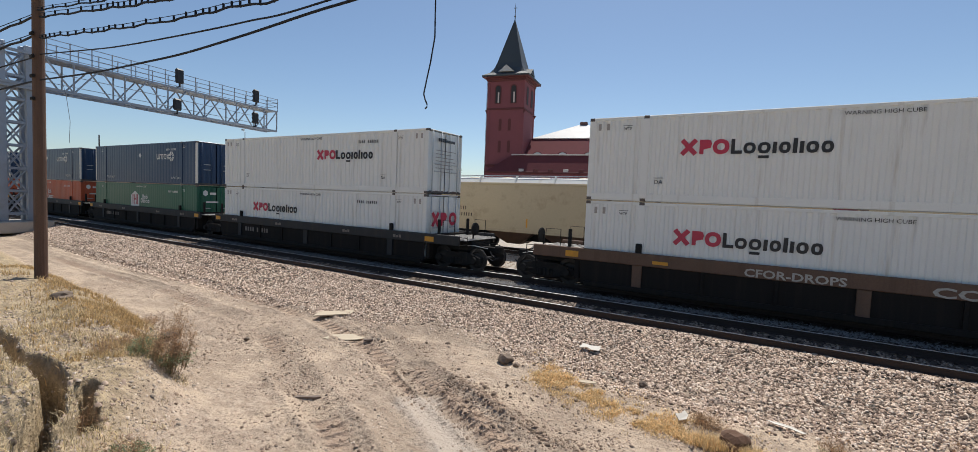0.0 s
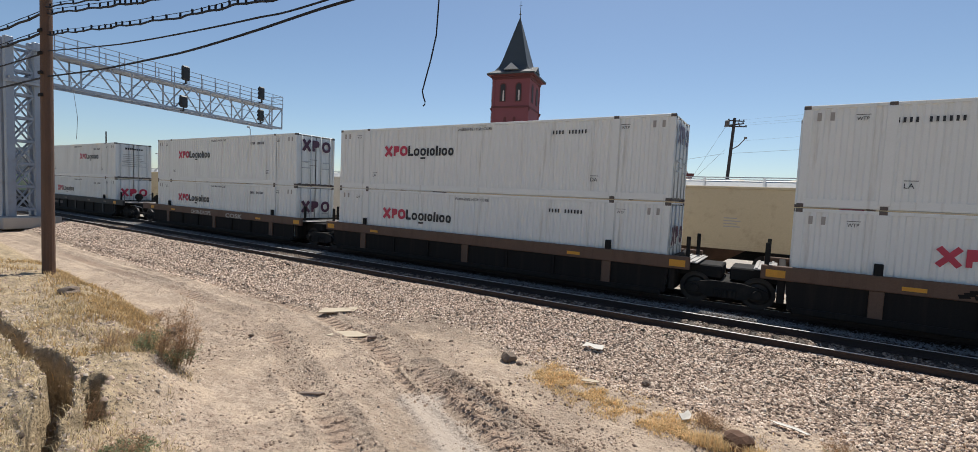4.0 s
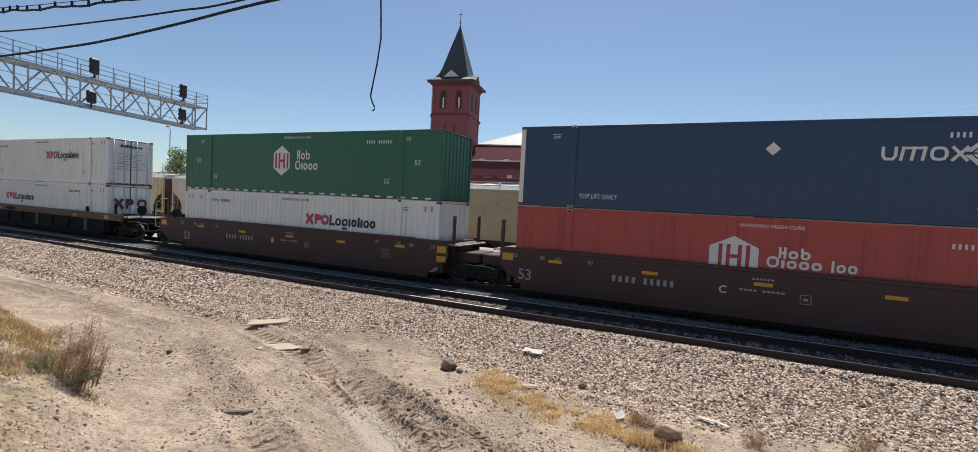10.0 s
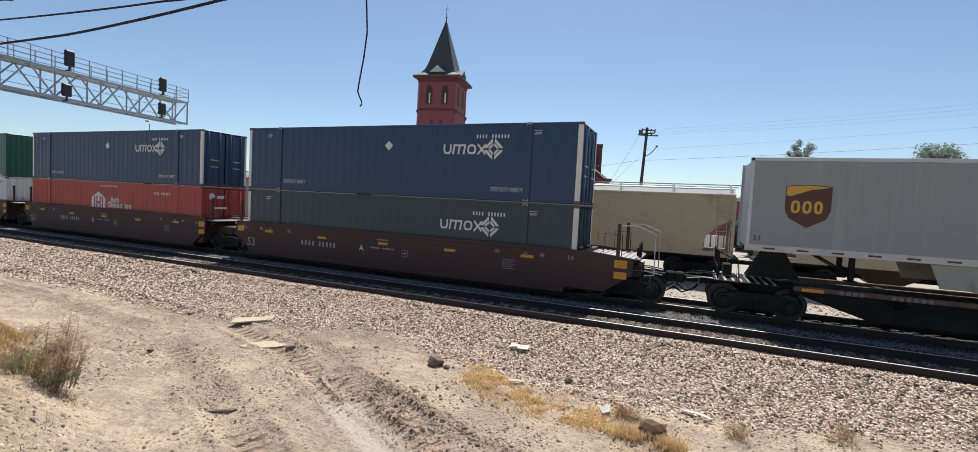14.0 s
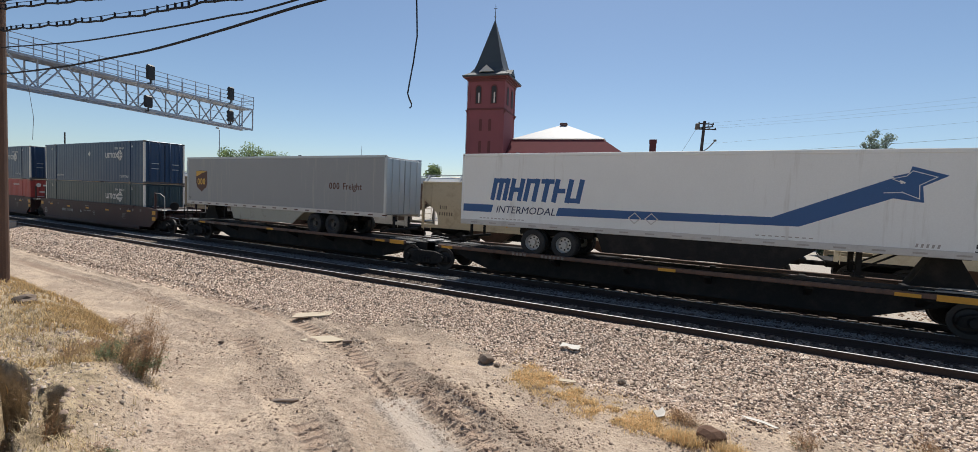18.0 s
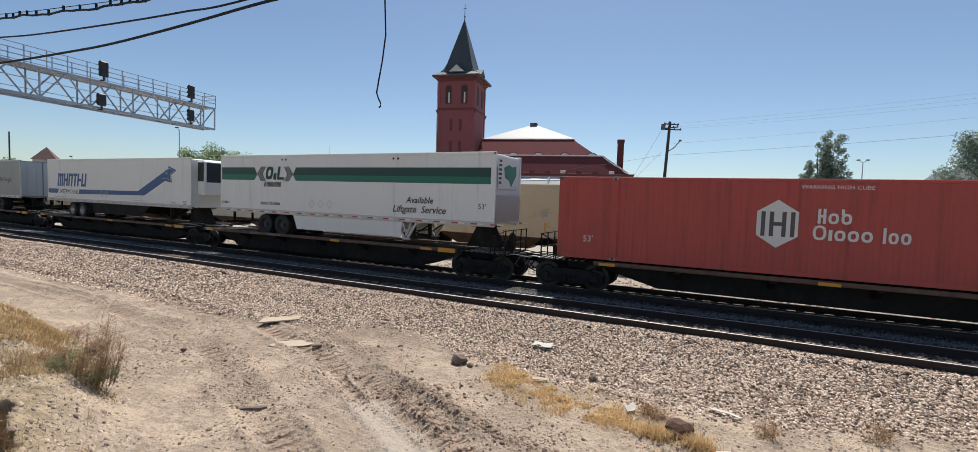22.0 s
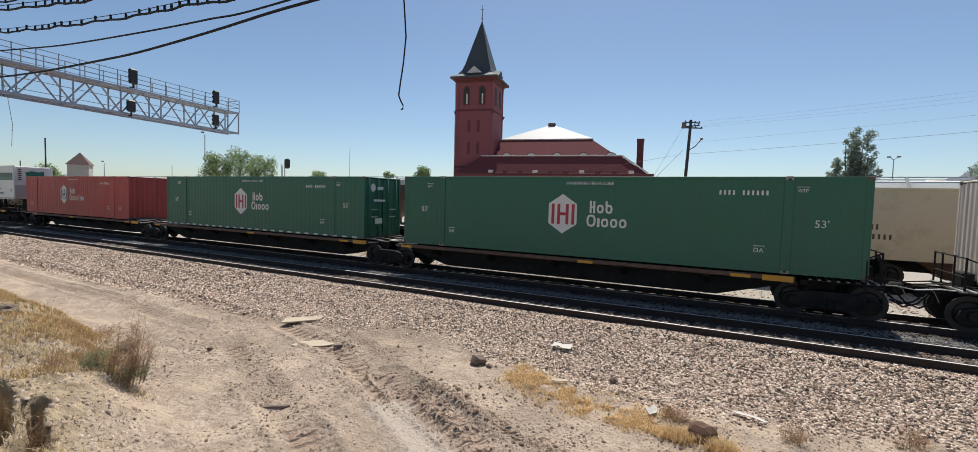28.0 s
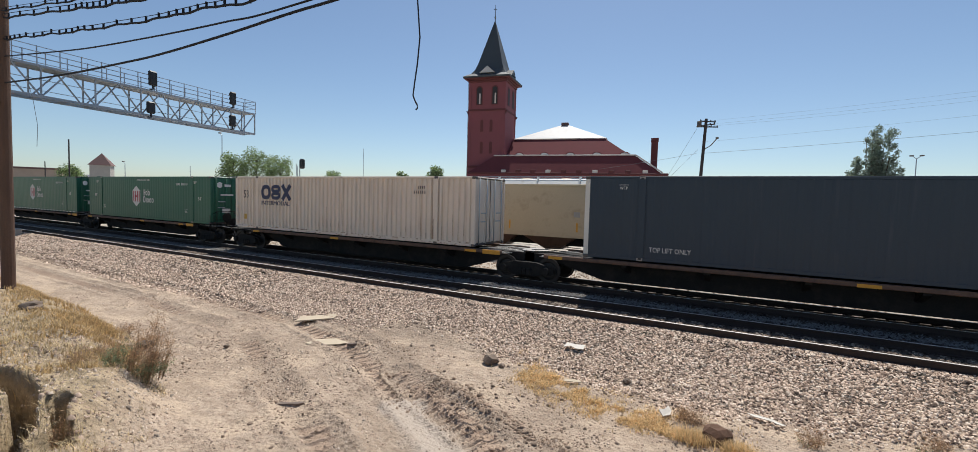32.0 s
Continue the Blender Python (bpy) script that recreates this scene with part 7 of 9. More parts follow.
# ---- parked hopper cars ----
def hopper(x_mid, paint, lettered=False, group="parked hopper cars"):
    """A covered hopper: ribless sides over slope sheets, open ends, roof with hatches and running boards, outlets, trucks."""
    tone = {"hopper_tan": "tan", "hopper_grey": "pale grey", "hopper_cream": "cream"}[paint.name]
    root = thing("hopper_car", tone + " covered hopper car parked on the yard track", "rail car", group, at=pose(x_mid, Y_YARD, 0))
    h, w = 10.15, 1.58
    part("side_wall", Shape().prism([(-h, 4.0), (-h, 2.95), (-h + 0.42, 2.68), (-h + 0.75, 2.46), (-h + 1.1, 2.1), (-h + 1.2, 1.7), (-h + 1.2, 1.36), (h - 1.2, 1.36), (h - 1.2, 1.7), (h - 1.1, 2.1), (h - 0.75, 2.46), (h - 0.42, 2.68), (h, 2.95), (h, 4.0)], -w, -w + 0.05), paint, root)
    part("side_wall", Shape().prism([(-h, 4.0), (-h, 2.62), (-h + 2.0, 1.75), (-h + 2.0, 1.36), (h - 2.0, 1.36), (h - 2.0, 1.75), (h, 2.62), (h, 4.0)], w - 0.05, w), paint, root)
    for e in (-1, 1):
        # brown paint also stands for the shade on the slope sheet's underside
        part("slope_sheet", Shape().prism([(e * h, 4.0), (e * h, 3.0), (e * (h - 2.5), 1.3), (e * (h - 2.62), 1.3), (e * (h - 0.12), 3.05), (e * (h - 0.12), 4.0)], -w + 0.06, w - 0.06), SILL_BROWN, root, "rusty brown slope sheet, its shade put into the colour")
        for q in (-w - 0.012, w - 0.13):
            part("end_post", Shape().box(e * (h + 0.005) - 0.07, e * (h + 0.005) + 0.07, q, q + 0.14, 1.1, 3.94), paint, root)
        sh = Shape()
        for k in (-0.28, 0.28):
            sh.tube([(e * (h - 0.4) + k, -w - 0.03, 1.0), (e * (h - 0.4) + k, -w - 0.03, 4.05)], 0.018, 5)
        for i in range(10):
            sh.tube([(e * (h - 0.4) - 0.28, -w - 0.03, 1.15 + i * 0.3), (e * (h - 0.4) + 0.28, -w - 0.03, 1.15 + i * 0.3)], 0.014, 5)
        part("side_ladder", sh, paint, root)
        part("end_platform", Shape().box(min(e * (h - 2.4), e * (h + 0.35)), max(e * (h - 2.4), e * (h + 0.35)), -1.25, 1.25, 1.02, 1.1), BLACK_STEEL, root)
        part("end_sill", Shape().cbox(min(e * (h - 2.5), e * (h + 0.2)), max(e * (h - 2.5), e * (h + 0.2)), -0.35, 0.35, 0.72, 1.02, 0.03), BLACK_STEEL, root)
        part("coupler", Shape().cbox(min(e * (h + 0.15), e * (h + 0.78)), max(e * (h + 0.15), e * (h + 0.78)), -0.1, 0.1, 0.75, 0.95, 0.03), BLACK_STEEL, root)
        truck_parts(root, e * (h - 1.55))
    for s in (-1, 1):
        part("side_sill", Shape().cbox(-h, h, s * (w - 0.06) - 0.06, s * (w - 0.06) + 0.06, 1.16, 1.36, 0.015), paint, root)
        part("side_plate", Shape().cbox(-h - 0.03, h + 0.03, s * (w + 0.0) - 0.06, s * (w + 0.0) + 0.06, 3.95, 4.08, 0.02), paint, root)
    roof = [(-w, 4.02), (-w * 0.86, 4.27), (-0.6, 4.40), (0.6, 4.40), (w * 0.86, 4.27), (w, 4.02)]
    part("roof", Shape().prism(roof + [(w, 3.98), (-w, 3.98)], -h, h, "x"), HOPPER_ROOF, root, "pale roof, sunlight put into its colour")
    boards = Shape()
    for y in (-1.2, 0.8):
        boards.box(-h - 0.3, h + 0.3, y, y + 0.4, 4.5, 4.53)
    each("running_board", boards, GALV, root)
    sup = Shape().prism([(-1.60, 4.05), (-1.28, 4.5), (-1.16, 4.5), (-1.5, 4.05)], -0.05, 0.05, "x").data("board_bracket", HOPPER_ROOF)
    for i in range(9):
        for q in (0, 180):
            part("board_bracket", sup, HOPPER_ROOF, root, at=pose(-h + 0.2 + i * (2 * h - 0.4) / 8, 0, 0, 0, 0, q))
    hatch = Shape().lathe([(4.3, 0.36), (4.42, 0.36), (4.46, 0.28), (4.47, 0.1)], (0, 0, 0), "z", 14).data("hatch", paint)
    for i in range(8):
        part("hatch", hatch, paint, root, at=pose(-h + 1.4 + i * 2.5, 0, 0))
    # outlets are brown, not body paint: shade under the car in their colour
    chute = Shape()
    chute.add([(-1.9, -1.45, 1.38), (1.9, -1.45, 1.38), (1.9, 1.45, 1.38), (-1.9, 1.45, 1.38), (-0.45, -0.6, 0.4), (0.45, -0.6, 0.4), (0.45, 0.6, 0.4), (-0.45, 0.6, 0.4)],
              [(0, 1, 2, 3), (7, 6, 5, 4), (0, 4, 5, 1), (1, 5, 6, 2), (2, 6, 7, 3), (3, 7, 4, 0)])
    chute = chute.data("outlet", SILL_BROWN)
    for x in (-5.4, -1.8, 1.8, 5.4):
        part("outlet", chute, SILL_BROWN, root, at=pose(x, 0, 0))
    y = -w - 0.004
    sh = Shape()
    x0 = -h + 1.33
    bars(sh, x0, 2.36, [(0.06, 1), (0.04, 1), (0.06, 1), (0.07, 1)], 0.23, 0.09, y=y)
    bars(sh, x0 - 0.03, 1.97, [(0.075, 1)] * 6, 0.21, 0.105, y=y)
    if lettered:
        each("number_bar", sh, MARK_RUST, root)
    # dark box added to close the bright gaps between the outlets
    part("centre_sill", Shape().cbox(-h + 2.4, h - 2.4, -0.45, 0.45, 0.62, 1.37, 0.03), BLACK_STEEL, root)
    sh = Shape()
    for i in range(4):
        bars(sh, h - 4.2, 2.2 + i * 0.13, [(0.7 - 0.15 * (i % 2), 1)], 0.05, y=y)
    bars(sh, -0.2, 2.3, [(0.35, 1)], 0.28, y=y)
    each("stencil_bar", sh, MARK_DIM, root)
    each("reflector", Shape().box(-0.05, 0.05, y - 0.004, y, 1.5, 2.0).box(4.0, 4.1, y - 0.004, y, 1.5, 2.0).box(-4.1, -4.0, y - 0.004, y, 1.5, 2.0), YELLOW, root)
    return root


for i, paint in enumerate((HOPPER_CREAM, HOPPER_TAN, HOPPER_GREY, HOPPER_TAN, HOPPER_CREAM, HOPPER_GREY)):
    hopper(13.42 - i * 21.65, paint, i < 2)


# ---- the brick depot ----
TURN = 11.1
depot = thing("depot_building", "dark red brick depot with spired tower and white hip roof", "building", at=pose(0, 0, 0, 0, 0, TURN))


def at_depot(name, sh, material, parent=depot, label=""):
    return part(name, sh, material, parent, label)


TX0, TX1, TY0, TY1 = -31.8, -24.8, 82.35, 89.35
tower = at_depot("tower", Shape().cbox(TX0, TX1, TY0, TY1, -0.4, 25.3, 0.04), BRICK, label="square red brick bell tower")
cx, cy = (TX0 + TX1) / 2, (TY0 + TY1) / 2
for za, zb, out in ((24.6, 25.0, 0.22), (25.0, 25.4, 0.4), (19.4, 19.75, 0.14), (9.0, 9.4, 0.14)):
    part("tower_band", Shape().cbox(TX0 - out, TX1 + out, TY0 - out, TY1 + out, za, zb, 0.05), BRICK_TRIM, tower)
for sx in (TX0, TX1):
    for sy in (TY0, TY1):
        part("corner_pier", Shape().cbox(sx - 0.1 if sx == TX0 else sx - 0.45, sx + 0.45 if sx == TX0 else sx + 0.1, sy - 0.1 if sy == TY0 else sy - 0.45, sy + 0.45 if sy == TY0 else sy + 0.1, 0, 24.6, 0.03), BRICK, tower)
        part("bracket", Shape().prism([(0, 18.6), (0.45, 19.4), (0, 19.4)], -0.2, 0.2).data("bracket", BRICK_TRIM), BRICK_TRIM, tower, at=pose(sx, sy, 0, 0, 0, 180 if sx == TX0 else 0))


def arch(cxa, z0, z1, half_w, n=8):
    top = z1 - half_w
    return [(cxa - half_w, z0), (cxa + half_w, z0)] + [(cxa + half_w * math.cos(a * math.pi / n), top + half_w * math.sin(a * math.pi / n)) for a in range(n + 1)]


# belfry openings are dark sheets; their inner shade is in the colour
for fx in (-1.5, 1.5):
    w1 = part("belfry_window", Shape().prism(arch(cx + fx, 20.6, 23.8, 0.5), TY0 - 0.02, TY0 + 0.5), DARK_VOID, tower)
    part("window_surround", Shape().prism(arch(cx + fx, 20.5, 23.98, 0.64), TY0 - 0.07, TY0 - 0.024), BRICK_TRIM, w1)
    # pale strip painted in where sky shows through the opening
    part("sky_slit", Shape().prism(arch(cx + fx + 0.1, 20.7, 22.6, 0.14), TY0 - 0.085, TY0 - 0.075), CORNICE, w1)
    part("opening_shade", Shape().prism(arch(cx + fx, 20.62, 23.75, 0.46), TY0 - 0.08, TY0 - 0.073), DARK_VOID, w1)
    w2 = part("belfry_window", Shape().prism([(a - cx + cy, b) for a, b in arch(cx + fx, 20.6, 23.8, 0.5)], TX1 - 0.5, TX1 + 0.02, "x"), DARK_VOID, tower)
    part("window_surround", Shape().prism([(a - cx + cy, b) for a, b in arch(cx + fx, 20.5, 23.98, 0.64)], TX1 + 0.024, TX1 + 0.07, "x"), BRICK_TRIM, w2)
    part("opening_shade", Shape().prism([(a - cx + cy, b) for a, b in arch(cx + fx, 20.62, 23.75, 0.46)], TX1 + 0.073, TX1 + 0.08, "x"), DARK_VOID, w2)
for z0 in (15.6, 11.6):
    for fx in (-0.9, 0.9):
        part("slit_window", Shape().prism(arch(cx + fx, z0, z0 + 2.2, 0.28), TY0 - 0.03, TY0 + 0.1), BRICK_TRIM, tower)


def pyramid(x0, x1, y0, y1, z0, tip, flare=None):
    """A four-sided roof, flared at its foot where rows of (height, half-width) are given."""
    sh, cxx, cyy = Shape(), (x0 + x1) / 2, (y0 + y1) / 2
    rows = flare or [(z0, (x1 - x0) / 2)]
    v = []
    for z, r in rows:
        v += [(cxx - r, cyy - r * (y1 - y0) / (x1 - x0), z), (cxx + r, cyy - r * (y1 - y0) / (x1 - x0), z), (cxx + r, cyy + r * (y1 - y0) / (x1 - x0), z), (cxx - r, cyy + r * (y1 - y0) / (x1 - x0), z)]
    v.append((cxx, cyy, tip))
    f = [(3, 2, 1, 0)]
    for i in range(len(rows) - 1):
        f += [(4 * i + k, 4 * i + (k + 1) % 4, 4 * i + 4 + (k + 1) % 4, 4 * i + 4 + k) for k in range(4)]
    n = 4 * (len(rows) - 1)
    f += [(n + k, n + (k + 1) % 4, len(v) - 1) for k in range(4)]
    return sh.add(v, f)


spire = part("spire_roof", pyramid(TX0, TX1, TY0, TY1, 25.4, 37.0, [(25.35, 4.45), (25.6, 4.5), (26.3, 3.35), (27.2, 2.75), (28.3, 2.35)]), SPIRE, tower, "steep dark slate spire")
part("eave_soffit", Shape().cbox(cx - 4.42, cx + 4.42, cy - 4.42, cy + 4.42, 25.22, 25.34, 0.03), BRICK_TRIM, tower)
for e, ax in ((-1, "y"), (1, "x")):
    d = Shape()
    if ax == "y":
        d.prism([(cx - 1.45, 26.25), (cx + 1.45, 26.25), (cx, 27.45)], cy - 4.0, cy - 2.0)
    else:
        d.prism([(cy - 1.45, 26.25), (cy + 1.45, 26.25), (cy, 27.45)], cx + 2.0, cx + 4.0, "x")
    part("spire_gablet", d, ROOF_WHITE if ax == "y" else SPIRE, spire, "small pale gablet" if ax == "y" else "")
part("finial", Shape().tube([(cx, cy, 36.6), (cx, cy, 39.8)], 0.09, 6, 0.03).lathe([(37.2, 0.05), (37.4, 0.22), (37.6, 0.05)], (cx, cy, 0), "z", 10).box(cx - 0.3, cx + 0.3, cy - 0.03, cy + 0.03, 38.9, 39.0), SPIRE, spire)
part("lightning_wire", Shape().tube([(TX0 - 0.15, TY0 - 0.15, 24.5), (TX0 - 0.12, TY0 - 0.12, 5.0)], 0.05, 5), CABLE_GREY, tower)

hall = at_depot("hall", Shape().box(-30.5, 3.0, 80.0, 104.0, -0.4, 8.0), BRICK, label="two-storey red brick hall")
part("eave_cornice", Shape().cbox(-30.9, 3.4, 79.6, 104.4, 7.7, 8.05, 0.06), BRICK_TRIM, hall)


def frustum(b, t, z0, z1):
    (bx0, bx1, by0, by1), (tx0, tx1, ty0, ty1) = b, t
    return Shape().add([(bx0, by0, z0), (bx1, by0, z0), (bx1, by1, z0), (bx0, by1, z0), (tx0, ty0, z1), (tx1, ty0, z1), (tx1, ty1, z1), (tx0, ty1, z1)],
                       [(3, 2, 1, 0), (4, 5, 6, 7), (0, 1, 5, 4), (1, 2, 6, 5), (2, 3, 7, 6), (3, 0, 4, 7)])


low = part("lower_roof", frustum((-30.6, 2.3, 79.8, 104.2), (-26.5, -1.9, 82.0, 102.0), 8.05, 11.1), ROOF_RED, hall)
part("roof_ledge", Shape().cbox(-26.6, -1.75, 81.85, 102.1, 11.08, 11.3, 0.04), CORNICE, hall, "pale ledge between the roofs")
part("raking_trim", Shape().tube([(-1.7, 81.9, 11.15), (2.45, 79.7, 8.15)], 0.13, 6), CORNICE, hall)
up = part("upper_roof", frustum((-29.0, -2.6, 84.0, 104.0), (-24.3, -7.35, 88.0, 101.0), 11.3, 14.75), ROOF_RED, hall)
part("roof_trim", Shape().cbox(-24.45, -7.2, 87.85, 101.1, 14.72, 14.92, 0.03), CORNICE, hall)
part("hip_roof", Shape().add([(-24.5, 87.8, 14.9), (-7.15, 87.8, 14.9), (-7.15, 101.2, 14.9), (-24.5, 101.2, 14.9), (-16.2, 94.5, 18.5), (-15.4, 94.5, 18.5)],
                             [(3, 2, 1, 0), (0, 1, 5, 4), (1, 2, 5), (2, 3, 4, 5), (3, 0, 4)]), ROOF_WHITE, hall, "sunlit white hip roof")
part("roof_vent", Shape().cbox(-16.5, -15.1, 93.9, 95.1, 18.3, 18.85, 0.06), FAR_ROOF, hall)
for i in range(5):
    x = -22.0 + i * 4.6
    d = part("eyebrow_dormer", Shape().prism([(x + 0.9 * math.cos(a * math.pi / 8), 11.3 + 0.55 * math.sin(a * math.pi / 8)) for a in range(9)], 82.9, 86.2), ROOF_RED, hall)
    part("dormer_pane", Shape().prism([(x + 0.7 * math.cos(a * math.pi / 8), 11.32 + 0.4 * math.sin(a * math.pi / 8)) for a in range(9)], 82.87, 82.895), ROOF_WHITE, d)
for i in range(10):
    x = -24.0 + i * 2.65
    d = part("parapet_block", Shape().cbox(x - 0.42, x + 0.42, 79.62, 80.1, 7.75, 8.5, 0.05), BRICK_TRIM if i % 3 else CORNICE, hall)
for i in range(7):
    x = -24.0 + i * 3.8
    if x < 2.5:
        wn2 = part("hall_window", Shape().prism(arch(x, 3.2, 6.6, 0.75), 79.93, 80.1), GLASS, hall)
        part("window_frame", Shape().box(x - 0.04, x + 0.04, 79.9, 79.928, 3.2, 6.6).box(x - 0.75, x + 0.75, 79.9, 79.928, 4.9, 4.98), CORNICE, wn2)
part("chimney", Shape().cbox(0.65, 1.8, 89.4, 90.7, 7.0, 14.6, 0.05).cbox(0.58, 1.87, 89.3, 90.8, 14.3, 14.95, 0.05), BRICK_TRIM, hall, "square brick chimney")


# ---- signal gantry ----
def beam(sh, p, q, w=0.1, d=None):
    """A square bar between two places."""
    p, q = Vector(p), Vector(q)
    a = (q - p).normalized()
    s = a.cross(Vector((0, 0, 1)) if abs(a.z) < 0.95 else Vector((1, 0, 0))).normalized() * w / 2
    t = s.normalized().cross(a) * (d or w) / 2
    v = [p + s + t, p - s + t, p - s - t, p + s - t, q + s + t, q - s + t, q - s - t, q + s - t]
    return sh.add(v, [(3, 2, 1, 0), (4, 5, 6, 7), (0, 1, 5, 4), (1, 2, 6, 5), (2, 3, 7, 6), (3, 0, 4, 7)])


gantry = thing("signal_gantry", "galvanised steel cantilever signal bridge over the tracks", "signal gantry", at=pose(-46.0, 11.3, 0, 0, 0, 10.5))
LEN, ZL, ZU, DW = 22.1, 9.75, 11.95, 1.5
part("footing", Shape().cbox(-1.3, 1.3, -2.3, 1.0, -0.6, 0.2, 0.05), CONCRETE, gantry)
for xx in (-0.35, 0.35):
    for yy in (-1.45, 0.1):
        part("mast_column", Shape().cbox(xx - 0.16, xx + 0.16, yy - 0.24, yy + 0.24, 0.2, 12.5, 0.03), GALV, gantry)
lace = Shape()
zz = 0.7
while zz < 11.6:
    for xx in (-0.35, 0.35):
        beam(lace, (xx, -1.25, zz), (xx, -0.1, zz), 0.17)
        beam(lace, (xx, -1.25, zz), (xx, -0.1, zz + 1.6), 0.1)
        beam(lace, (xx, -0.1, zz), (xx, -1.25, zz + 1.6), 0.09)
    for yy in (-1.45, 0.1):
        beam(lace, (-0.25, yy, zz), (0.25, yy, zz + 0.8), 0.08)
    zz += 1.6
each("mast_lacing", lace, GALV, gantry)
for xx in (-DW / 2, DW / 2):
    part("chord_seat", Shape().cbox(min(0.5 * xx, xx), max(0.5 * xx, xx) + 0.05, -1.7, 0.35, ZL - 0.32, ZL - 0.102, 0.02), GALV, gantry)
    part("upper_chord", beam(Shape(), (xx, -1.6, ZU), (xx, LEN, ZU), 0.2, 0.17), GALV, gantry)
    part("lower_chord", beam(Shape(), (xx, -1.6, ZL), (xx, LEN, ZL), 0.2, 0.2), GALV, gantry)
web = Shape()
for i in range(12):
    y0, y1 = 0.8 + i * 1.775, 0.8 + (i + 1) * 1.775
    for xx in (-DW / 2, DW / 2):
        a, b = (ZL, ZU) if i % 2 else (ZU, ZL)
        beam(web, (xx, y0, a), (xx, y1, b), 0.09)
        if i % 2 == 0:
            beam(web, (xx, y1, ZL), (xx, y1, ZU), 0.09)
    for z in (ZL, ZU):
        beam(web, (-DW / 2, y0, z), (DW / 2, y1, z), 0.07)
        beam(web, (-DW / 2, y1, z), (DW / 2, y1, z), 0.07)
beam(web, (DW / 2, LEN, ZL), (DW / 2, LEN, ZU), 0.1)
beam(web, (-DW / 2, LEN, ZL), (-DW / 2, LEN, ZU), 0.1)
each("truss_web", web, GALV, gantry)
part("walkway", Shape().box(-DW / 2 + 0.1, DW / 2 - 0.1, 0.6, LEN, ZU - 0.04, ZU + 0.0), GALV, gantry)
rails = Shape()
posts = Shape()
for xx in (-DW / 2 - 0.1, DW / 2 + 0.1):
    for z in (ZU + 0.55, ZU + 0.95, ZU + 1.35):
        beam(rails, (xx, 0.9, z), (xx, LEN, z), 0.045)
    for i in range(16):
        y = 0.9 + i * (LEN - 0.9) / 15
        beam(posts, (xx, y, ZU), (xx, y, ZU + 1.4), 0.055)
for z in (ZU + 0.55, ZU + 0.95, ZU + 1.35):
    beam(rails, (-DW / 2 - 0.1, LEN, z), (DW / 2 + 0.1, LEN, z), 0.045)
inner = Shape()
for z in (ZL + 0.7, ZL + 1.5):
    beam(inner, (-DW / 2 - 0.05, 0.9, z), (-DW / 2 - 0.05, LEN, z), 0.04)
each("handrail", rails, GALV, gantry)
each("rail_post", posts, GALV, gantry)
each("cage_rail", inner, GALV, gantry)


def signal_head(y, z, tall):
    head = part("signal_head", Shape().cbox(DW / 2 + 0.25, DW / 2 + 0.55, y - 0.38, y + 0.38, z, z + tall, 0.12), SIGNAL_BLACK, gantry, "black signal head with hooded lenses")
    for i in range(2 if tall < 1.2 else 3):
        zc = z + tall * (i + 0.5) / (2 if tall < 1.2 else 3)
        part("hood", Shape().lathe([(0.25, 0.17), (0.02, 0.16), (0.02, 0.14), (0.24, 0.13)], (DW / 2, y, zc), "x", 12), SIGNAL_BLACK, head)
    part("bracket", beam(beam(Shape(), (DW / 2, y, z - 0.3), (DW / 2 + 0.4, y, z - 0.3), 0.08), (DW / 2 + 0.4, y, z - 0.32), (DW / 2 + 0.4, y, z + 0.02), 0.1), SIGNAL_BLACK, head)


SIG = ((10.45, 12.35, 1.3), (10.25, 9.9, 1.05), (18.85, 12.35, 1.35), (18.8, 10.1, 1.2))
for y, z, tall in SIG:
    signal_head(y, z, tall)
each("ladder_rail", Shape().tube([(-1.3, -2.4, 0.3), (-0.9, -1.9, 12.3)], 0.05, 5).tube([(-1.9, -2.4, 0.3), (-1.5, -1.9, 12.3)], 0.05, 5).tube([(-2.3, -3.3, 0.3), (-1.8, -2.3, 11.6)], 0.04, 5), GALV, gantry)
part("drop_cable", Shape().tube([(1.0, 1.6, 11.0), (1.1, 1.9, 9.4), (1.15, 2.1, 7.6), (1.2, 2.0, 6.0)], 0.016, 5), CABLE_GREY, gantry)


# ---- near pole and cables ----
PX, PY = -20.3, 5.3
pole = thing("utility_pole", "weathered brown wooden utility pole carrying black cables", "utility pole", at=pose(PX, PY, float(land(PX, PY)) - 0.15, 0, 0.8, 0))
part("shaft", Shape().tube([(0, 0, 0), (0, 0, 5), (0.02, 0, 11.5)], 0.175, 14, 0.15), POLE_WOOD, pole)
for z in (5.9, 6.6, 7.2, 7.9):
    part("cable_clamp", Shape().cbox(-0.05, 0.2, -0.21, -0.14, z, z + 0.1, 0.015), BLACK_STEEL, pole)


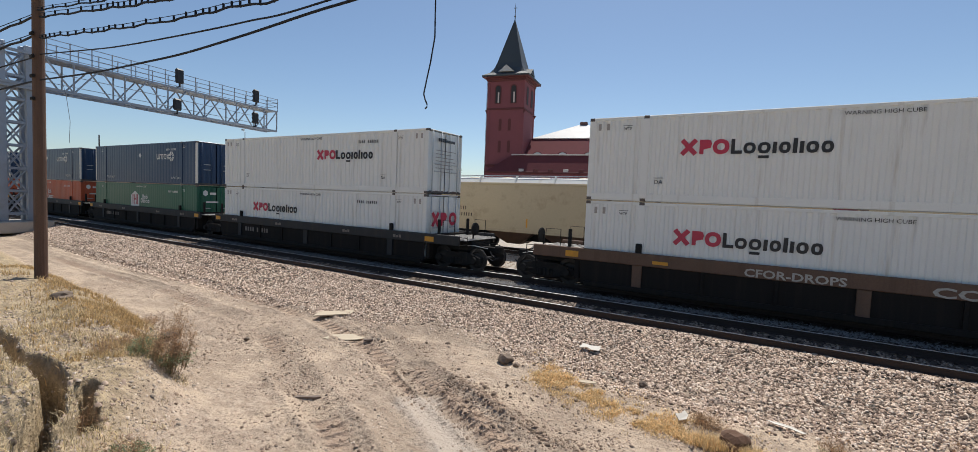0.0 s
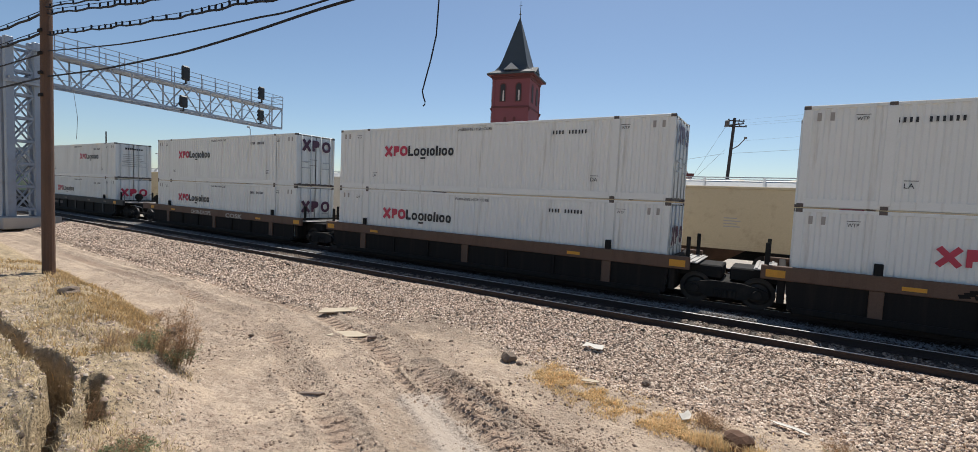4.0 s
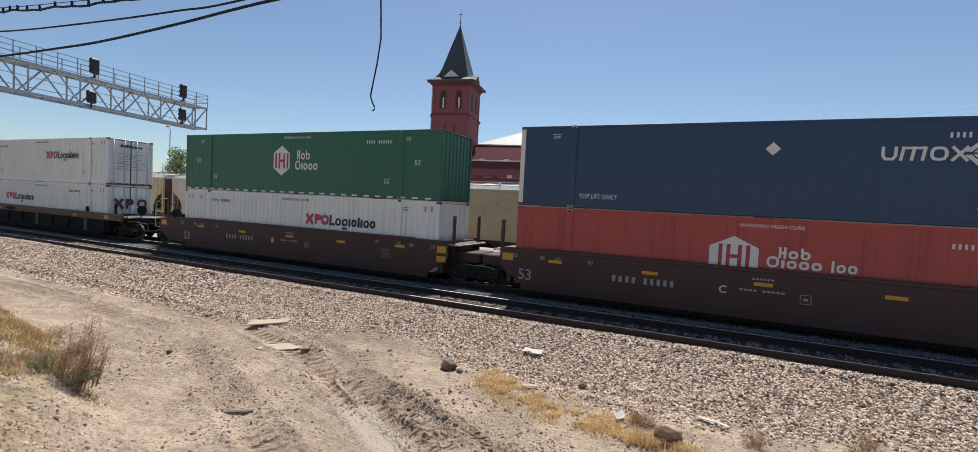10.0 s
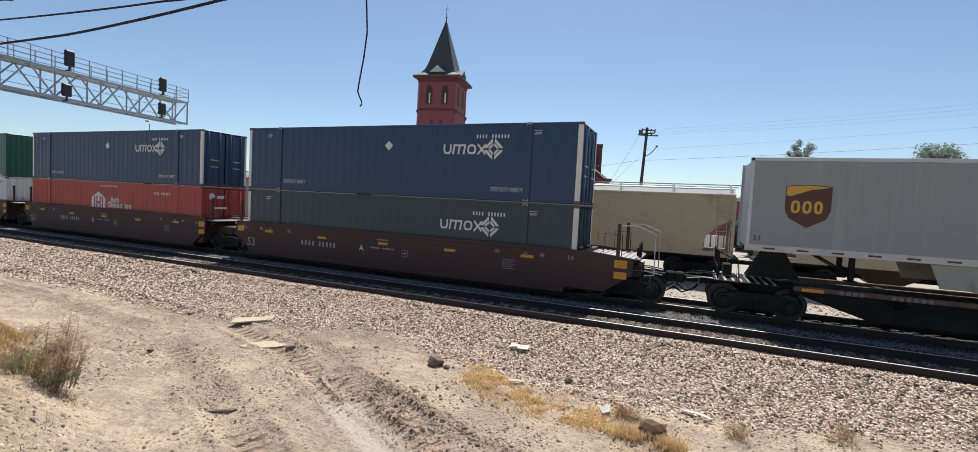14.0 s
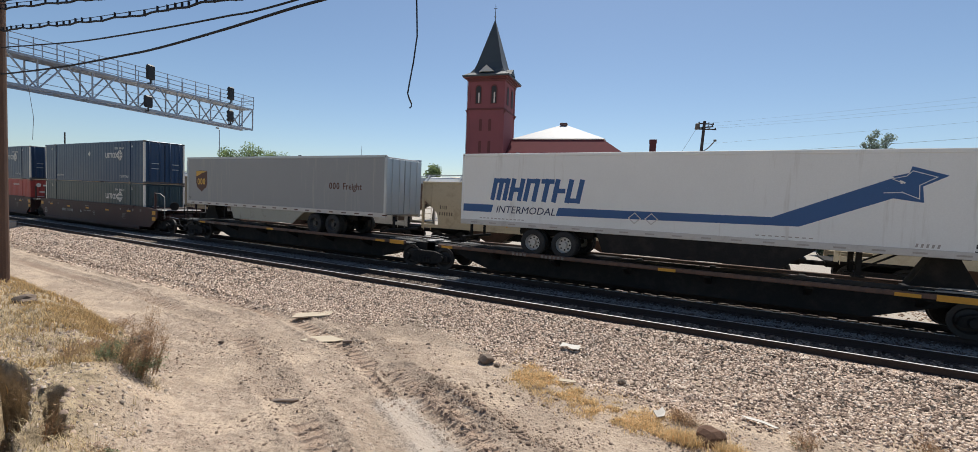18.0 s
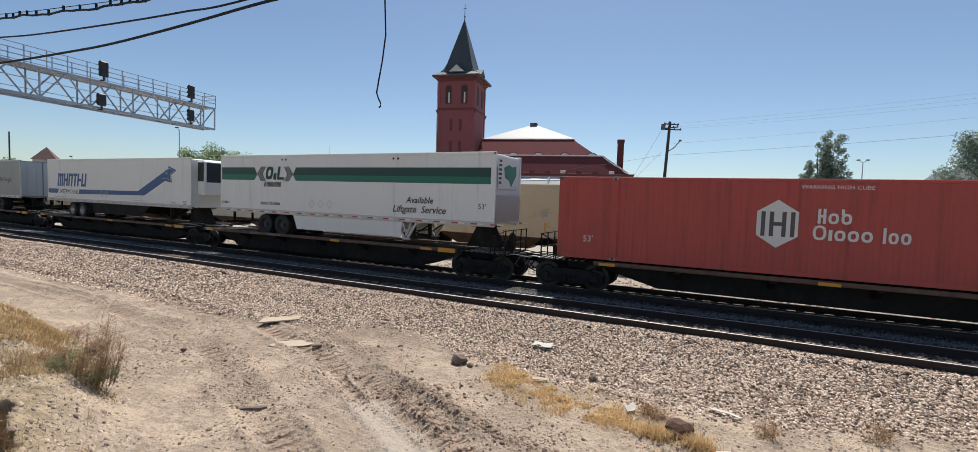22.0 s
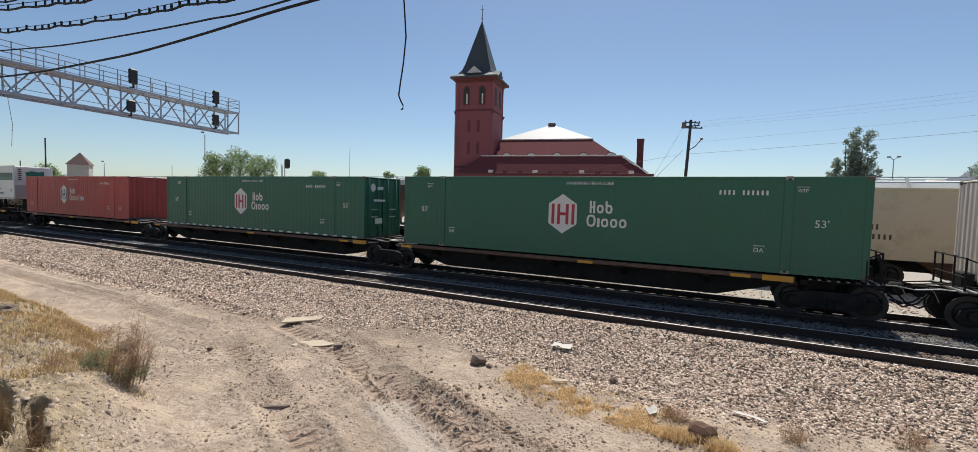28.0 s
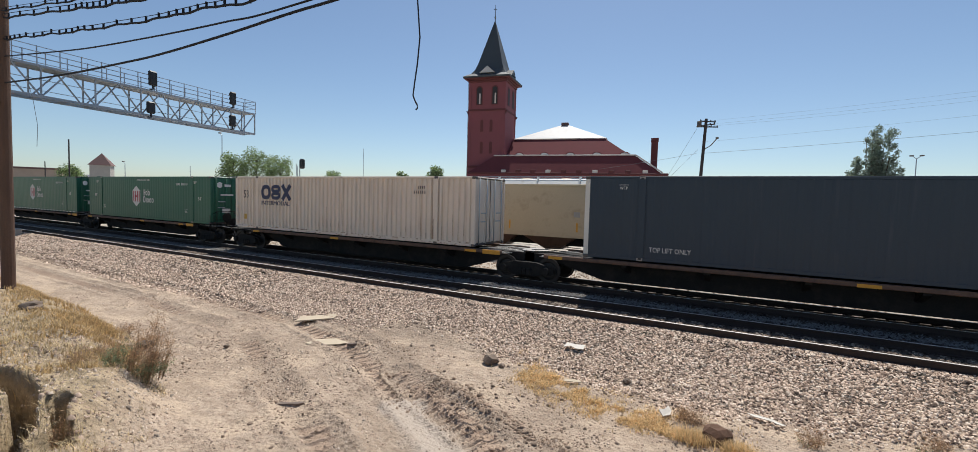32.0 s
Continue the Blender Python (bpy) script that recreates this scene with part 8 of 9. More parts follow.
def cable(name, pts, r, label, lash=0.0, group="overhead cables"):
    """A hung cable through points, with lashed strand and spacers where asked."""
    P = [Vector(p) for p in pts]
    fine = []
    for i in range(len(P) - 1):
        p0, p1, p2, p3 = P[max(i - 1, 0)], P[i], P[i + 1], P[min(i + 2, len(P) - 1)]
        for k in range(10):
            t = k / 10
            fine.append(0.5 * ((2 * p1) + (p2 - p0) * t + (2 * p0 - 5 * p1 + 4 * p2 - p3) * t * t + (3 * p1 - p0 - 3 * p2 + p3) * t ** 3))
    fine.append(P[-1])
    root = thing(name, label, "cable", group)
    if lash:
        fine = [p + Vector((0, 0, 0.018 * math.sin(3.3 * p.x) + 0.012 * math.sin(7.1 * p.x))) for p in fine]
    part("cable_core", Shape().tube(fine, r, 6), CABLE, root)
    if lash:
        part("strand", Shape().tube([p + Vector((0, 0, lash)) for p in P], r * 0.35, 5), CABLE, root)
        sh = Shape()
        for i in range(0, len(fine), 2):
            p = fine[i]
            sh.box(p.x - 0.012, p.x + 0.012, p.y - 0.02, p.y + 0.02, p.z - r, p.z + lash + 0.015)
        tagged(part("spacer", sh, CABLE, root), kind="stuff")
    return root


cable("overhead_cable", [(PX + 0.08, 5.3, 6.3), (-16.1, 5.3, 6.1), (-12.6, 5.3, 6.02), (-11.0, 5.3, 6.01), (-8.75, 5.3, 6.075), (-6.9, 5.3, 6.16), (-5.0, 5.3, 6.22), (0, 5.3, 6.5), (14, 5.3, 7.6)], 0.023, "thick black cable slung from the pole")
cable("overhead_cable", [(PX + 0.08, 5.3, 7.1), (-16.1, 5.3, 6.72), (-14.1, 5.3, 6.56), (-11.1, 5.3, 6.40), (-8.8, 5.3, 6.31), (-6.8, 5.3, 6.28), (0, 5.3, 6.55), (14, 5.3, 7.9)], 0.017, "black cable slung from the pole")
cable("overhead_cable", [(PX + 0.08, 5.3, 7.6), (-18.8, 5.3, 7.46), (-16.07, 5.3, 7.18), (-14.16, 5.3, 7.0), (-11.1, 5.3, 6.75), (-9.65, 5.3, 6.69), (-8.0, 5.3, 6.56), (-5, 5.3, 6.7), (14, 5.3, 8.2)], 0.022, "bundled black cable lashed to a strand", 0.09)
cable("overhead_cable", [(PX + 0.08, 5.3, 8.25), (-16, 5.3, 7.74), (-14.1, 5.3, 7.51), (-12.5, 5.3, 7.34), (-10.5, 5.3, 7.22), (-6, 5.3, 7.3), (14, 5.3, 9.0)], 0.026, "bundled black cable lashed to a strand", 0.12)
cable("overhead_cable", [(PX + 0.08, 5.25, 8.44), (-16, 5.25, 7.93), (-14.1, 5.25, 7.7), (-11, 5.25, 7.45), (-6, 5.25, 7.5), (14, 5.25, 9.2)], 0.02, "bundled black cable lashed to a strand", 0.08)
for z0, z1, r, lash in ((8.3, 8.9, 0.035, 0.1), (7.7, 8.2, 0.035, 0.09), (7.05, 7.5, 0.022, 0), (6.3, 6.6, 0.028, 0)):
    cable("overhead_cable", [(PX + 0.06, 5.3, z0), (-30, 4.7, z0 - 0.15), (-42, 3.9, z0 + 0.05), (-60, 2.8, z1)], r, "black cable running on from the pole", lash)

# the loose end that dangles from above
WX, WY, WZ = -4.24, 5.3, 6.37
strand = Shape().tube([(0.0, 0, 0.0), (-0.03, 0, -0.35), (-0.02, 0, -0.65), (-0.01, 0.0, -1.0), (-0.07, 0, -1.35), (-0.13, 0, -1.6), (-0.17, 0, -1.78), (-0.14, 0, -1.86), (-0.10, 0, -1.93), (-0.10, 0, -1.97), (-0.13, 0, -1.99)], 0.0105, 6)
dangling = solid("dangling_wire", strand, CABLE, "loose black wire end swaying below the cables", "wire", at=pose(WX, WY, WZ))


# ---- far poles, lamps and line wires ----
def lamp_post(x, y, high, arms, label):
    root = thing("lamp_post", label, "lamp post", "yard lamp posts", at=pose(x, y, -0.4))
    part("shaft", Shape().tube([(0, 0, 0), (0, 0, high)], 0.11, 8, 0.06), GALV, root)
    for a in arms:
        part("arm", Shape().tube([(0, 0, high - 0.1), (a * 0.45, 0, high + 0.3)], 0.05, 6), GALV, root)
        part("lamp_head", Shape().cbox(a * 0.6 - 0.25, a * 0.6 + 0.25, -0.2, 0.2, high + 0.28, high + 0.48, 0.06), CASTING, root)
    return root


def polar(az, r):
    return r * math.sin(radians(az)), r * math.cos(radians(az))


def height(el, r):
    return EYE[2] + r * math.tan(radians(el)) + 0.4


x, y = polar(-5.6, 68)
far_pole = thing("line_pole", "dark wooden line pole with a tangle of crossarms", "utility pole", at=pose(x, y, -0.4, 0, 2.5, 0))
part("shaft", Shape().tube([(0, 0, 0), (0, 0, height(9.45, 68))], 0.24, 10, 0.18), POLE_DARK, far_pole)
zt = height(9.45, 68)
for dz, a, w in ((-0.35, 25, 2.0), (-0.8, -35, 2.3), (-1.05, 10, 2.6)):
    part("crossarm", Shape().cbox(-w / 2, w / 2, -0.07, 0.07, -0.07, 0.07, 0.01), POLE_DARK, far_pole, at=pose(0.2, 0, zt + dz, 0, 0, a))
    for k in (-0.9, -0.35, 0.35, 0.9):
        part("insulator", Shape().lathe([(0.05, 0.05), (0.12, 0.09), (0.22, 0.05)], (0, 0, 0), "z", 8), CASTING, far_pole, at=pose(0.2 + k * w / 2 * math.cos(radians(a)), k * w / 2 * math.sin(radians(a)), zt + dz))
part("transformer", Shape().lathe([(-0.4, 0.2), (-0.35, 0.28), (0.35, 0.28), (0.4, 0.2)], (0, 0, 0), "z", 12), CASTING, far_pole, at=pose(-0.75, -0.4, zt - 0.75))
part("lamp_arm", Shape().tube([(0, 0, zt - 4.0), (0.7, -0.2, zt - 3.6), (0.9, -0.2, zt - 3.4), (1.5, -0.3, zt - 2.6)], 0.06, 6).cbox(1.35, 1.7, -0.45, -0.15, zt - 2.65, zt - 2.4, 0.05), CASTING, far_pole)
px, py = x, y


def line_wire(p, q, sag, r=0.007):
    p, q = Vector(p), Vector(q)
    pts = [p.lerp(q, i / 14) - Vector((0, 0, sag * 4 * (i / 14) * (1 - i / 14))) for i in range(15)]
    return solid("line_wire", Shape().tube(pts, r, 5), CABLE_GREY, "thin grey wire strung between line poles", "wire", "line wires")


for dz, el in ((-0.3, 10.6), (-0.75, 10.2), (-1.0, 9.7)):
    qx, qy = polar(34, 82)
    line_wire((px + 0.8, py, zt - 0.4 + dz), (qx, qy, height(el, 82) - 0.4), 0.5)
qx, qy = polar(34, 82)
line_wire((px + 0.3, py, zt - 4.9), (qx, qy, height(7.4, 82) - 0.4), 0.3, 0.016)
line_wire((px + 0.3, py, zt - 3.4), (qx, qy, height(8.7, 82) - 0.4), 0.3, 0.008)
qx, qy = polar(-24, 95)
line_wire((px - 0.3, py, zt - 4.9), (qx, qy, 8.0), 0.3, 0.016)
gx1, gy1 = polar(-11.5, 66)
line_wire((px - 0.2, py, zt - 1.2), (gx1, gy1, 1.0), 0.05, 0.016)
line_wire((px - 0.2, py, zt - 4.4), (gx1, gy1, 3.0), 0.05, 0.016)

x, y = polar(12.65, 95)
lamp_post(x, y, height(4.75, 95), (-1, 1), "twin-headed yard lamp on a thin mast")
x, y = polar(-59.15, 92)
lamp_post(x, y, height(6.0, 92), (-1,), "single-headed yard lamp on a thin mast")
x, y = polar(-67.3, 120)
lamp_post(x, y, height(2.5, 120), (-1,), "low yard lamp with a long arm")
for az, el, r, w in ((-71.3, 4.4, 90, 0.11), (-44.55, 5.55, 110, 0.05), (-62.0, 2.6, 110, 0.06), (-72.9, 2.3, 120, 0.102)):
    x, y = polar(az, r)
    solid("far_post", Shape().tube([(0, 0, 0), (0, 0, height(el, r))], w, 8, w * 0.8), POLE_DARK if w > 0.1 else GALV, "bare post standing beyond the yard", "post", "far posts", at=pose(x, y, -0.4))
x, y = polar(-51.3, 60)
dwarf = thing("yard_signal", "black dwarf signal head on a mast beyond the train", "signal", at=pose(x, y, -0.4))
part("mast", Shape().tube([(-0.35, 0, 0), (-0.35, 0, height(3.9, 60))], 0.06, 6), GALV, dwarf)
part("head", Shape().cbox(-0.3, 0.45, -0.2, 0.2, height(2.9, 60), height(4.0, 60), 0.15), SIGNAL_BLACK, dwarf)
part("ladder", Shape().tube([(-0.75, 0, 0), (-0.75, 0, height(3.2, 60))], 0.04, 5).tube([(-0.95, 0, 0), (-0.95, 0, height(3.4, 60))], 0.04, 5), GALV, dwarf)

# far low buildings and hills
x, y = polar(-69.0, 150)
hut = thing("far_house", "small pale house with a peaked dark roof", "building", at=pose(x, y, -0.4, 0, 0, 55))
part("wall", Shape().box(-2.0, 2.0, -1.8, 1.8, 0, height(2.25, 150)), CONCRETE, hut)
part("roof", Shape().add([(-2.3, -2.1, height(2.2, 150)), (2.3, -2.1, height(2.2, 150)), (2.3, 2.1, height(2.2, 150)), (-2.3, 2.1, height(2.2, 150)), (0, 0, height(3.35, 150))], [(3, 2, 1, 0), (0, 1, 4), (1, 2, 4), (2, 3, 4), (3, 0, 4)]), FAR_ROOF, hut)
part("window", Shape().box(-0.5, 0.5, -1.83, -1.79, 5.2, 6.6), GLASS, hut)
x, y = polar(-74.0, 170)
shed = thing("far_building", "long low tan building beyond the yard", "building", at=pose(x, y, -0.4, 0, 0, 60))
part("wall", Shape().box(-7, 7, -4, 4, 0, height(1.55, 170)), FAR_WALL, shed)
part("roof", Shape().cbox(-7.3, 7.3, -4.3, 4.3, height(1.55, 170), height(1.7, 170), 0.05), FAR_ROOF, shed)
for i in range(6):
    part("window", Shape().box(-6 + i * 2.2, -4.8 + i * 2.2, -4.03, -3.99, 3.6, 5.6), GLASS, shed)


x, y = polar(4.0, 62)
store = thing("yard_shed", "low maroon shed behind the parked cars", "building", at=pose(x, y, -0.4, 0, 0, TURN))
part("wall", Shape().box(-2, 12, -3, 3, 0, height(1.42, 62)), BRICK, store)
part("roof", Shape().cbox(-2.3, 12.3, -3.3, 3.3, height(1.42, 62), height(1.78, 62), 0.06), ROOF_WHITE, store, "flat pale roof")
for i in range(4):
    part("window", Shape().box(-1 + 3 * i, 0.4 + 3 * i, -3.03, -2.99, 1.6, 3.2), GLASS, store)


x, y = polar(2.95, 46)
barrier = thing("low_wall", "low whitewashed wall with dark uprights beyond the yard", "wall", at=pose(x, y, -0.4, 0, 0, 3))
part("panel", Shape().cbox(-1.3, 1.3, -0.09, 0.09, 0, 1.65, 0.02), WHITE_TRIM, barrier)
upright = Shape().cbox(-0.05, 0.05, -0.16, -0.095, 0, 2.3, 0.01).data("upright", CASTING)
for q in (-1.0, -0.45, 0.15, 0.6, 1.1):
    part("upright", upright, CASTING, barrier, at=pose(q, 0, 0))


def ridge(name, az0, az1, el, r, seed, label):
    rr = random.Random(seed)
    top, bot = [], []
    n = 40
    for i in range(n + 1):
        az = az0 + (az1 - az0) * i / n
        k = i / n
        e = el * (math.sin(math.pi * k) ** 0.5) * (0.86 + 0.2 * noise.noise(Vector((i * 0.35, seed, 0))) + 0.07 * rr.random())
        xx, yy = polar(az, r)
        top.append((xx, yy, 3 + r * math.tan(radians(max(e, 0.02)))))
        bot.append((xx * 0.9, yy * 0.9, -5))
    sh = Shape().add(top + bot, [(i, i + 1, n + 2 + i, n + 1 + i) for i in range(n)])
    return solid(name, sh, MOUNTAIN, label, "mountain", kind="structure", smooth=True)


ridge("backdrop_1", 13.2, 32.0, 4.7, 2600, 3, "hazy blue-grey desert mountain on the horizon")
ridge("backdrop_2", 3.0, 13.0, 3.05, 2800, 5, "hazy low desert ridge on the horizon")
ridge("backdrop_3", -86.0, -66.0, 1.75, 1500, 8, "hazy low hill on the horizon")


# ---- trees and plants ----
def leaf_cloud(n, blobs, size, seed):
    """Leaf clumps: small bent quads gathered round branch ends."""
    r = np.random.default_rng(seed)
    w = np.array([b[3] ** 2 for b in blobs])
    k = r.choice(len(blobs), n, p=w / w.sum())
    B = np.array(blobs)[k]
    d = r.normal(0, 1, (n, 3))
    d /= np.linalg.norm(d, axis=1)[:, None]
    c = B[:, :3] + d * (B[:, 3] * r.uniform(0.25, 1.05, n))[:, None]
    a, b = r.normal(0, 1, (n, 3)), r.normal(0, 1, (n, 3))
    a /= np.linalg.norm(a, axis=1)[:, None]
    b = np.cross(a, b)
    b /= np.linalg.norm(b, axis=1)[:, None]
    s = r.uniform(0.5, 1.2, n)[:, None] * size
    v = np.stack([c - a * s, c + b * s * 0.45, c + a * s, c - b * s * 0.45], 1).reshape(-1, 3)
    return v.tolist(), (np.arange(n)[:, None] * 4 + np.arange(4)).tolist()


def tree(x, y, high, wide, base, seed, label, leaf, columns=(), n=5200, size=0.24):
    rr = random.Random(seed)
    root = thing("tree", label, "tree", "trees beyond the yard", at=pose(x, y, -0.4))
    part("trunk", Shape().tube([(0, 0, 0), (0.1, 0, high * 0.3), (0.25, 0.05, high * 0.5), (0.2, 0, high * (0.55 if columns else 0.9))], (0.014 if columns else 0.028) * high, 8, 0.006 * high), BARK, root)
    blobs, limbs = [], Shape()
    if columns:
        # upright plumes of foliage, each leaning a little with the wind
        for px, py, top, fat in columns:
            px, py, top = px * wide, py * wide, top * high
            limbs.tube([(0.1, 0, high * 0.12), (px * 0.6, py * 0.6, high * 0.35), (px, py, top * 0.9)], 0.01 * high, 5, 0.002 * high)
            z = high * base * rr.uniform(0.8, 1.4)
            while z < top:
                k = (z / high - base) / (1 - base)
                blobs.append((px + 0.1 * wide * k + rr.uniform(-0.06, 0.06) * wide, py + rr.uniform(-0.08, 0.08) * wide, z, wide * fat * (1.2 - 0.6 * z / top) * rr.uniform(0.7, 1.3)))
                z += 0.045 * high * rr.uniform(0.7, 1.3)
    m = 0 if columns else 26
    for i in range(m):
        z = high * (base + (0.96 - base) * (i / (m - 1)) ** 0.9)
        k = (z / high - base) / (1 - base)
        spread = wide / 2 * math.sin(math.pi * min(0.97, 0.25 + 0.68 * k)) ** 0.8
        a = i * 2.4 + rr.uniform(-0.5, 0.5)
        d = spread * rr.uniform(0.35, 0.9)
        p = (d * math.cos(a), d * math.sin(a), z)
        limbs.tube([(0.15, 0, z - 0.12 * high), (p[0] * 0.6, p[1] * 0.6, z - 0.03 * high), p], 0.007 * high, 5, 0.002 * high)
        blobs.append((*p, 0.13 * wide * rr.uniform(0.7, 1.5) + 0.02 * high))
    part("limbs", limbs, BARK, root)
    v, f = leaf_cloud(n, blobs, size, seed)
    part("crown", Shape().add(v, f), leaf, root)
    return root


x, y = polar(9.65, 78)
tree(x, y, height(8.1, 78), 5.4, 0.18, 4, "tall dark poplar-like tree with ragged crown", LEAF_GREY, ((-0.04, 0, 0.97, 0.2), (0.2, 0.1, 0.93, 0.17), (-0.18, -0.1, 0.95, 0.14), (-0.46, 0.05, 0.58, 0.14), (-0.32, 0.1, 0.66, 0.14), (0.4, -0.1, 0.6, 0.14), (0.05, 0.2, 0.85, 0.2), (0.3, 0.0, 0.8, 0.14)), 24000, 0.17)
x, y = polar(8.3, 76)
tree(x, y, height(4.9, 76), 3.4, 0.3, 14, "smaller tree leaning beside a taller one", LEAF_GREY, ((0, 0, 1.0, 0.22), (-0.3, 0, 0.8, 0.2), (0.3, 0.1, 0.85, 0.2)), 6000, 0.17)
x, y = polar(20.3, 66)
tree(x, y, height(6.9, 66), 6.2, 0.25, 6, "broad pale green tree with open crown", LEAF_GREY, (), 14000, 0.15)
for az, el, r, wd, sd in ((-58.2, 4.0, 85, 5.5, 21), (-56.0, 4.5, 85, 7.0, 22), (-53.6, 4.0, 88, 6.0, 23), (-71.2, 1.95, 100, 5.0, 24), (-35.9, 3.75, 70, 3.4, 25), (-48.0, 2.7, 90, 5.0, 26), (-40.0, 2.9, 85, 3.0, 27), (-12.0, 3.15, 90, 2.5, 29)):
    x, y = polar(az, r)
    tree(x, y, height(el, r), wd, 0.25, sd, "bushy green tree behind the yard", LEAF, (), 6000, 0.17)
for az, el, r, wd, sd in ((5.7, -0.95, 52, 3.4, 28), (7.2, -1.3, 46, 3.0, 30)):
    x, y = polar(az, r)
    tree(x, y, height(el, r), wd, 0.1, sd, "shrub behind the parked hopper cars, shade put into its green", LEAF_SHADED, (), 6000, 0.17)


def blades(name, places, tall, material, label, seed, lean=0.35, wide=0.006):
    """Dry grass: bent three-sided blades in one mesh."""
    r = np.random.default_rng(seed)
    n = len(places)
    h = r.uniform(0.45, 1.0, n) * tall
    a = r.uniform(0, 6.283, n)
    l = r.normal(0, lean, n) * h
    d = np.stack([np.cos(a), np.sin(a), np.zeros(n)], -1)
    s = np.stack([-np.sin(a), np.cos(a), np.zeros(n)], -1) * wide
    up = np.array([0, 0, 1.0])
    mid = places + d * (l * 0.35)[:, None] + up * (h * 0.6)[:, None]
    tip = places + d * l[:, None] + up * h[:, None]
    v = np.stack([places - s, places + s, mid + s * 0.7, mid - s * 0.7, tip], 1).reshape(-1, 3)
    i = np.arange(n)[:, None] * 5
    f = (i + np.array([0, 1, 2, 3])).tolist() + (i + np.array([3, 2, 4])).tolist()
    m = bpy.data.meshes.new(name)
    m.from_pydata(v.tolist(), [], f)
    m.materials.append(material)
    return tagged(new(name, m), label, "grass", kind="stuff")


r = np.random.default_rng(31)
n = 26000
x = r.uniform(-24, -10.0, n)
y = np.interp(x, [p[0] for p in FOOT], [p[1] for p in FOOT]) - 0.3 - r.gamma(1.5, 0.42, n)
keep = (crumpled(x, y, 1.1, 3, 61) * 1.3 + r.normal(0, 0.4, n) > 0.0) & (y > 2.6)
blades("dry_grass", on_land(x[keep], y[keep]), 0.15, STRAW, "golden dry grass covering the bank below the pole", 32, 0.95, wide=0.011)
n = 26000
x = r.uniform(-15, -4.5, n)
y = np.interp(x, [p[0] for p in FOOT], [p[1] for p in FOOT]) - r.uniform(0.1, 4.2, n)
keep = crumpled(x, y, 0.8, 3, 62) + r.normal(0, 0.35, n) > 0.05
blades("dry_grass", on_land(x[keep], y[keep]), 0.13, STRAW_PALE, "pale straw matted over the eroded bank", 33, 1.3, 0.005)
n = 44000
t = r.uniform(0, 1, n)
x = np.interp(t, [0, 0.35, 0.7, 1], [-4.6, -3.0, -1.6, -0.1]) + r.normal(0, 0.31, n)
y = np.interp(t, [0, 0.35, 0.7, 1], [9.85, 9.1, 8.6, 8.25]) + r.normal(0, 0.31, n)
keep = 0.9 * crumpled(x, y, 0.42, 3, 66) + r.normal(0, 0.4, n) > 0.34
blades("dry_grass", on_land(x[keep], y[keep]), 0.07, STRAW_GOLD, "straw-yellow strip of dry grass along the gravel", 34, 1.2, 0.007)
n = 1300
k = r.integers(0, 2, n)
x = np.array([-0.7, -0.02])[k] + r.normal(0, 0.13, n)
y = np.array([8.3, 8.2])[k] + r.normal(0, 0.1, n)
blades("grass_tuft", on_land(x, y), 0.2, STRAW_GOLD, "golden tufts of dry grass round a boulder", 35, 0.8, 0.006)


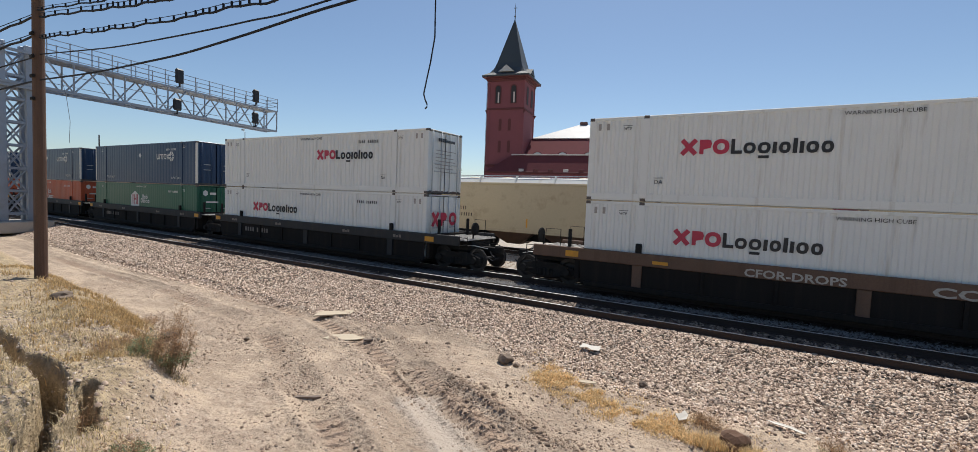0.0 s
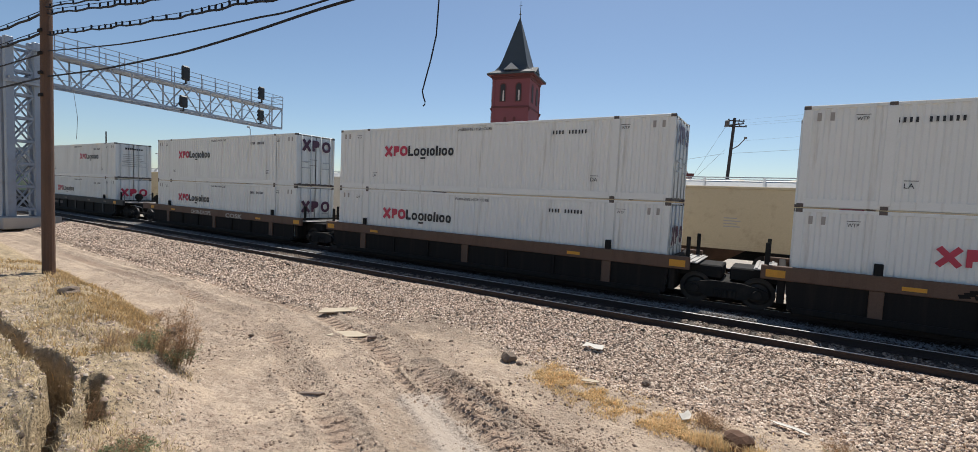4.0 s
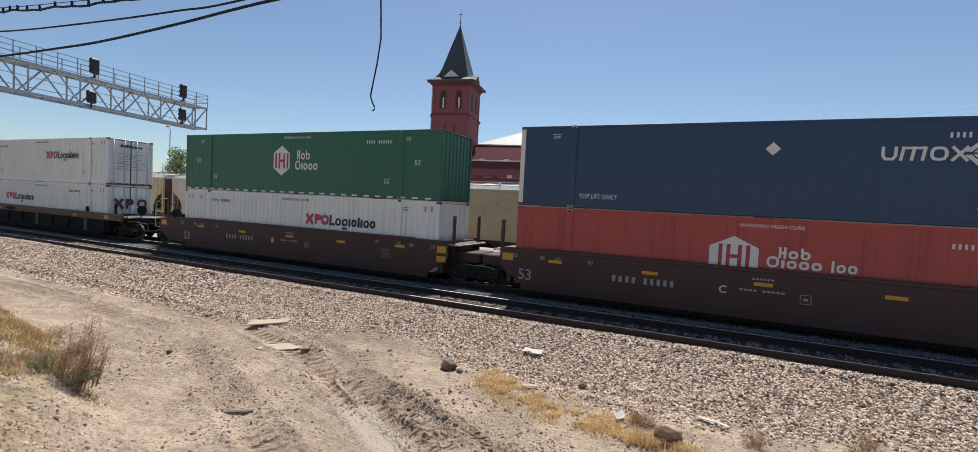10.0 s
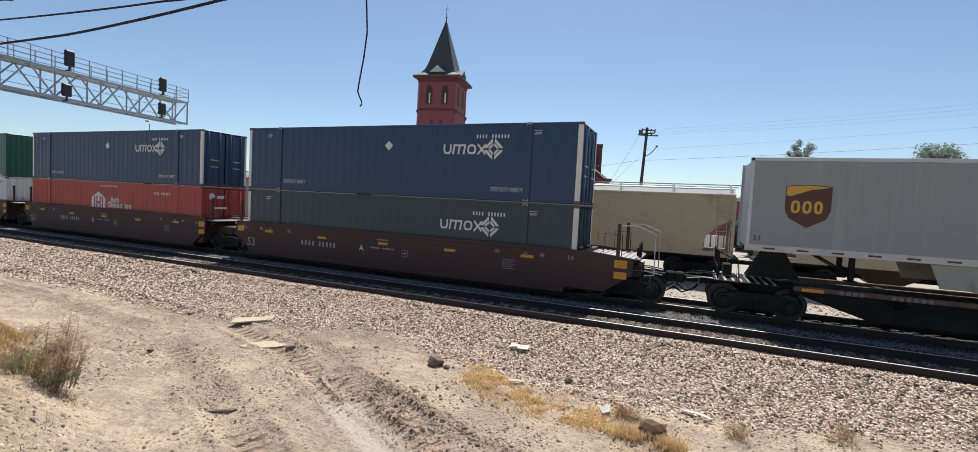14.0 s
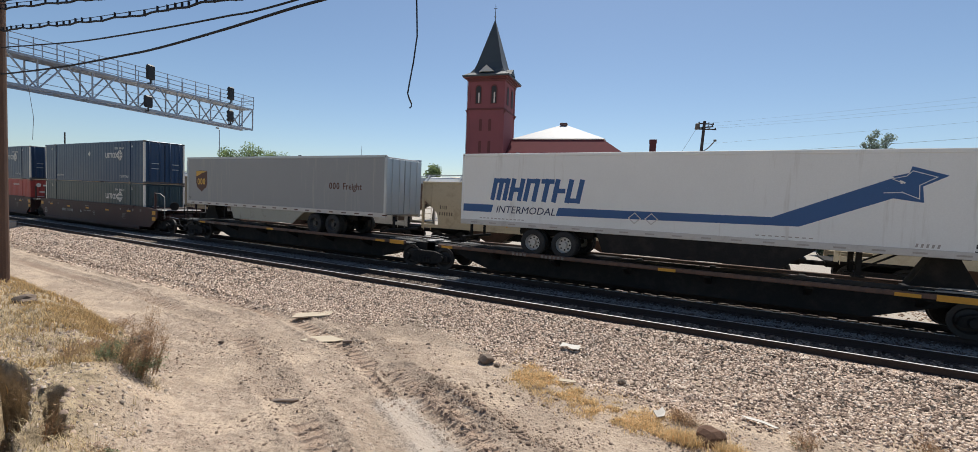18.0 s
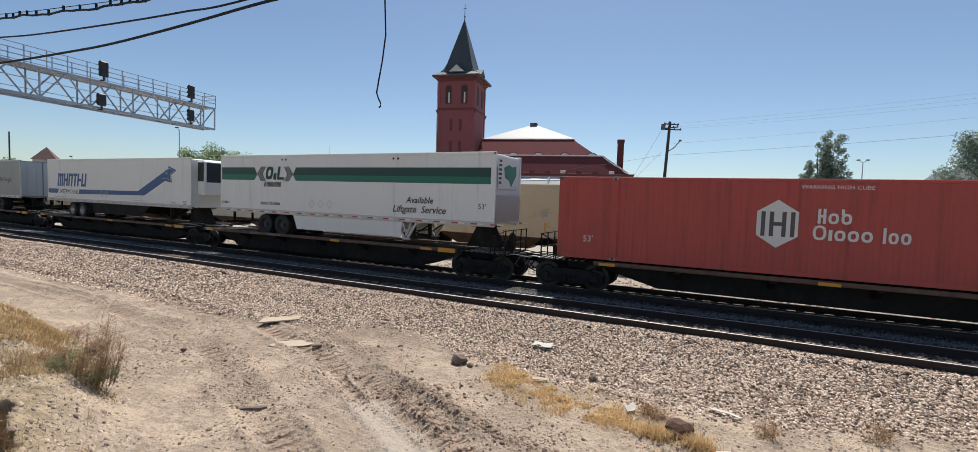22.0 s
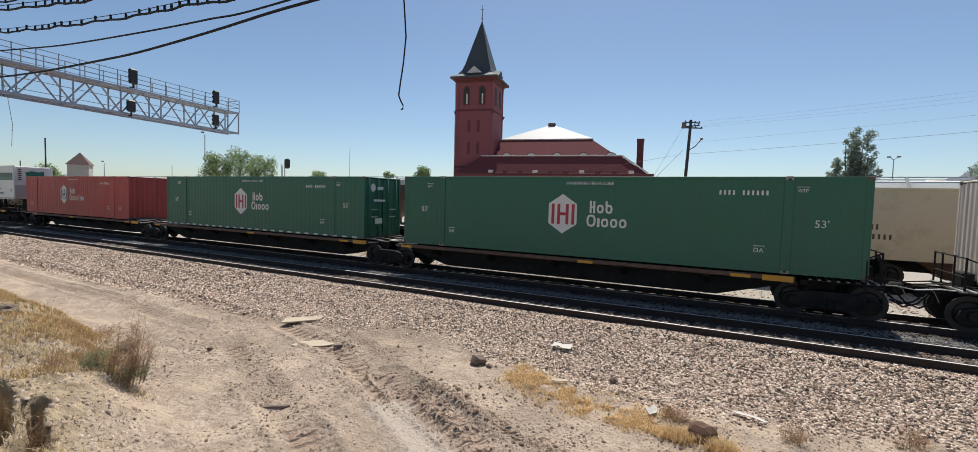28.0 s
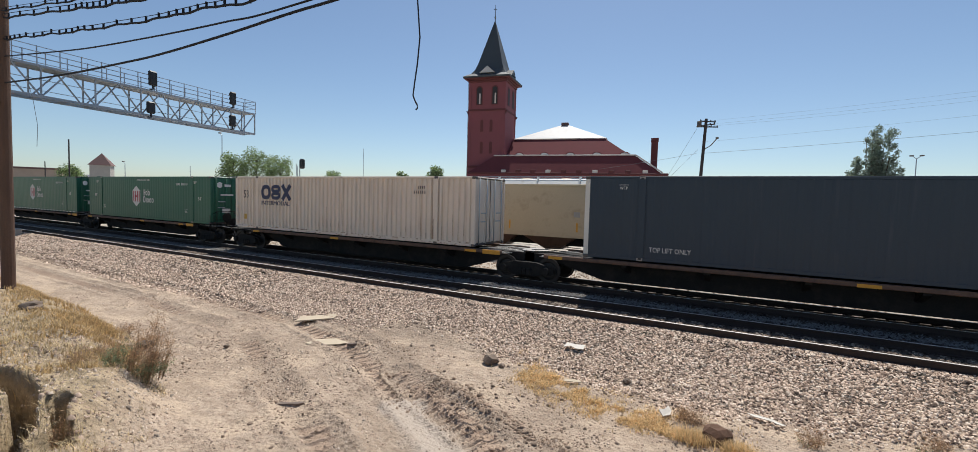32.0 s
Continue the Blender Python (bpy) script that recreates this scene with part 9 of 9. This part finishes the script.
def weed(x, y, high, wide, seed, label, stems=46, green=0.35, bushy=16):
    """A dry bush: many thin stems with twigs and small leaves all the way down, greener near its foot."""
    rr = random.Random(seed)
    root = thing("weed_bush", label, "bush", "weeds on the bank", at=pose(x, y, float(land(x, y)) - 0.03))
    sh, dry, fresh = Shape(), [], []
    for i in range(stems):
        a, b = rr.uniform(0, 6.28), wide / 2 * math.sqrt(rr.uniform(0, 1))
        h = high * rr.uniform(0.35, 1.05) * (1.0 - 0.5 * (2 * b / wide) ** 2)
        foot = (0.75 * b * math.cos(a), 0.75 * b * math.sin(a), 0)
        tip = (b * math.cos(a) * 0.9 + 0.06 * h, b * math.sin(a) * 0.9 + 0.16 * h, h)
        mid = ((foot[0] + tip[0]) / 2 + rr.uniform(-0.05, 0.05), (foot[1] + tip[1]) / 2 + rr.uniform(-0.05, 0.05), h * 0.5)
        sh.tube([foot, mid, tip], 0.005, 3, 0.002)
        for k in range(7):
            t = rr.uniform(0.12, 1.0)
            p = [mid[q] + (tip[q] - mid[q]) * (t * 2 - 1) if t > 0.5 else foot[q] + (mid[q] - foot[q]) * t * 2 for q in range(3)]
            q = [p[0] + rr.uniform(-0.12, 0.12), p[1] + rr.uniform(-0.12, 0.12), max(0.03, p[2] + rr.uniform(-0.02, 0.13))]
            sh.tube([p, q], 0.0025, 3, 0.0012)
            (fresh if q[2] < high * green * rr.uniform(0.5, 1.3) else dry).append((*q, 0.055))
    tagged(part("stem_tangle", sh, WEED, root), kind="stuff")
    for name, blobs, m, k in (("seed_fluff", dry, WEED, bushy), ("foliage", fresh, WEED_GREEN, bushy + 8)):
        if blobs:
            v, f = leaf_cloud(len(blobs) * k, blobs, 0.017, seed)
            tagged(part(name, Shape().add(v, f), m, root), kind="stuff")
    return root


weed(-10.15, 4.5, 1.5, 0.85, 1, "tall reddish brown weed bush, green at its foot", 84, 0.24, 8)
weed(-10.45, 4.2, 0.55, 0.5, 8, "low green weed leaning on a taller bush", 20, 0.85, 8)
weed(-8.35, 2.55, 0.85, 0.3, 9, "dead brown stalk standing beside the gully", 7, 0.0, 5)
weed(-7.7, 2.3, 0.34, 0.5, 10, "withered dark weed hanging over the gully", 26, 0.0, 12)
weed(-11.3, 4.3, 0.5, 0.4, 2, "low dry brown weed on the bank", 11, 0.05, 6)
weed(-10.4, 3.6, 0.55, 0.4, 3, "low dry brown weed on the bank", 12, 0.05, 6)
weed(-6.6, 2.35, 0.24, 0.6, 4, "low grey-green weed beside the gully", 30, 0.7, 10)
weed(-0.8, 9.05, 0.26, 0.55, 11, "grey dry weed beside a white wrapper", 24, 0.0, 8)
weed(1.1, 9.2, 0.34, 0.5, 12, "sparse dry weed at the edge of the gravel", 16, 0.25, 6)
weed(2.75, 10.0, 0.36, 0.5, 13, "sparse dry weed at the edge of the gravel", 16, 0.25, 6)
weed(-13.4, 6.0, 0.34, 0.5, 5, "dry seed stalks at the rim of the bank", 18, 0.0, 8)
weed(-14.6, 6.1, 0.36, 0.5, 6, "dry seed stalks at the rim of the bank", 18, 0.0, 8)


# ---- the tracks, last ----
track("railway_track", Y_NEAR, -400, 90, (-46, 10), "rusty rails on weathered timber ties, empty", RAIL_WORN)
track("railway_track", Y_TRAIN, -400, 90, (-36, 12), "rails polished by traffic, under the train")
track("railway_track", Y_YARD, -160, 60, (-10, 8), "yard track under parked hopper cars")


def motions():
    for ob, x, y, z in MOVERS:
        walk(ob, [(t, pose(x + s, y, z)) for t, s in ROLL])
    walk(dangling, [(t, pose(WX, WY, WZ, 0, a, 0)) for t, a in SWAY])


motions()
